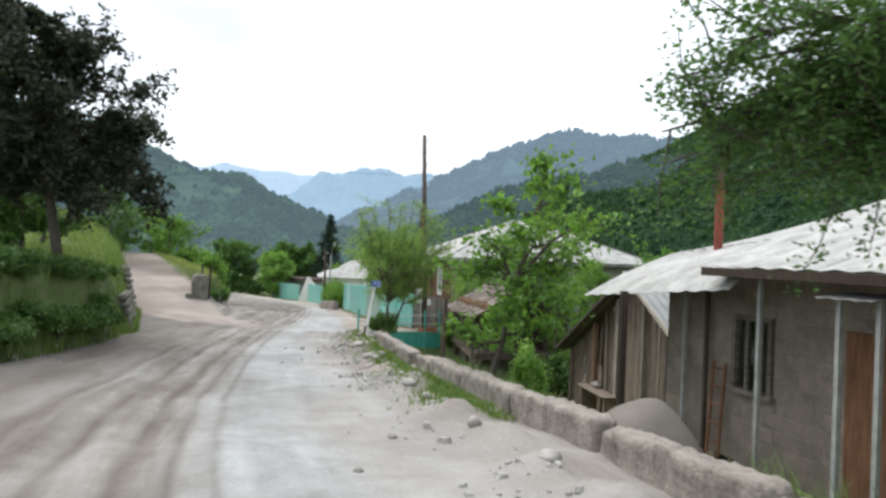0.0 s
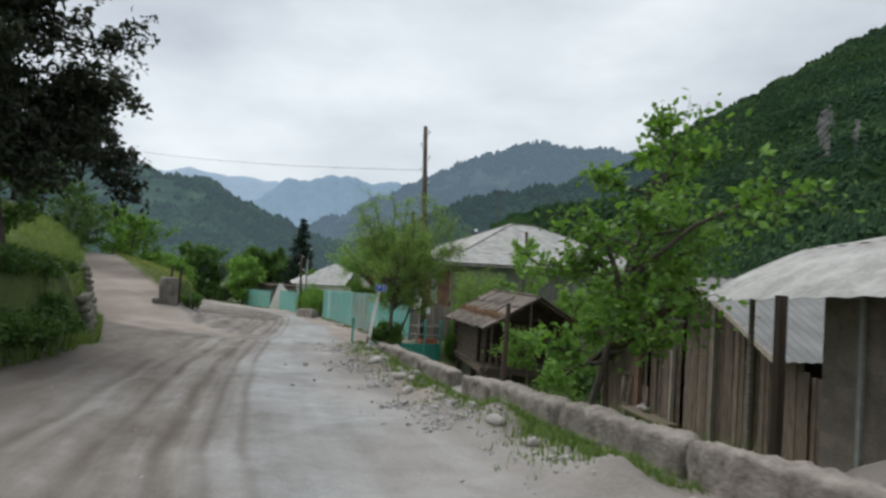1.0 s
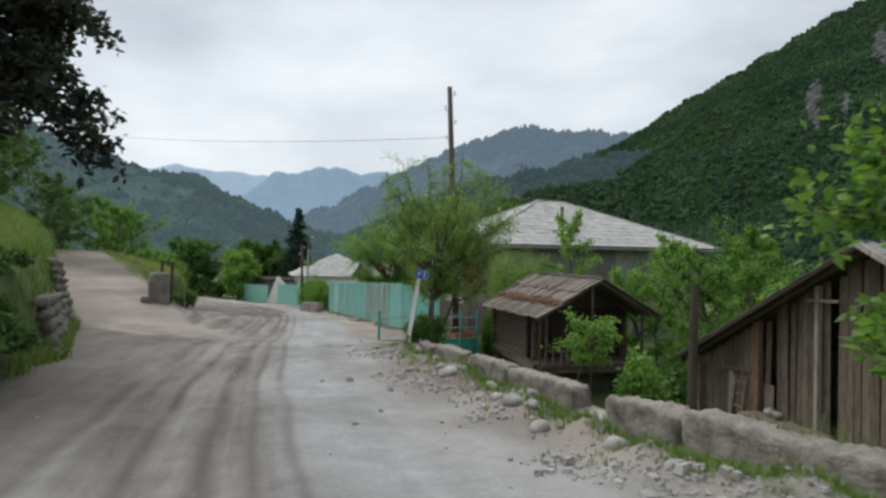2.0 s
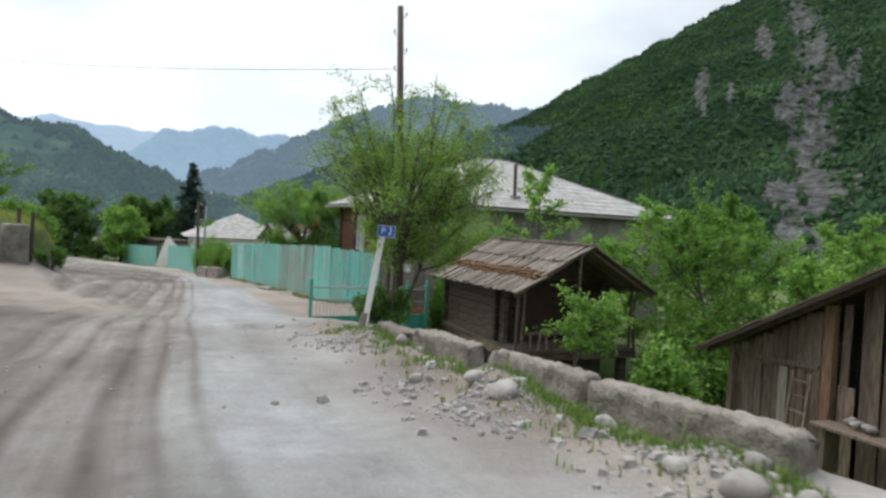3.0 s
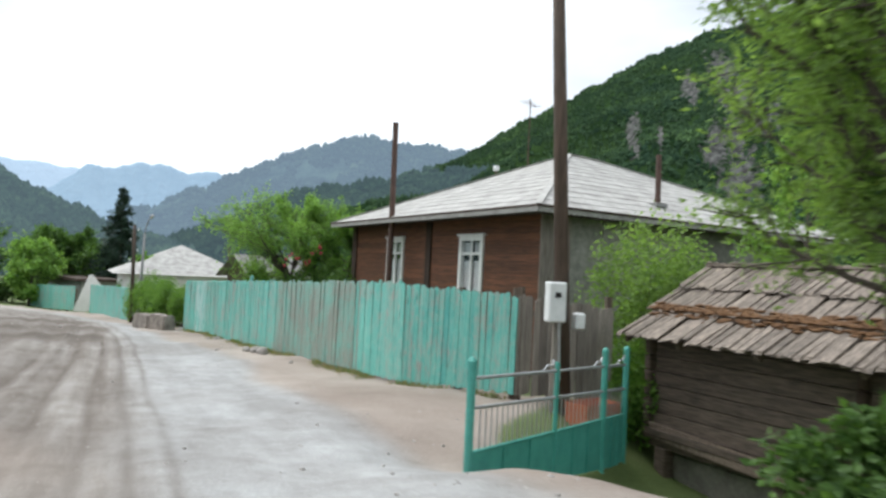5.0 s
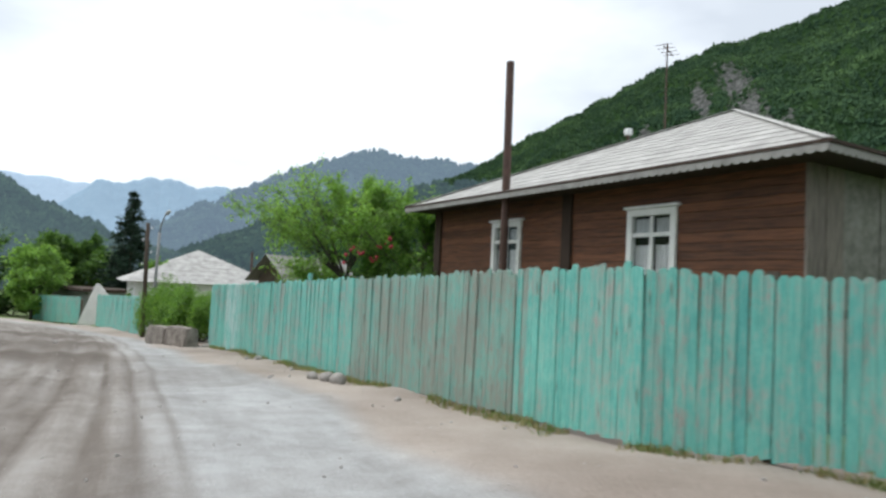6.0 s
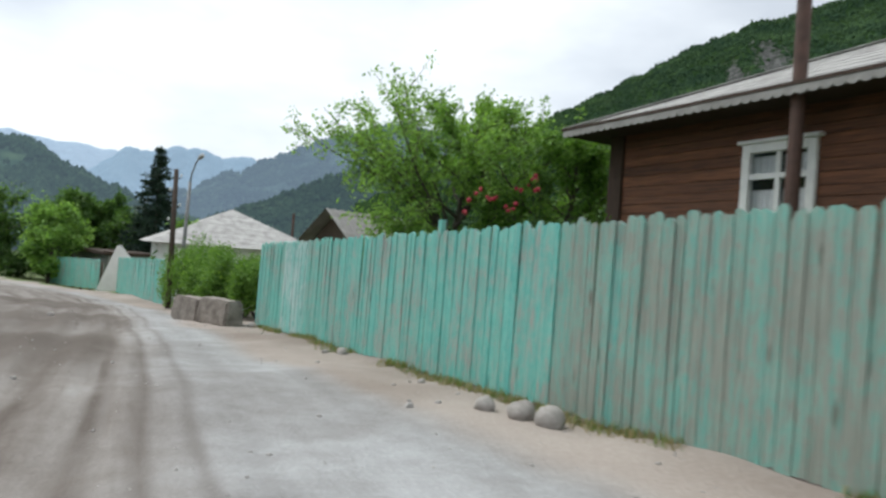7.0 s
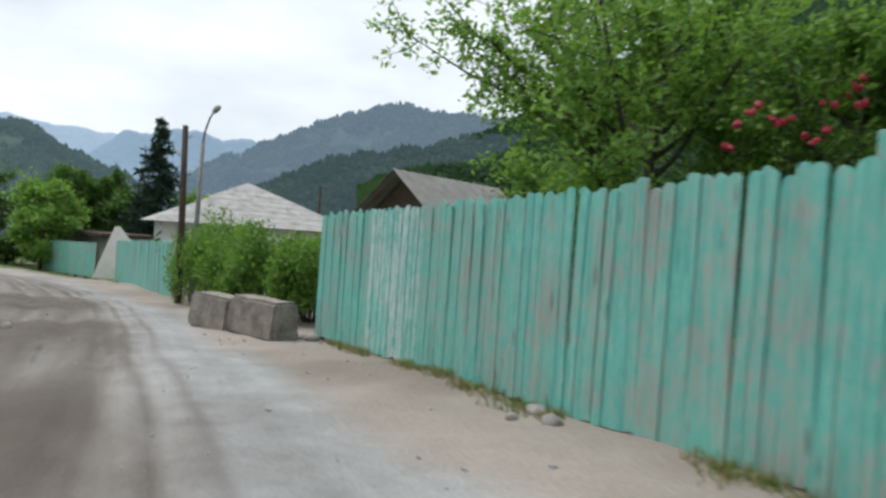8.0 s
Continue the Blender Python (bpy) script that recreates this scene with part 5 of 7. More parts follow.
    for k in range(6):
        z = 0.3 + 0.26 * k
        part("rung", beamm((1.55, -0.42 + 0.16 * z, z), (1.9, -0.42 + 0.16 * z, z), 0.035, 0.035), M_BARN, lad)
    # roof: dark boards on the far slope, grey corrugated sheet on the near one
    roof = new("roof")
    roof.parent = root
    n = 15
    run = ridge_x + 0.42
    for i in range(n):
        xa, xb = ridge_x - run * i / n, ridge_x - run * (i + 1.1) / n
        za, zb = ridge_z - slope * (ridge_x - xa), ridge_z - slope * (ridge_x - xb)
        lift = 0.02 + rng.uniform(0, 0.02)
        y0 = -0.55 + rng.uniform(-0.05, 0.05)
        part("roof_board", beamm(((xa + xb) / 2, y0, (za + zb) / 2 + lift), ((xa + xb) / 2, depth + 0.3, (za + zb) / 2 + lift), run * 1.12 / n / math.cos(math.atan(slope)), 0.035, (-slope, 0, 1)), M_OLD_WOOD, roof)
    end_z = ridge_z - slope * 3.05
    part("roof_sheet", corrugated((ridge_x - 0.05, -0.6, ridge_z + 0.05), (ridge_x - 0.05, depth + 0.3, ridge_z + 0.05), (ridge_x + 3.05, depth + 0.3, end_z + 0.05), (ridge_x + 3.05, -0.6, end_z + 0.05), 26, 0.014, 3), M_ROOF2, roof, "grey corrugated sheet on the barn roof")
    part("verge_board", beamm((ridge_x, -0.63, ridge_z - 0.0), (ridge_x + 3.05, -0.63, end_z - 0.0), 0.03, 0.1), M_PALE_BOARD, roof)
    part("verge_board", beamm((ridge_x, -0.57, ridge_z - 0.05), (-0.42, -0.57, ridge_z - slope * run - 0.05), 0.03, 0.06), M_DARK_TRIM_SHADE, roof)
    for y in (-0.3, 1.5, 3.3, 5.2):
        part("rafter", beamm((ridge_x, y, ridge_z - 0.05), (-0.4, y, ridge_z - slope * run - 0.05), 0.07, 0.08), M_OLD_WOOD, roof)
    return root


M_PALE_BOARD = wood_mat("pale_grey_board", (0.16, 0.14, 0.12), (0.4, 0.36, 0.32))
M_POST = wood_mat("red_brown_post", (0.075, 0.042, 0.028), (0.26, 0.155, 0.105))


# ---- roadside house with the sheet awning ----
def corrugated(p00, p10, p11, p01, waves, amp=0.02, rows=6, bulge=0.0, t=0.008):
    """A corrugated sheet over four corners, ridges running from edge 0 to edge 1."""
    a, b, c, d = (Vector(p) for p in (p00, p10, p11, p01))
    nrm = (b - a).cross(d - a).normalized()
    if nrm.z < 0:
        nrm = -nrm
    n = waves * 4
    bm = bmesh.new()
    grids = []
    for off in (0.0, -t):
        g = []
        for i in range(n + 1):
            f = i / n
            col = []
            for j in range(rows + 1):
                s = j / rows
                p = a.lerp(b, f).lerp(d.lerp(c, f), s) + nrm * (amp * math.sin(f * waves * 2 * math.pi) + off + bulge * math.sin(s * math.pi))
                col.append(bm.verts.new(p))
            g.append(col)
        grids.append(g)
    for g in grids:
        for i in range(n):
            for j in range(rows):
                bm.faces.new((g[i][j], g[i + 1][j], g[i + 1][j + 1], g[i][j + 1]))
    for i in range(n):
        for j in (0, rows):
            bm.faces.new((grids[0][i][j], grids[0][i + 1][j], grids[1][i + 1][j], grids[1][i][j]))
    for j in range(rows):
        for i in (0, n):
            bm.faces.new((grids[0][i][j], grids[0][i][j + 1], grids[1][i][j + 1], grids[1][i][j]))
    bmesh.ops.recalc_face_normals(bm, faces=bm.faces)
    return bm


def roadside_house():
    # local y runs along the road away from the start, local x into the valley
    root = thing("roadside_house", (5.15, 8.33, -1.0), "grey board house below the road with sheet-metal roof and posts", "house", "", "", 15.5)
    E = 2.8
    L = 14.0
    rng = random.Random(21)
    # front wall of rough blocks in courses
    yw1 = 2.2
    wa, wb = -0.3, 0.5
    part("wall", boxm(0.885, -L, 0, 1.05, wa, E - 0.05), M_MORTAR, root)
    part("wall", boxm(0.885, wa, 0, 1.05, wb, 1.06), M_MORTAR, root)
    part("wall", boxm(0.885, wa, 2.12, 1.05, wb, E - 0.05), M_MORTAR, root)
    part("wall", boxm(0.885, wb, 0, 1.05, yw1, E - 0.05), M_MORTAR, root)
    part("wall", boxm(1.06, yw1 - 0.15, 0, 6.5, yw1, E), M_BLOCK, root)
    part("wall", boxm(7.9, -L, 0, 8.05, 0, E - 0.1), M_BLOCK, root)
    part("wall", boxm(1.06, -L, 0, 7.89, -L + 0.15, E - 0.13), M_BLOCK, root)
    blocks = []
    for k in range(6):
        r2 = random.Random(k + 70)
        bm = boxm(-0.016, 0.004, 0.004, 0.02, 0.416, 0.206, 0.006)
        for v in bm.verts:
            v.co += Vector((r2.uniform(-0.004, 0.004), r2.uniform(-0.004, 0.004), r2.uniform(-0.004, 0.004)))
        blocks.append(mesh_of("block", bm, M_BLOCK))
    for row in range(13):
        y = yw1 - 0.42 - (0.21 if row % 2 else 0.0)
        while y > -4.6:
            if not (1.0 < row * 0.21 + 0.1 < 2.15 and wa - 0.38 < y < wb - 0.02):
                ob = part("block", rng.choice(blocks), None, root)
                ob.location = (0.897 + rng.uniform(-0.003, 0.003), y, row * 0.21)
            y -= 0.42
    win = new("window")
    win.parent = root
    # unlit room imitated by a near-black sheet
    part("dark_room_sheet", boxm(1.1, wa, 1.05, 1.14, wb, 2.15), M_DARK, win)
    part("frame", boxm(0.83, wa, 1.06, 0.95, wa + 0.07, 2.12), M_GREYWOOD, win)
    part("frame", boxm(0.83, wb - 0.07, 1.06, 0.95, wb, 2.12), M_GREYWOOD, win)
    part("frame", boxm(0.83, wa + 0.07, 2.05, 0.95, wb - 0.07, 2.12), M_GREYWOOD, win)
    part("sill", boxm(0.79, wa - 0.04, 1.0, 0.95, wb + 0.04, 1.06), M_GREYWOOD, win)
    for q in (1, 2):
        yy = wa + (wb - wa) * q / 3
        part("glazing_bar", boxm(0.87, yy - 0.025, 1.06, 0.93, yy + 0.025, 2.05), M_GREYWOOD, win)
    g = part("pane", boxm(0.9, wa + 0.07, 1.06, 0.906, wb - 0.07, 2.05), M_GLASS, win)
    g.visible_shadow = False
    part("door", boxm(0.82, -2.2, 0.1, 0.848, -1.52, 2.1, 0.01), M_DOOR, root, "reddish-brown plank door")
    # roof sheets
    roof = new("roof")
    roof.parent = root
    rise, run = 1.55, 4.4
    n = 7
    for i in range(n):
        a = -L + (L + 0.05) * i / n
        b = -L + (L + 0.05) * (i + 1) / n + 0.06
        part("roof_sheet", corrugated((-0.05, a, E + 0.003 * (i % 2)), (-0.05, b, E + 0.003 * (i % 2)), (run, b, E + rise), (run, a, E + rise), 5, 0.014, 4), M_ROOF, roof)
    part("roof_sheet", corrugated((2 * run, -L, E), (2 * run, 0, E), (run, 0, E + rise - 0.01), (run, -L, E + rise - 0.01), 12, 0.014, 3), M_ROOF, roof)
    part("gutter_board", boxm(-0.08, -L, E - 0.13, -0.05, 0, E - 0.02), M_DARK_TRIM_SHADE, roof)
    part("hip_sheet", corrugated((1.4, 0.06, E + 0.46), (1.6, 3.35, E + 0.2), (3.8, 2.7, E + 0.6), (run, 0.06, E + rise + 0.01), 8, 0.012, 4), M_ROOF, roof)
    part("purlin", boxm(0.0, -L, E - 0.12, 4.4, 0.0, E - 0.075), M_DARK_TRIM_SHADE, roof)
    # pale curved awning past the corner of the eave
    part("awning_sheet", corrugated((0.02, -0.45, E - 0.3), (0.02, 3.68, E - 0.64), (1.66, 3.3, E + 0.22), (1.46, -0.1, E + 0.5), 10, 0.012, 6, 0.05), M_ROOF, roof, "pale curved sheet awning")
    # posts
    for x, y, h, m in ((0.37, -0.62, E - 0.1, M_PALE_POST), (0.1, -2.14, E - 0.3, M_PALE_POST), (0.1, -2.63, E - 0.3, M_PALE_POST), (0.6, 3.15, E - 0.45, M_GREYWOOD), (0.75, 1.52, E - 0.2, M_PALE_POST), (0.77, 1.0, E - 0.05, M_POLE), (0.37, -4.4, E - 0.12, M_GREYWOOD), (0.37, -6.6, E - 0.12, M_GREYWOOD)):
        part("post", beamm((x, y, -0.3), (x, y, h), 0.055, 0.055, (0, 1, 0)), m, root)
    part("post", beamm((-0.2, 1.8, -0.6), (-0.2, 1.8, E - 0.46), 0.1, 0.1, (0, 1, 0)), M_POLE, root, "thick dark awning post")
    part("bracket_sheet", corrugated((-0.1, -2.7, E - 0.29), (-0.1, -2.0, E - 0.29), (0.35, -2.0, E - 0.22), (0.35, -2.7, E - 0.22), 3, 0.008, 2), M_ROOF2, root)
    part("stove_pipe", tubem([(1.4, 1.65, 2.6), (1.4, 1.65, 4.15)], [0.07, 0.07], 12), M_RED_PIPE, root, "red-brown stove pipe")
    part("pipe_top", tubem([(1.4, 1.65, 4.14), (1.4, 1.65, 4.75)], [0.06, 0.06], 12), M_PIPE, root, "sooty upper length of the stove pipe")
    lad = new("ladder")
    lad.parent = root
    for y in (0.58, 0.84):
        part("side_rail", beamm((0.72, y, 0.0), (0.8, y, 1.38), 0.035, 0.035, (0, 1, 0)), M_DOOR, lad)
    for k in range(5):
        part("rung", beamm((0.73 + 0.014 * k, 0.58, 0.2 + 0.27 * k), (0.73 + 0.014 * k, 0.84, 0.2 + 0.27 * k), 0.026, 0.026), M_DOOR, lad)
    return root


M_GREYWOOD = wood_mat("grey_house_board", (0.085, 0.072, 0.06), (0.21, 0.185, 0.16), (1.2, 1.2, 10))
M_DOOR = wood_mat("red_brown_plank", (0.1, 0.045, 0.022), (0.22, 0.11, 0.06), (8, 8, 1))
M_PALE_POST = rough_mat("pale_painted_post", (0.25, 0.25, 0.24), (0.42, 0.42, 0.4), 5, 0.7, 0.3)


# ---- low parapet of rough masonry ----
def rough_bar(p0, p1, w, z0, z1, h, seed, step=0.05):
    """A weathered bar of rubble and mortar along p0-p1, uneven all over."""
    a, b = Vector(p0), Vector(p1)
    ln = (b - a).length
    d = (b - a).normalized()
    s = Vector((d.y, -d.x))
    n = max(4, int(ln / step))
    prof = [(-0.5, -0.45), (-0.5, 0.1), (-0.5, 0.35), (-0.5, 0.6), (-0.5, 0.86), (-0.45, 0.99), (-0.25, 1.0), (-0.08, 1.01), (0.1, 1.0), (0.28, 1.0), (0.45, 0.99), (0.5, 0.84), (0.5, 0.5), (0.5, 0.0), (0.5, -0.45)]
    bm = bmesh.new()
    rings = []
    for i in range(n + 1):
        f = i / n
        c = a.lerp(b, f)
        zz = z0 + (z1 - z0) * f
        endf = min(1.0, min(f, 1 - f) * ln * 2.0 + 0.84)
        ring = []
        for u, v in prof:
            q = Vector((c.x * 2.2 + u * 3, c.y * 2.2, v * 2 + seed))
            k = noise.noise_vector(q * 0.6) * 0.03 + noise.noise_vector(q * 2.9) * 0.018 + noise.noise_vector(q * 7.0) * 0.03
            p = Vector((c.x + s.x * u * w * endf, c.y + s.y * u * w * endf, zz + v * h * (endf if v > 0 else 1)))
            p += Vector((k.x, k.y, k.z * (1.1 if v > 0 else 0.2)))
            ring.append(bm.verts.new(p))
        rings.append(ring)
    for r, q in zip(rings, rings[1:]):
        for k in range(len(prof) - 1):
            bm.faces.new((r[k], q[k], q[k + 1], r[k + 1]))
    bm.faces.new(rings[0])
    bm.faces.new(rings[-1][::-1])
    bmesh.ops.recalc_face_normals(bm, faces=bm.faces)
    return bm


def parapet():
    runs = ((1.0, 3.3, 0.26), (3.4, 5.6, 0.3), (5.72, 7.86, 0.36), (7.95, 10.12, 0.36), (10.28, 12.4, 0.32), (12.5, 13.7, 0.26), (14.5, 16.6, 0.24), (16.7, 18.5, 0.25), (19.12, 21.15, 0.22), (21.25, 23.3, 0.13))
    for i, (y0, y1, h) in enumerate(runs):
        x0, x1 = float(wall_x(y0)) + 0.18, float(wall_x(y1)) + 0.18
        bm = rough_bar((x0, y0), (x1, y1), 0.3, float(road_z(y0)), float(road_z(y1)), h, i * 7.3)
        me = mesh_of("parapet_wall", bm, M_CONCRETE)
        smooth(tagged(new("parapet_wall", me), "low crumbling masonry parapet along the road edge", "wall", "roadside parapet", "structure"))


# ---- loose stones ----
def rock_mesh(seed, sub=2):
    bm = bmesh.new()
    bmesh.ops.create_icosphere(bm, subdivisions=sub, radius=1.0)
    rng = random.Random(seed)
    cuts = [(Vector((rng.uniform(-1, 1), rng.uniform(-1, 1), rng.uniform(-0.6, 1))).normalized(), rng.uniform(0.55, 0.8)) for _ in range(7)]
    sq = Vector((rng.uniform(0.8, 1.2), rng.uniform(0.7, 1.1), rng.uniform(0.5, 0.75)))
    for v in bm.verts:
        for n, d in cuts:
            over = v.co.dot(n) - d
            if over > 0:
                v.co -= n * over * 0.9
        k = 1 + 0.2 * noise.noise(v.co * 1.1 + Vector((seed * 3.7, 0, 0))) + 0.1 * noise.noise(v.co * 3.1 + Vector((0, seed, 0)))
        v.co = Vector((v.co.x * sq.x, v.co.y * sq.y, v.co.z * sq.z)) * k
    me = mesh_of("rock", bm, M_ROCK)
    me.polygons.foreach_set("use_smooth", [True] * len(me.polygons))
    return me


def rocks():
    meshes = [rock_mesh(i) for i in range(7)]
    spots = [(-0.71, 16.9, 0.2), (-0.66, 16.2, 0.2), (-1.24, 17.4, 0.14), (-0.17, 14.2, 0.13), (-0.05, 13.75, 0.19), (0.12, 13.5, 0.13), (-0.95, 20.9, 0.27), (-0.75, 20.3, 0.22), (-5.14, 45.15, 0.14), (-4.92, 45.12, 0.15), (-4.05, 39.75, 0.28), (-4.3, 40.15, 0.22), (-11.2, 51.0, 0.15), (-0.2, 17.9, 0.13), (-0.1, 15.3, 0.16), (0.2, 14.0, 0.17), (0.1, 12.9, 0.2), (0.55, 11.9, 0.17),
             (1.1, 9.6, 0.16), (1.4, 8.9, 0.14), (2.0, 6.4, 0.15), (1.15, 6.1, 0.1), (2.6, 4.8, 0.13), (2.2, 3.4, 0.14), (1.0, 4.6, 0.07), (-1.1, 19.6, 0.15), (-0.9, 18.6, 0.13),
             (-3.88, 39.45, 0.29), (-5.2, 44.7, 0.13), (-5.45, 44.95, 0.11), (-6.75, 50.75, 0.2), (-6.95, 50.9, 0.15), (-3.35, 37.05, 0.1), (-4.55, 41.8, 0.09),
             (-1.8, 13.2, 0.07), (-2.6, 16.7, 0.06), (-5.6, 8.6, 0.16), (-5.75, 9.7, 0.13), (-5.8, 10.6, 0.17), (-6.3, 12.7, 0.14), (-6.0, 11.6, 0.11), (-7.1, 16.8, 0.13), (-6.7, 14.9, 0.15)]
    rng = random.Random(31)
    for x, y, r in spots:
        r = r * 0.72
        ob = tagged(new("rock", rng.choice(meshes)), "pale grey rounded stone lying by the road", "stone", "loose roadside stones")
        ob.location = (x, y, float(land_z(x, y)) + r * 0.28)
        ob.scale = (r, r, r)
        ob.rotation_euler = (rng.uniform(-.3, .3), rng.uniform(-.3, .3), rng.uniform(0, 6))
    # gravel too small to pick apart
    nrng = np.random.default_rng(8)
    pts = []
    y = nrng.uniform(-2, 23.5, 7000)
    x = wall_x(y) - 1.2 + nrng.normal(size=7000) * 0.33
    heap = wobble(x, y, 1.4, 7.0) + 0.5 * wobble(x, y, 3.1, 2.0) + nrng.normal(size=7000) * 0.3 > 0.25
    pts.append(np.column_stack([x, y])[heap])
    y = nrng.uniform(-2, 23.5, 700)
    pts.append(np.column_stack([wall_x(y) - 0.3 - nrng.random(700) * 1.0, y]))
    y = nrng.uniform(-4, 60, 2400)
    pts.append(np.column_stack([line_x(y) + nrng.uniform(-6.0, 4.2, 2400), y]))
    first = sum(len(q) for q in pts[:-1])
    small = first, first + 2400
    y = nrng.uniform(24, 51, 130)
    fx = np.interp(y, [24, 27.8, 31.6, 33.48, 51], [-1.4, -2.5, -0.6, -1.7, -6.8])
    pts.append(np.column_stack([fx - 0.2 - np.abs(nrng.normal(size=130)) * 0.9, y]))
    P = np.concatenate(pts)
    scale = np.ones(len(P))
    scale[small[0]:small[1]] = 0.42
    scale[small[1]:] = 0.7
    ok = (P[:, 0] > bank_x(P[:, 1]) - 0.3) & (nrng.random(len(P)) < np.interp(P[:, 1], [7, 11], [0.14, 1.0]))
    P, scale = P[ok], scale[ok]
    Z = land_z(P[:, 0], P[:, 1])
    n = len(P)
    stone = np.array([(-1, -1, -0.5), (1, -1, -0.5), (1, 1, -0.5), (-1, 1, -0.5), (-0.7, -0.7, 0.6), (0.7, -0.7, 0.6), (0.7, 0.7, 0.6), (-0.7, 0.7, 0.6)], float) * 0.75
    tri = np.array([(0, 1, 5), (0, 5, 4), (1, 2, 6), (1, 6, 5), (2, 3, 7), (2, 7, 6), (3, 0, 4), (3, 4, 7), (4, 5, 6), (4, 6, 7)])
    r = np.clip(np.exp(nrng.normal(-3.95, 0.55, n)), 0.008, 0.085) * scale
    a = nrng.uniform(0, 6.28, n)
    V = stone[None] * nrng.uniform(0.55, 1.35, (n, 8, 3)) * nrng.uniform(0.7, 1.3, (n, 1, 3)) * r[:, None, None]
    V = np.stack([V[..., 0] * np.cos(a)[:, None] - V[..., 1] * np.sin(a)[:, None], V[..., 0] * np.sin(a)[:, None] + V[..., 1] * np.cos(a)[:, None], V[..., 2]], -1)
    V += np.column_stack([P, Z + r * 0.2])[:, None, :]
    F = (np.arange(n)[:, None, None] * 8 + tri[None]).reshape(-1, 3)
    tagged(new("gravel", np_mesh("gravel", V.reshape(-1, 3), F, M_GRAVEL)), "loose grey gravel and broken stones along the road edge", "gravel", "", "stuff")


def grass_tufts(name, P, hmin, hmax, material, seed, label, blades=7):
    rng = np.random.default_rng(seed)
    n = len(P)
    Z = land_z(P[:, 0], P[:, 1])
    k = n * blades
    base = np.repeat(np.column_stack([P, Z - 0.02]), blades, 0) + np.column_stack([rng.normal(size=(k, 2)) * 0.05, np.zeros(k)])
    h = rng.uniform(hmin, hmax, k)
    a = rng.uniform(0, 6.28, k)
    lean = np.column_stack([np.cos(a), np.sin(a), np.zeros(k)]) * (h * rng.uniform(0.15, 0.7, k))[:, None]
    side = np.column_stack([-np.sin(a), np.cos(a), np.zeros(k)]) * 0.007
    mid = base + lean * 0.35 + np.column_stack([np.zeros((k, 2)), h * 0.6])
    tip = base + lean + np.column_stack([np.zeros((k, 2)), h])
    V = np.stack([base - side, base + side, mid + side * 0.8, mid - side * 0.8, tip], 1).reshape(-1, 3)
    i = np.arange(k)[:, None] * 5
    F = np.concatenate([i + [0, 1, 2], i + [0, 2, 3], i + [3, 2, 4]], 1).reshape(-1, 3)
    tagged(new(name, np_mesh(name, V, F, material)), label, "grass", "", "stuff")


M_MEADOW = leaf_mat("meadow_blade", (0.14, 0.2, 0.05), (0.34, 0.36, 0.13), 0.3)


def grasses():
    r = np.random.default_rng(40)
    y = 7.5 + r.uniform(0, 1, 4200) ** 0.8 * 15
    P = np.column_stack([wall_x(y) + 0.02 - np.abs(r.normal(size=4200)) * 0.42, y])
    P = P[wobble(P[:, 0], P[:, 1], 0.8, 2.0) > -1.0]
    grass_tufts("verge_grass", P, 0.03, 0.12, M_GRASS, 1, "short green grass along the foot of the parapet")
    y = r.uniform(31.7, 51.2, 1500)
    fx = np.interp(y, [31.6, 33.48, 51], [-0.19, -1.61, -6.67])
    P = np.column_stack([fx - 0.03 - np.abs(r.normal(size=1500)) * 0.13, y])
    P = P[wobble(P[:, 0], P[:, 1], 1.3, 5.0) > -0.4]
    grass_tufts("fence_grass", P[::4], 0.03, 0.13, M_GRASS, 2, "thin grass at the foot of the plank fence")
    grass_tufts("fence_dry_grass", P[::2] + r.normal(size=P[::2].shape) * 0.06, 0.03, 0.12, M_DRY, 3, "dry grass at the foot of the plank fence")
    y = r.uniform(3, 44, 5500)
    x = bank_x(y) - r.uniform(0.0, 1, 5500) ** 1.6 * 7 + 0.1
    P = np.column_stack([x, y])
    P = P[field_in(P[:, 0], P[:, 1]) > -0.1]
    grass_tufts("bank_grass", P, 0.12, 0.45, M_GRASS, 4, "rough grass on the bank beside the road")
    P = np.column_stack([-11 - r.uniform(0, 1, 9000) * 12, r.uniform(35, 54, 9000)])
    P = P[(wedge(P[:, 0], P[:, 1]) > 0.55) & (track_frame(P[:, 0], P[:, 1])[0] > 4.4)]
    grass_tufts("slope_grass", P, 0.1, 0.35, M_MEADOW, 5, "pale grass on the strip between the track and the road")
    y = r.uniform(12, 46, 6000)
    P = np.column_stack([bank_x(y) - 1.2 - r.uniform(0, 1, 6000) * 16, y])
    P = P[field_in(P[:, 0], P[:, 1]) > 1.0]
    grass_tufts("meadow_grass", P, 0.15, 0.4, M_MEADOW, 9, "pale yellow-green meadow grass on the raised field")
    y = r.uniform(2, 12, 5000)
    P = np.column_stack([right_edge(y) + r.uniform(0, 1, 5000) * 4.5, y])
    P = P[(P[:, 1] < 4.2) | (P[:, 1] > 7.6)]
    grass_tufts("slope_weeds", P, 0.15, 0.5, M_GRASS, 6, "weeds on the slope below the parapet")


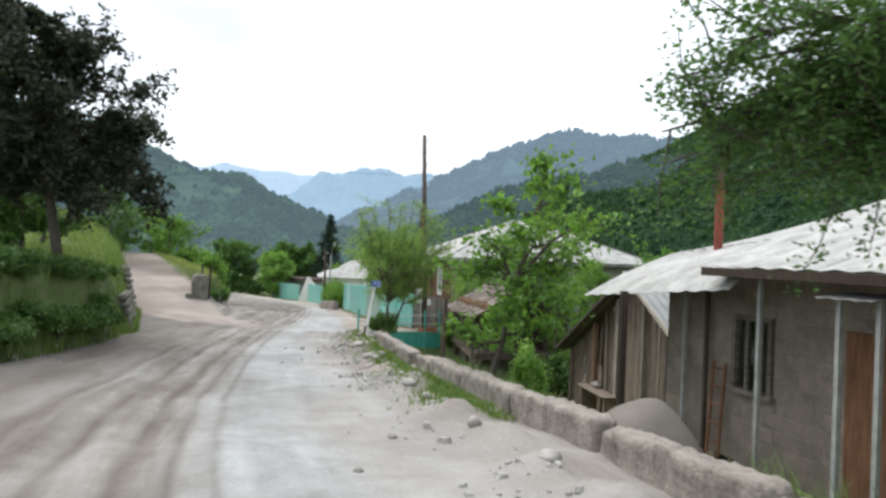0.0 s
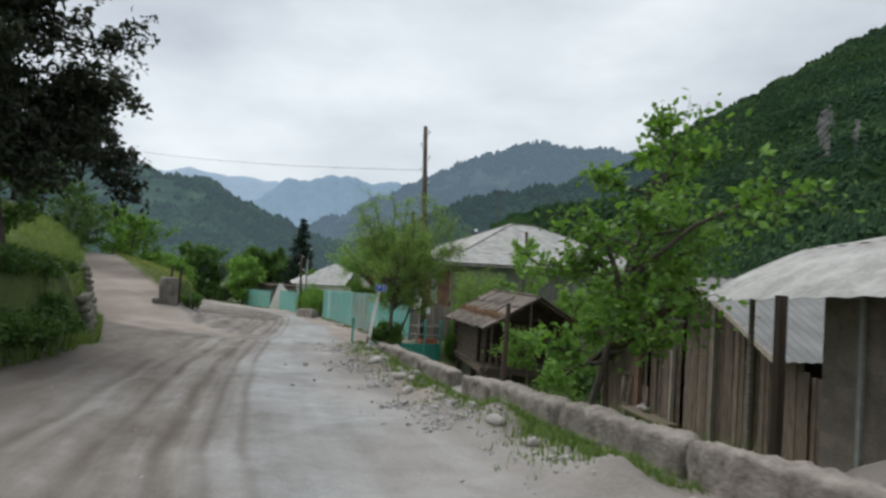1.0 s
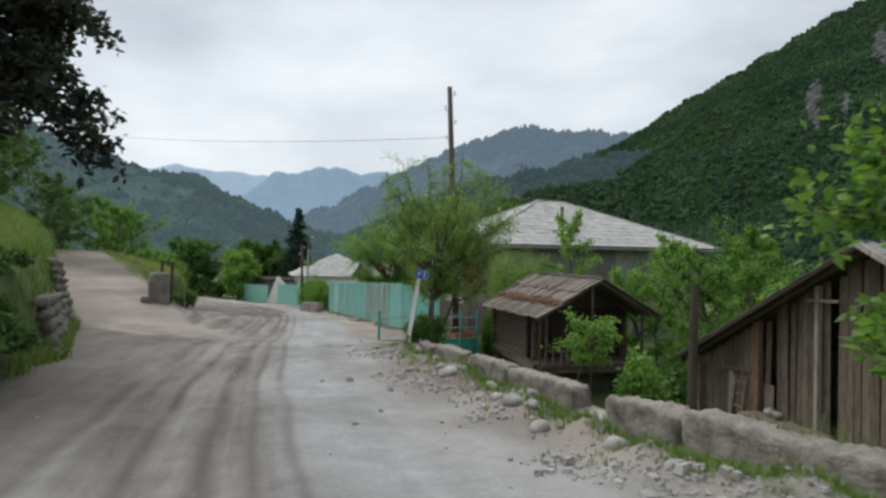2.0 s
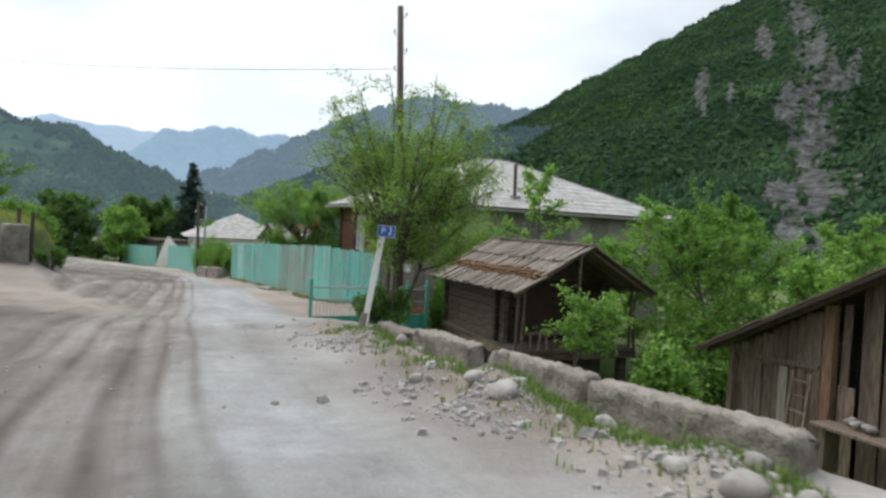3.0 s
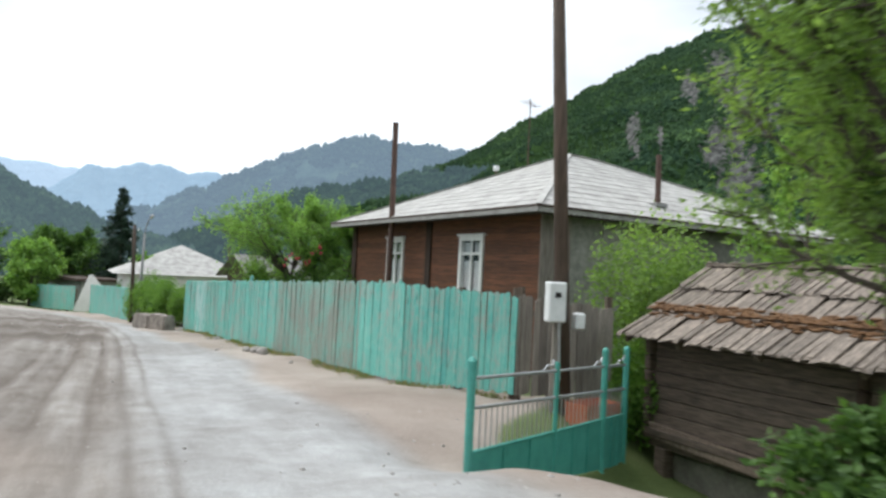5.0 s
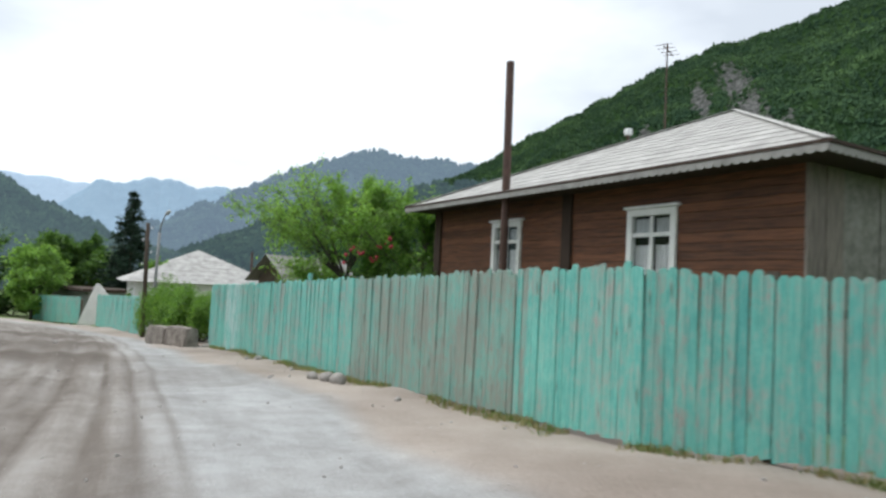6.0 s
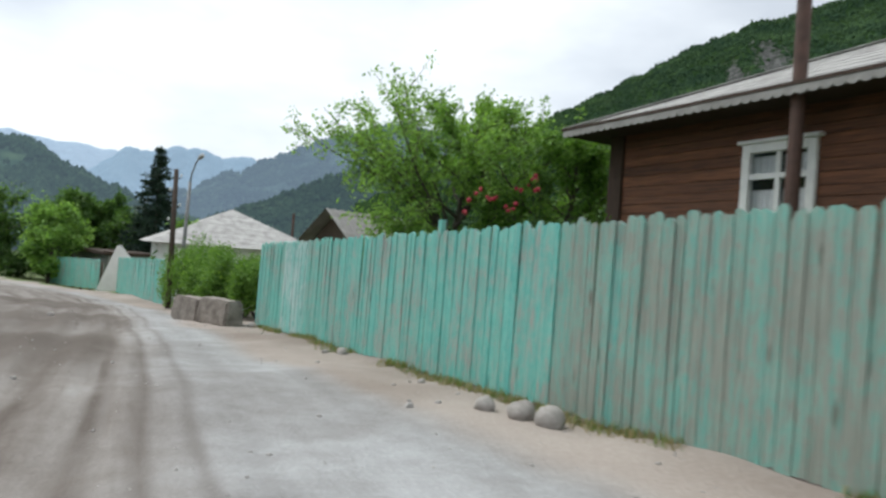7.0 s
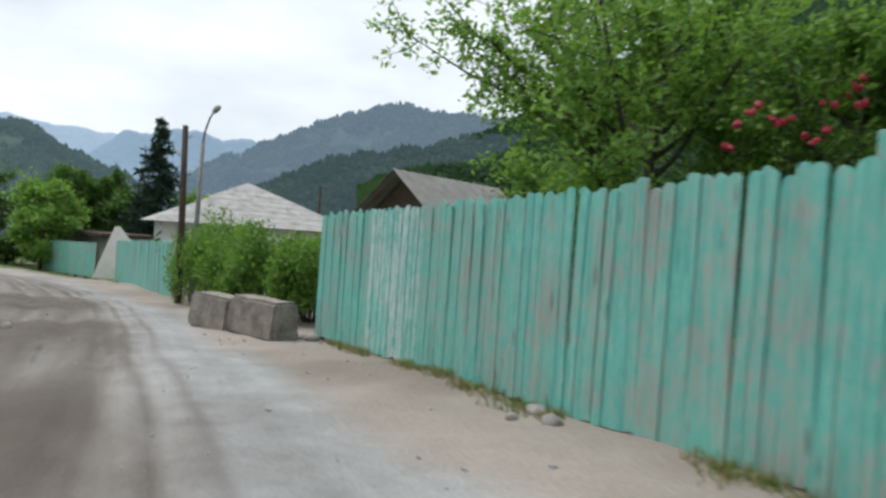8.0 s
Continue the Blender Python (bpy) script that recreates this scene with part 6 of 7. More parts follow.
# ---- poles, sign, gate, wires ----
def utility_pole(where, top, label, r0=0.13, r1=0.09, insul=5, turn=0.0):
    root = thing("utility_pole", where, label, "utility pole", "utility poles", "", turn)
    t = Vector(top) - Vector(where)
    smooth(part("shaft", tubem([(0, 0, -0.5), tuple(t * 0.5), tuple(t)], [r0, (r0 + r1) / 2, r1], 12), M_POLE, root))
    for i in range(insul):
        z = t.z - 0.35 - 0.55 * i
        p = t * (z / t.z)
        sx = -1 if i % 2 else 1
        part("insulator_hook", tubem([(p.x, p.y, z), (p.x + sx * 0.16, p.y, z + 0.02), (p.x + sx * 0.18, p.y, z + 0.12)], [0.012, 0.012, 0.012], 5), M_WIRE, root)
        part("insulator", tubem([(p.x + sx * 0.18, p.y, z + 0.08), (p.x + sx * 0.18, p.y, z + 0.13), (p.x + sx * 0.18, p.y, z + 0.2)], [0.035, 0.04, 0.02], 7), M_METER, root)
    return root


def meter_pole():
    root = utility_pole((0.42, 31.0, -1.55), (0.05, 31.4, 7.52), "tall dark wooden utility pole with white meter boxes")
    m = part("meter_box", boxm(-0.42, -0.22, 1.1, -0.13, -0.02, 1.72, 0.02), M_METER, root, "white metal meter box")
    part("meter_window", boxm(-0.33, -0.226, 1.48, -0.23, -0.221, 1.56), M_DARK, m)
    part("meter_box", boxm(0.1, -0.14, 0.98, 0.26, 0.06, 1.25, 0.03), M_METER, root, "small grey meter box")
    part("conduit", tubem([(-0.2, -0.12, 1.1), (-0.16, -0.14, 0.2)], [0.02, 0.02], 6), M_GALV, root)
    part("stay_board", beamm((-0.24, -0.1, -0.3), (-0.2, -0.06, 1.15), 0.13, 0.03, (0, 1, 0)), M_PLANK_BARE, root)


def road_sign():
    root = thing("road_sign", (-1.36, 22.9, -1.08), "leaning white concrete post with a small blue sign", "road sign")
    d = Vector((0.3, 0.0, 1.72))
    part("post", beamm((0, 0, -0.25), tuple(d), 0.1, 0.085, (0, 1, 0)), M_WHITEWASH, root)
    part("post_foot", beamm((-0.003, 0, -0.02), tuple(d * 0.17), 0.106, 0.091, (0, 1, 0)), M_CONCRETE, root, "bare concrete foot of the post")
    b = part("board", boxm(-0.17, -0.012, -0.11, 0.17, 0.012, 0.11, 0.01), M_SIGN_BLUE, root, "blue enamel sign board")
    b.location = (0.36, -0.06, 1.79)
    b.rotation_euler = (0, radians(3), radians(12))
    rim = bmesh.new()
    for q in ((-0.165, -0.016, 0.096, 0.165, -0.0125, 0.104), (-0.165, -0.016, -0.104, 0.165, -0.0125, -0.096), (-0.165, -0.016, -0.096, -0.157, -0.0125, 0.096), (0.157, -0.016, -0.096, 0.165, -0.0125, 0.096)):
        box(rim, *q)
    part("rim", rim, M_WHITE, b)
    cu = bpy.data.curves.new("lettering", "FONT")
    cu.body = "P 2"
    cu.size, cu.extrude, cu.align_x, cu.align_y = 0.17, 0.002, "CENTER", "CENTER"
    cu.materials.append(M_WHITE)
    t = new("lettering", cu)
    t.parent = b
    t.location = (0, -0.016, 0)
    t.rotation_euler = (radians(90), 0, 0)


def gate():
    a, b, c = Vector((-2.26, 27.8, 0)), Vector((0.49, 29.91, 0)), Vector((1.15, 30.41, 0))
    d = (b - a)
    ln = d.length
    root = thing("metal_gate", (a.x, a.y, -1.62), "open turquoise metal gate with barred top and sheet lower half", "gate", "", "", math.degrees(math.atan2(d.y, d.x)))
    full = (c - a).length

    def rise(x, lo, hi):
        return lo + (hi - lo) * x / ln

    for x in (0, ln, full):
        top = rise(x, 0.95, 0.83)
        p = part("gate_post", tubem([(x, 0, -0.9 if x else -0.3), (x, 0, top)], [0.045, 0.045], 10), M_TURQ_METAL, root)
        part("finial", tubem([(x, 0, top - 0.01), (x, 0, top + 0.03), (x, 0, top + 0.07)], [0.05, 0.05, 0.015], 8), M_TURQ_METAL, p)
    mid = ln * 0.56
    part("meeting_stile", tubem([(mid, 0, rise(mid, -0.42, -0.8)), (mid, 0, rise(mid, 0.9, 0.74))], [0.03, 0.03], 8), M_TURQ_METAL, root)
    for x0, x1 in ((0.08, mid - 0.04), (mid + 0.04, ln - 0.06), (ln + 0.06, full - 0.05)):
        leaf = new("gate_leaf")
        leaf.parent = root
        rails = {k: ((x0, 0, rise(x0, lo, hi)), (x1, 0, rise(x1, lo, hi))) for k, lo, hi in (("top_rail", 0.8, 0.63), ("mid_rail", 0.5, 0.28), ("low_rail", 0.05, -0.12))}
        for k, q in rails.items():
            part(k, tubem(q, [0.02, 0.02], 8), M_TURQ_METAL if k == "low_rail" else M_GALV, leaf)
        bm = bmesh.new()
        vs = [bm.verts.new((x, y, z)) for y in (-0.006, 0.006) for x, z in ((x0, rise(x0, -0.42, -0.82)), (x1, rise(x1, -0.42, -0.82)), (x1, rise(x1, 0.05, -0.12)), (x0, rise(x0, 0.05, -0.12)))]
        for q in ((0, 1, 2, 3), (7, 6, 5, 4), (0, 4, 5, 1), (1, 5, 6, 2), (2, 6, 7, 3), (3, 7, 4, 0)):
            bm.faces.new([vs[k] for k in q])
        part("panel", bm, M_TURQ_METAL, leaf, "turquoise sheet-metal panel")
        n = int((x1 - x0) / 0.11)
        for i in range(1, n):
            x = x0 + (x1 - x0) * i / n
            part("bar", tubem([(x, 0, rise(x, 0.06, -0.11)), (x, 0, rise(x, 0.5, 0.28))], [0.009, 0.009], 5), M_GALV, leaf)
        for i in range(1, 3):
            x = x0 + (x1 - x0) * i / 3
            part("stiffener", beamm((x, -0.014, rise(x, -0.42, -0.82)), (x, -0.014, rise(x, 0.05, -0.12)), 0.02, 0.012, (0, 1, 0)), M_TURQ_METAL, leaf)
        zt = rise(x1, 0.82, 0.65)
        part("scroll", tubem([(x1 - 0.35, 0, zt), (x1 - 0.22, 0, zt + 0.07), (x1 - 0.1, 0, zt + 0.05), (x1 - 0.05, 0, zt + 0.12)], [0.012] * 4, 6), M_GALV, leaf)


def lamp_post():
    root = thing("street_lamp", (-9.75, 61.4, -3.4), "grey concrete street lamp with a curved arm", "street lamp")
    smooth(part("pole", tubem([(0, 0, -0.3), (0.08, -0.05, 4.9)], [0.095, 0.06], 10), M_LAMP, root))
    smooth(part("arm", tubem([(0.08, -0.05, 4.85), (0.12, -0.1, 5.2), (0.28, -0.45, 5.6), (0.42, -0.8, 5.75)], [0.035, 0.03, 0.028, 0.026], 8), M_LAMP, root))
    smooth(part("lamp_head", tubem([(0.38, -0.72, 5.72), (0.45, -0.86, 5.76), (0.55, -1.1, 5.82), (0.6, -1.2, 5.83)], [0.04, 0.085, 0.085, 0.03], 10), M_LAMP_HEAD, root))


def wires():
    def wire(p, q, sag, label):
        a, b = Vector(p), Vector(q)
        pts = [a.lerp(b, i / 16) - Vector((0, 0, sag * 4 * (i / 16) * (1 - i / 16))) for i in range(17)]
        ob = new("wire", mesh_of("wire", tubem([tuple(v) for v in pts], [0.009] * 17, 5), M_WIRE))
        tagged(ob, label, "wire", "overhead wires")
    wire((0.2, 31.2, 5.6), (-22.5, 52.5, 8.9), 0.3, "thin dark overhead power wire")
    wire((39.6, 128.2, 25.1), (90.0, 100.0, 30.1), 0.6, "thin overhead wire spanning the valley")


# ---- far end of the village ----
def far_village():
    root = thing("white_roof_house", (-8.8, 74.3, -4.3), "low house with pale hipped sheet roof among bushes", "house", "", "", 12)
    part("wall", boxm(-3.9, -3.9, 0, 3.9, 3.9, 3.4), M_WHITEWASH, root)
    roof = new("roof")
    roof.parent = root
    cn = [(-4.6, -4.6, 3.35), (4.6, -4.6, 3.35), (4.6, 4.6, 3.35), (-4.6, 4.6, 3.35)]
    pk = (0, 0, 5.5)
    for i in range(4):
        hip_slope(roof, (cn[i], cn[(i + 1) % 4]), (pk, pk), 9, M_ROOF)
    part("flue", tubem([(2.9, -2.6, 4.1), (2.9, -2.6, 5.5)], [0.07, 0.07], 8), M_PIPE, root)

    root = thing("garden_shed", (-4.56, 55.0, -2.6), "small dark wooden shed with a grey gable roof", "shed", "", "", -52)
    bm = bmesh.new()
    vs = [(-0.95, 0, 0), (0.95, 0, 0), (0.95, 0, 2.25), (0, 0, 3.08), (-0.95, 0, 2.25)]
    f = [bm.verts.new(v) for v in vs]
    g = [bm.verts.new((v[0], 3.5, v[2])) for v in vs]
    bm.faces.new(f)
    bm.faces.new(g[::-1])
    for i in range(5):
        bm.faces.new((f[(i + 1) % 5], f[i], g[i], g[(i + 1) % 5]))
    part("body", bm, M_OLD_WOOD, root)
    part("roof_slope", corrugated((-1.25, -0.5, 2.1), (-1.25, 3.8, 2.1), (0, 3.8, 3.16), (0, -0.5, 3.16), 14, 0.012, 2), M_SHED_ROOF, root)
    part("roof_slope", corrugated((1.25, -0.5, 2.1), (1.25, 3.8, 2.1), (0, 3.8, 3.17), (0, -0.5, 3.17), 14, 0.012, 2), M_SHED_ROOF, root)

    fence_run("far_fence", "faded turquoise plank fence at the bend of the road", (-15.5, 79.0), (-10.7, 64.2), -4.3, -3.6, -2.15, -1.6, 51, lambda f: M_PLANK, True, 0.2)
    fence_run("far_fence", "faded turquoise plank fence at the bend of the road", (-23.8, 95), (-17.2, 82.0), -5.2, -4.4, -2.95, -2.45, 52, lambda f: M_PLANK, True, 0.25)
    # low dark-roofed outbuilding behind the far fence
    root = thing("outbuilding", (-20.5, 93.0, -4.8), "low outbuilding with a dark flat roof behind the fence", "shed", "", "", -62)
    part("wall", boxm(-7.0, 0.2, 0, 4.5, 3.5, 2.5), M_GREY_BOARD, root)
    part("roof", boxm(-7.4, -0.3, 2.5, 4.9, 3.9, 2.75), M_DARK_TRIM_SHADE, root)
    # white pointed screen
    root = thing("white_gable_screen", (-16.05, 80.6, -4.35), "white sloping gable panel standing beside the road", "screen", "", "", 8)
    bm = bmesh.new()
    vs = [(-0.95, 0, 0), (1.15, 0, 0), (1.1, 0, 1.95), (0.3, 0, 2.95), (0.05, 0, 2.9)]
    f = [bm.verts.new(v) for v in vs]
    g = [bm.verts.new((v[0], 0.12, v[2])) for v in vs]
    bm.faces.new(f)
    bm.faces.new(g[::-1])
    for i in range(5):
        bm.faces.new((f[(i + 1) % 5], f[i], g[i], g[(i + 1) % 5]))
    bmesh.ops.recalc_face_normals(bm, faces=bm.faces)
    part("panel", bm, M_WHITEWASH, root)


M_SHED_ROOF = rough_mat("grey_shed_roof", (0.18, 0.17, 0.16), (0.32, 0.31, 0.29), 3, 0.8, 0.4)


def concrete_blocks():
    for i, (x, y, tn) in enumerate(((-7.52, 51.1, -57), (-8.28, 52.3, -58))):
        bm = bmesh.new()
        vs = box(bm, -0.68, -0.27, 0, 0.68, 0.27, 0.63)
        for v in vs:
            if v.co.z > 0.3:
                v.co.y *= 0.8
        bmesh.ops.bevel(bm, geom=list(bm.edges), offset=0.05, segments=2, affect="EDGES")
        bmesh.ops.subdivide_edges(bm, edges=list(bm.edges), cuts=2, use_grid_fill=True)
        for v in bm.verts:
            v.co += noise.noise_vector(v.co * 3 + Vector((i * 5, 0, 0))) * 0.02
        ob = tagged(new("concrete_block", mesh_of("concrete_block", bm, M_CONCRETE)), "worn tan concrete block at the road edge", "concrete block", "concrete blocks")
        ob.location = (x, y, float(land_z(x, y)) - 0.03)
        ob.rotation_euler = (0, 0, radians(tn))


# ---- planting ----
def at(x, y, dz=0.0):
    return (x, y, float(land_z(x, y)) + dz)


def planting():
    tree("roadside_tree", at(-7.9, 15.4), "large tree leaning over the road bank, leaves coloured dark as if backlit", 7.6, 2.8, 3, M_LEAF_SHADE, 0.15, 40, 24, 46, 0.13, 0.32, 0.12, lift=-0.03, top=0.3, reach=((-6.3, 17.2, 2.8), (-6.5, 17.0, 4.0), (-6.7, 17.5, 5.0), (-6.2, 16.4, 3.3), (-6.9, 16.6, 4.6), (-6.6, 17.6, 3.4)))
    tree("roadside_tree", at(-0.7, 24.15), "bushy young tree with narrow leaves beside the sign", 4.1, 1.6, 7, M_WILLOW, 0.066, 14, 17, 44, 0.06, 0.5, 0.6, 3, 0.36, 0.07, 0.7, lean=(0.09, 0.0), twig_len=0.34, reach_leaves=60,
         reach=((1.4, 25.0, 2.2), (1.2, 24.6, 2.9), (1.7, 25.2, 2.5), (1.5, 24.8, 1.7), (0.9, 25.3, 3.2), (0.9, 24.0, 1.9), (-2.0, 25.0, 2.5), (-1.7, 24.6, 3.1), (-1.5, 24.8, 3.6), (-0.9, 24.6, 3.95), (-0.4, 24.9, 3.7), (0.1, 24.7, 4.05), (0.6, 24.9, 3.7), (-2.0, 25.0, 3.3)))
    bush("bush", at(-0.85, 24.3), "grey-green shrub at the foot of the sign tree", 0.65, 0.85, 4, M_LEAF_MID, 0.08, 4200, 16)
    tree("slim_tree", at(2.35, 10.8), "slim young tree with fresh green leaves behind the parapet", 4.9, 1.15, 12, M_LEAF, 0.11, 14, 10, 20, 0.055, 0.25, 0.25, 1, 0.6, 0.03, lean=(0.13, -0.03), reach_leaves=16,
         reach=((3.3, 10.0, 3.3), (3.6, 8.3, 2.35), (3.4, 9.9, 1.1), (3.2, 9.6, 2.2), (2.3, 10.7, 2.0), (2.1, 10.9, 1.5), (3.3, 10.4, 1.6), (2.9, 9.9, 1.3), (2.8, 10.6, 0.9)))
    tree("slim_tree", at(4.8, 30.3), "slim young tree with pale leaves behind the granary", 6.6, 1.25, 13, M_LEAF_LIGHT, 0.1, 16, 10, 22, 0.045, 0.4, 0.5, 1, 0.6, 0.06)
    tree("slim_tree", at(7.4, 29.4), "slim young tree with pale leaves behind the granary", 5.9, 1.2, 14, M_LEAF_LIGHT, 0.1, 15, 10, 22, 0.045, 0.4, 0.5, 1, 0.6, 0.06)
    tree("overhanging_tree", at(5.5, 2.6), "leafy tree overhanging the road edge beside the house", 6.0, 1.5, 15, M_LEAF_DARK, 0.042, 26, 20, 46, 0.1, 0.7, 0.3, lift=0.0, top=0.7, scatter=0.05, reach_leaves=100, fork=7.6,
         reach=((2.95, 3.2, 2.6), (3.05, 3.08, 2.75), (3.0, 3.05, 2.9), (3.2, 2.88, 3.05), (3.35, 2.8, 3.1), (3.55, 2.7, 3.15), (3.0, 3.3, 2.42), (3.2, 3.1, 2.55), (3.35, 3.1, 2.3), (3.45, 2.9, 2.75), (3.7, 2.9, 2.6), (3.75, 2.7, 2.88), (3.85, 2.6, 3.05), (3.7, 3.1, 2.35), (3.95, 2.9, 2.3), (4.0, 2.7, 2.5), (3.3, 3.0, 2.65), (3.6, 2.95, 2.45)))
    bush("vine_bush", at(4.4, 22.3), "pale green vine bush in front of the granary", 0.72, 2.35, 5, M_LEAF_LIGHT, 0.12, 6500, 24)
    tree("vine", at(3.0, 24.2), "pale green vine spreading before the granary porch", 3.6, 0.88, 6, M_LEAF_LIGHT, 0.12, 14, 9, 16, 0.035, 0.62, 0.12, category="vine")
    bush("bush", at(6.0, 25.0), "dark green scrub beside the granary", 1.0, 1.7, 216, M_LEAF_DARK, 0.12, 4200, 16)
    st = thing("stake", at(1.56, 12.7), "thin dark wooden stake behind the parapet", "stake")
    part("shaft", tubem([(0, 0, -0.3), (0.01, 0, 0.8), (0.03, 0.01, 0.95 - st.location.z)], [0.05, 0.045, 0.035], 7), M_POLE, st)
    tree("garden_tree", at(-2.8, 48.2), "leafy garden fruit tree behind the plank fence", 5.6, 2.8, 22, M_LEAF_LIGHT, 0.1, 28, 22, 50, 0.11, 0.16, 0.55, reach_leaves=34,
         reach=((-5.9, 48.5, 1.7), (-5.5, 48.2, 1.9), (-5.2, 48.0, 1.5), (-5.6, 48.4, 2.3), (-4.8, 47.8, 2.2), (-4.6, 47.5, 1.6), (-4.2, 47.4, 2.5)))
    tree("garden_tree", at(-0.9, 46.9), "leafy garden fruit tree behind the plank fence", 4.9, 2.2, 23, M_LEAF, 0.1, 26, 20, 46, 0.1, 0.16, 0.55)
    for i, (x, y, r, h, m) in enumerate(((-3.0, 47.1, 1.2, 2.5, M_LEAF_MID), (-4.3, 48.6, 1.1, 2.2, M_LEAF), (-1.3, 44.6, 1.1, 2.5, M_LEAF_MID))):
        bush("bush", at(x, y), "leafy garden shrub below the fruit trees", r, h, 320 + i, m, 0.1, 7500, 24, group="garden shrubs")
    rb = bush("rose_bush", at(-1.9, 46.0), "climbing rose bush with red flowers behind the fence", 1.3, 3.1, 24, M_LEAF_MID, 0.1, 8000, 26)
    rng = random.Random(3)
    bloom = bmesh.new()
    for v in bmesh.ops.create_icosphere(bloom, subdivisions=2, radius=0.06)["verts"]:
        v.co *= 1 + 0.6 * noise.noise(v.co * 40)
    bloom = mesh_of("flower", bloom, M_ROSE)
    for x, y, z, n in ((-2.92, 45.54, 0.57, 3), (-2.6, 45.46, 0.48, 4), (-2.37, 45.4, 0.33, 5), (-3.08, 45.58, 0.16, 2), (-1.89, 45.29, 0.88, 3), (-1.92, 45.29, 0.71, 4), (-2.2, 45.36, 0.62, 2), (-3.03, 45.57, 0.37, 1)):
        for k in range(n):
            ob = part("flower", bloom, None, rb)
            ob.location = Vector((x + rng.gauss(0, 0.06), y + rng.gauss(0, 0.06), z + rng.gauss(0, 0.04))) - rb.location
            ob.rotation_euler = (rng.uniform(0, 3), rng.uniform(0, 3), 0)
            k = rng.uniform(0.45, 0.8)
            ob.scale = (k, k * rng.uniform(0.8, 1.1), k * 0.75)
    # house front garden, seen between pole and granary
    for i, (x, y, r, h) in enumerate(((2.7, 32.3, 1.2, 3.7), (4.3, 32.7, 1.2, 3.4), (6.1, 33.0, 1.2, 2.9), (1.95, 31.2, 0.55, 1.8))):
        bush("bush", at(x, y), "green shrubs in front of the grey house wall", r, h, 60 + i, M_LEAF if i % 2 else M_WILLOW, 0.09, 9000, 24, group="house shrubs")
    # thickets on the valley side
    for i, (x, y, h, s) in enumerate(((8.5, 27.0, 5.2, 2.2), (10.5, 30.0, 5.0, 2.4), (9.5, 24.0, 4.2, 2.0), (13.0, 27.0, 5.0, 2.5), (12.5, 33.0, 5.4, 2.4), (16.0, 31.0, 5.5, 2.6), (15, 24, 4.6, 2.4), (19, 28, 5, 2.6), (7.2, 30.6, 3.8, 1.8))):
        tree("valley_tree", at(x, y), "green leafy tree on the slope below the road", h, s, 80 + i, (M_LEAF, M_LEAF, M_LEAF_LIGHT)[i % 3], 0.125, 18, 12, 42, 0.09, 0.1, 0.6, group="valley trees")
    for i, (x, y, r, h) in enumerate(((6.7, 25.3, 1.2, 1.8), (7.4, 26.4, 1.5, 2.4), (9.0, 21.5, 1.4, 2.2))):
        bush("bush", at(x, y), "dense green thicket on the slope below the road", r, h, 100 + i, M_LEAF, 0.11, 7500, 22, group="valley thicket")
    # bend of the road
    spruce("spruce", (-16.6, 97.8, -5.2), "dark pointed spruce behind the houses", 12.6, 3.9, 31)
    for i, (x, y, h, s, m) in enumerate(((-11.3, 72.3, 4.6, 1.3, 0), (-20.2, 99.2, 9.3, 2.6, 1), (-22.8, 100.0, 9.2, 2.8, 1), (-23.4, 93.3, 6.6, 2.9, 2), (-24.5, 104, 8.5, 4.0, 1), (-30, 100, 9.0, 4.2, 1), (-33.5, 92, 6.0, 3.2, 0), (-39, 96, 8.5, 4.2, 1), (-30, 86, 4.5, 2.6, 0), (-20, 106, 8.5, 3.6, 1), (-45, 88, 8, 4, 1), (-31.0, 98.0, 8.0, 3.4, 1))):
        tree("village_tree", at(x, y), ("dark green" if m == 1 else "bright green") + " broadleaf tree at the bend of the road", h, s, 120 + i, (M_LEAF, M_LEAF_MID, M_LEAF_LIGHT)[m], 0.38, 20, 11, 28, 0.14, 0.1, 0.5, scatter=0.2, group="village trees")
    for i, (x, y, r, h) in enumerate(((-9.0, 60.0, 1.3, 2.8), (-8.1, 58.0, 1.4, 2.5), (-7.3, 55.8, 1.3, 2.3), (-6.6, 53.6, 0.9, 2.0), (-9.6, 61.8, 0.9, 2.8))):
        bush("hedge_bush", at(x, y), "overgrown green hedge bush beside the road", r, h, 140 + i, M_LEAF, 0.1, 9500, 26, group="roadside hedge")
    for i, (x, y, r, h) in enumerate(((-31, 92, 2.4, 3.2), (-28, 96, 2.4, 3.0), (-35, 90, 2.6, 3.4), (-26.5, 99, 2.0, 3.0))):
        bush("hedge_bush", at(x, y), "dark dense undergrowth below the village trees", r, h, 230 + i, M_LEAF_DARK, 0.3, 2600, 16, group="village undergrowth")
    # hill side
    for i, (x, y, h, s, m) in enumerate(((-21.1, 52.6, 5.2, 2.2, 0), (-24, 44, 4.5, 2.2, 1), (-26, 55, 5, 2.6, 1), (-14.0, 24.5, 4.2, 2.0, 1), (-11.5, 19.5, 3.6, 1.5, 1), (-24.5, 50.0, 5.2, 2.6, 1),(-24.3, 56.5, 4.6, 2.2, 0))):
        tree("hillside_tree", at(x, y), "green tree on the slope above the side track", h, s, 160 + i, M_LEAF if m == 0 else M_LEAF_DARK, 0.22, 16, 10, 22, 0.08, 0.12, 0.5, scatter=0.1, group="hillside trees")
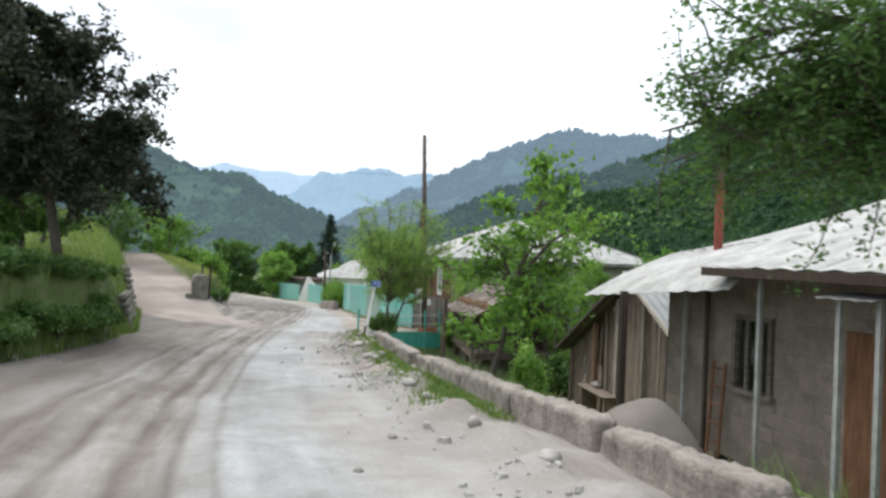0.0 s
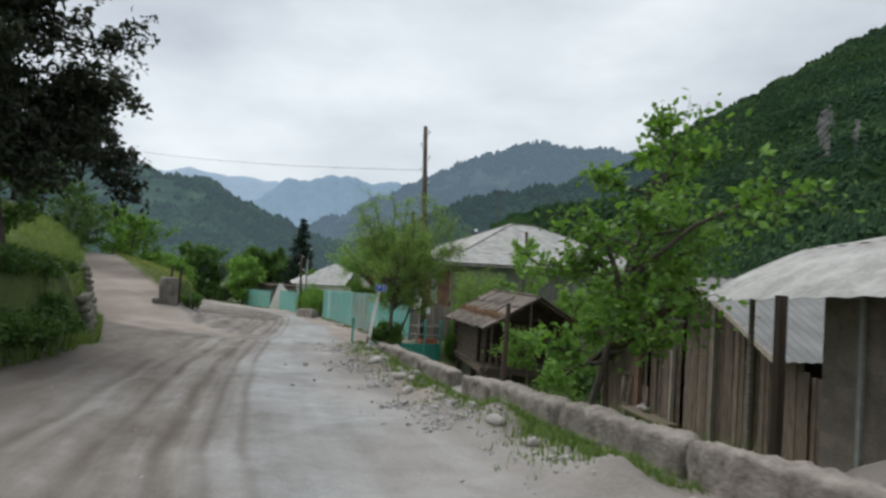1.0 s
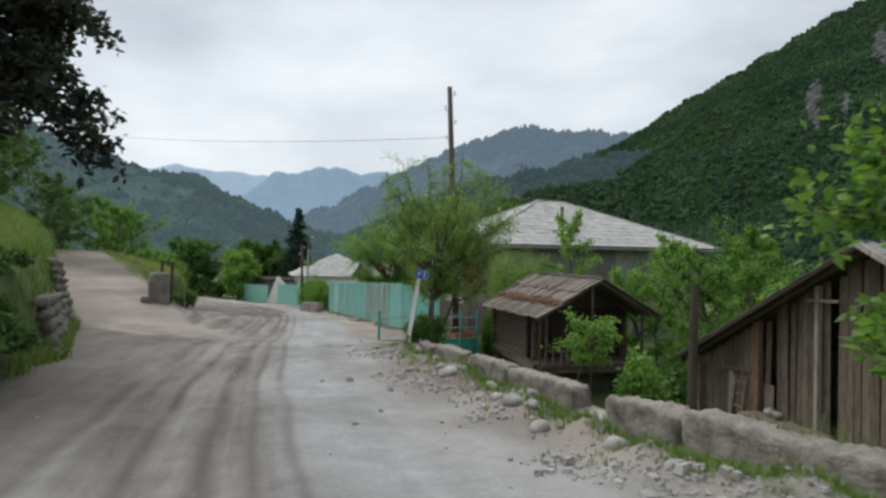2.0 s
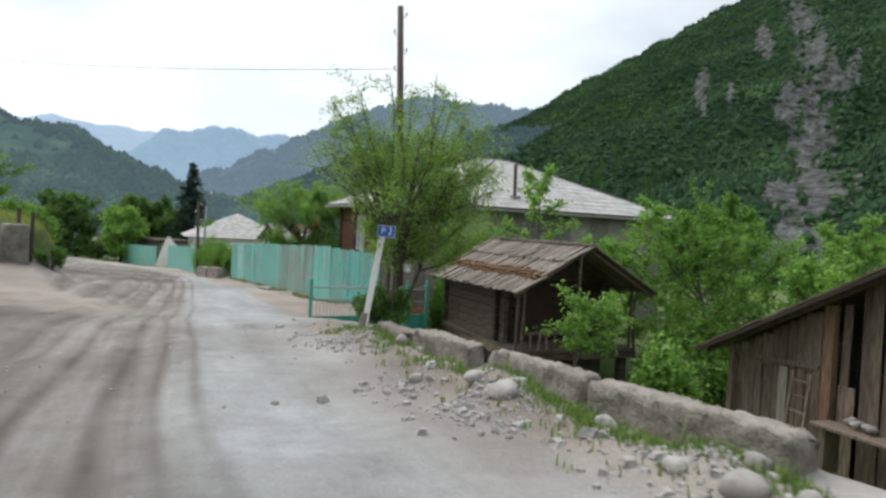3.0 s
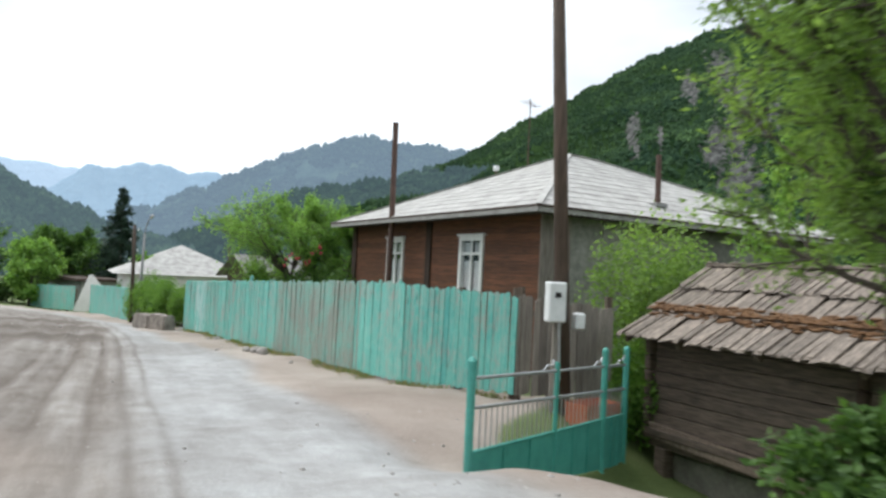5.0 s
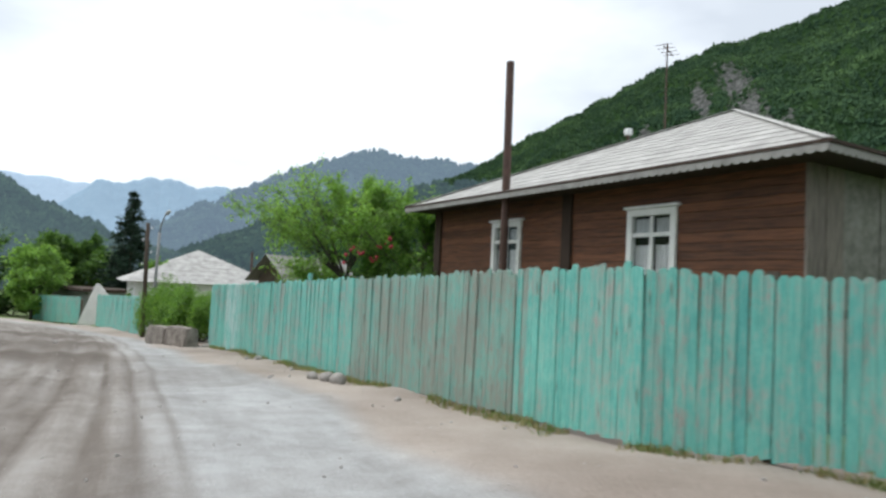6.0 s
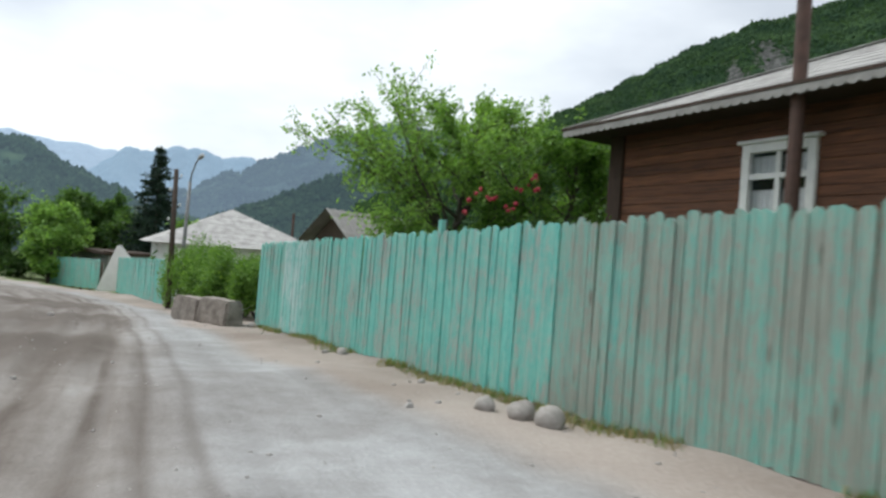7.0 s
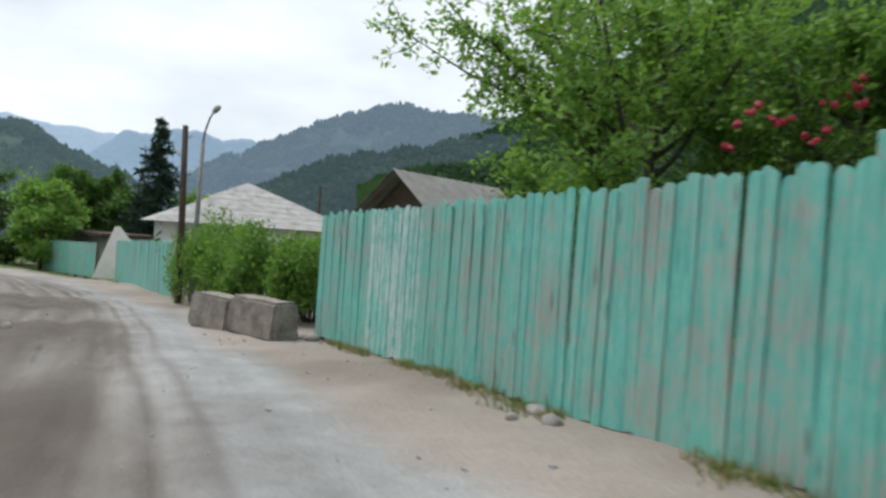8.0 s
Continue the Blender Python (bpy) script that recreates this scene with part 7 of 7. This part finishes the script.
    for i in range(8):
        y = 6.3 + 1.3 * i
        x = float(bank_x(y)) - 0.3
        bush("hedge_bush", at(x, y, -0.2), "dark green overgrown hedge on the road bank", 0.75, 0.45 + 0.05 * ((i * 37) % 10), 180 + i, M_LEAF_DARK, 0.09, 4600, 16, group="bank hedge")
    for i, (x, y) in enumerate(((-3.62, 43.9), (-4.9, 47.7), (-3.3, 42.4), (-2.4, 38.3), (-5.6, 50.2))):
        bush("weed", at(x + 0.12, y), "small leafy weed at the foot of the plank fence", 0.13, 0.2, 340 + i, M_LEAF, 0.06, 260, 6, "weed", "fence weeds")
    for i in range(9):
        y = 7.2 + 1.25 * i
        x = float(bank_x(y)) - 1.0
        bush("hedge_bush", at(x, y, -0.2), "dark green overgrown hedge on the road bank", 0.75, 0.5 + 0.04 * ((i * 29) % 10), 380 + i, M_LEAF_DARK, 0.09, 3200, 16, group="bank hedge")
    bush("bush", at(-11.5, 37.3), "low green scrub beside the broken gate pier", 0.5, 0.9, 211, M_LEAF_MID, 0.1, 1600, 9)
    for i, (x, y) in enumerate(((-16.6, 45.8), (-18.4, 48.6))):
        bush("bush", at(x, y), "low green scrub on the strip beside the side track", 0.8, 1.2, 215 + i, M_LEAF_MID, 0.12, 1800, 10, group="track scrub")
    bush("bush", at(-12.4, 37.4), "low green scrub on the bank above the gate pier", 0.6, 0.5, 212, M_LEAF, 0.1, 1500, 9)


def stub():
    root = thing("stone_pier", at(-12.35, 36.6, -0.25), "broken stone gate pier with two dark posts at the side track", "gate pier", "", "", 20)
    smooth(part("pier", rough_bar((-0.5, 0), (0.35, 0.1), 0.7, 0, 0, 1.55, 4.0, 0.07), M_RUBBLE, root))
    smooth(part("fallen_stone", rough_bar((-0.8, -0.3), (-0.3, -0.25), 0.35, 0, 0, 0.55, 9.0, 0.07), M_RUBBLE, root))
    for x, h in ((0.0, 2.1), (0.42, 2.0)):
        part("post", beamm((x, 0.28, 0.0), (x + 0.04, 0.3, h), 0.13, 0.12, (0, 1, 0)), M_POLE, root)


def retaining_wall():
    root = thing("retaining_wall", at(-8.5, 21.5, 0), "dark mossy dry-stone retaining wall below the field", "wall", "", "structure")
    meshes = []
    for i in range(6):
        m = rock_mesh(40 + i, 1)
        m.materials[0] = M_RUBBLE
        meshes.append(m)
    rng = random.Random(17)
    for row in range(9):
        y = (18.0 if row < 5 else 23.5) + rng.uniform(0, 0.2)
        while y < 31.2:
            x = float(bank_x(y)) - 0.1 - 0.05 * row
            ob = part("stone", rng.choice(meshes), None, root)
            ob.parent = root
            s = rng.uniform(0.14, 0.23)
            z = float(land_z(float(bank_x(y)) + 0.3, y)) + 0.12 + row * 0.22 + rng.uniform(-0.03, 0.03)
            ob.location = Vector((x + rng.uniform(-0.04, 0.04), y, z)) - root.location
            ob.scale = (s * 0.8, s, s)
            ob.rotation_euler = (rng.uniform(-.4, .4), rng.uniform(-.4, .4), rng.uniform(0, 6))
            y += s * 1.65


def bench():
    root = thing("bench", (6.1, 19.0, -2.45), "rough plank bench with a pile of stones beside the barn", "bench", "", "", 100)
    part("seat", boxm(-1.0, -0.2, 0.42, 1.1, 0.25, 0.48, 0.01), M_BARN, root)
    for x in (-0.85, 0.9):
        part("leg", boxm(x - 0.05, -0.16, -0.3, x + 0.05, 0.2, 0.42, 0.01), M_BARN, root)
    rng = random.Random(6)
    m = [rock_mesh(60 + i, 1) for i in range(3)]
    for i in range(8):
        s = rng.uniform(0.07, 0.13)
        ob = tagged(new("pile_stone", rng.choice(m)), "pale stone lying on the rough bench", "stone", "stones on the bench")
        ob.location = (6.1 + rng.uniform(-.12, .12), 19.5 + rng.uniform(-.3, .3), -1.92 + s * 0.4)
        ob.scale = (s, s, s)


def red_trough():
    root = thing("metal_trough", at(0.62, 30.45, 0.0), "orange-red rusty metal trough behind the gate", "trough", "", "", 20)
    bm = bmesh.new()
    vs = box(bm, -0.38, -0.22, 0.12, 0.38, 0.22, 0.62)
    for v in vs:
        if v.co.z < 0.3:
            v.co.x *= 0.7
            v.co.y *= 0.7
    bm.faces.ensure_lookup_table()
    top = max(bm.faces, key=lambda q: q.calc_center_median().z)
    r = bmesh.ops.inset_individual(bm, faces=[top], thickness=0.03)
    bmesh.ops.translate(bm, verts=top.verts, vec=(0, 0, -0.3))
    part("tub", bm, M_RUST_RED, root)
    for x in (-0.3, 0.3):
        part("leg", boxm(x - 0.03, -0.15, -0.05, x + 0.03, 0.15, 0.14), M_PIPE, root)


def slab():
    n = 26
    u, v = np.meshgrid(np.linspace(-1, 1, n), np.linspace(-1, 1, n))
    r = np.sqrt(u * u + v * v)
    top = 1.45 * np.clip(1 - r ** 2.6, -0.6, 1) + 0.05 * wobble(u * 3, v * 3, 1.1, 4.0)
    V = np.stack([4.05 + 1.0 * u, 7.15 + 1.3 * v, -1.32 + top], -1).reshape(-1, 3)
    k = (np.arange(n - 1)[:, None] * n + np.arange(n - 1)[None]).reshape(-1)
    F = np.concatenate([np.column_stack([k, k + 1, k + n + 1]), np.column_stack([k, k + n + 1, k + n])])
    ob = tagged(new("sand_mound", np_mesh("sand_mound", V, F, M_SLAB)), "rounded mound of grey-brown sand between the parapet and the house", "sand mound")
    smooth(ob)



parapet()
rocks()
grasses()
timber_house()
granary()
barn()
roadside_house()
slab()
meter_pole()
utility_pole((-9.98, 60.6, -3.3), (-10.12, 60.8, 1.87), "dark wooden utility pole near the bend", 0.11, 0.085, 4)
road_sign()
gate()
lamp_post()
wires()
far_village()
concrete_blocks()
stub()
retaining_wall()
red_trough()
bench()
planting()

# fences last: one object for each plank
main_fence = fence_run("plank_fence", "tall turquoise plank fence with worn streaked paint", FENCE_FAR, FENCE_FOLD, -2.66, -1.84, -0.68, 0.02, 61, fence_wear, True, 0.112)
fence_run("plank_fence", "tall turquoise plank fence with worn streaked paint", FENCE_FOLD, FENCE_CORNER, -1.84, -1.7, -0.03, -0.08, 62, lambda f: M_PLANK, True, 0.112)
fence_run("grey_fence", "bare grey weathered plank fence beside the pole", (-0.15, 31.62), (1.5, 31.5), -1.72, -1.8, -0.05, -0.25, 63, lambda f: M_PLANK_BARE, True, 0.13)
for along, h in ((8.6, 2.12),):
    part("tall_post", boxm(along - 0.045, 0.04, 0.3 + 0.047 * along, along + 0.045, 0.12, h + 0.047 * along - 0.05, 0.006), M_PLANK, main_fence)
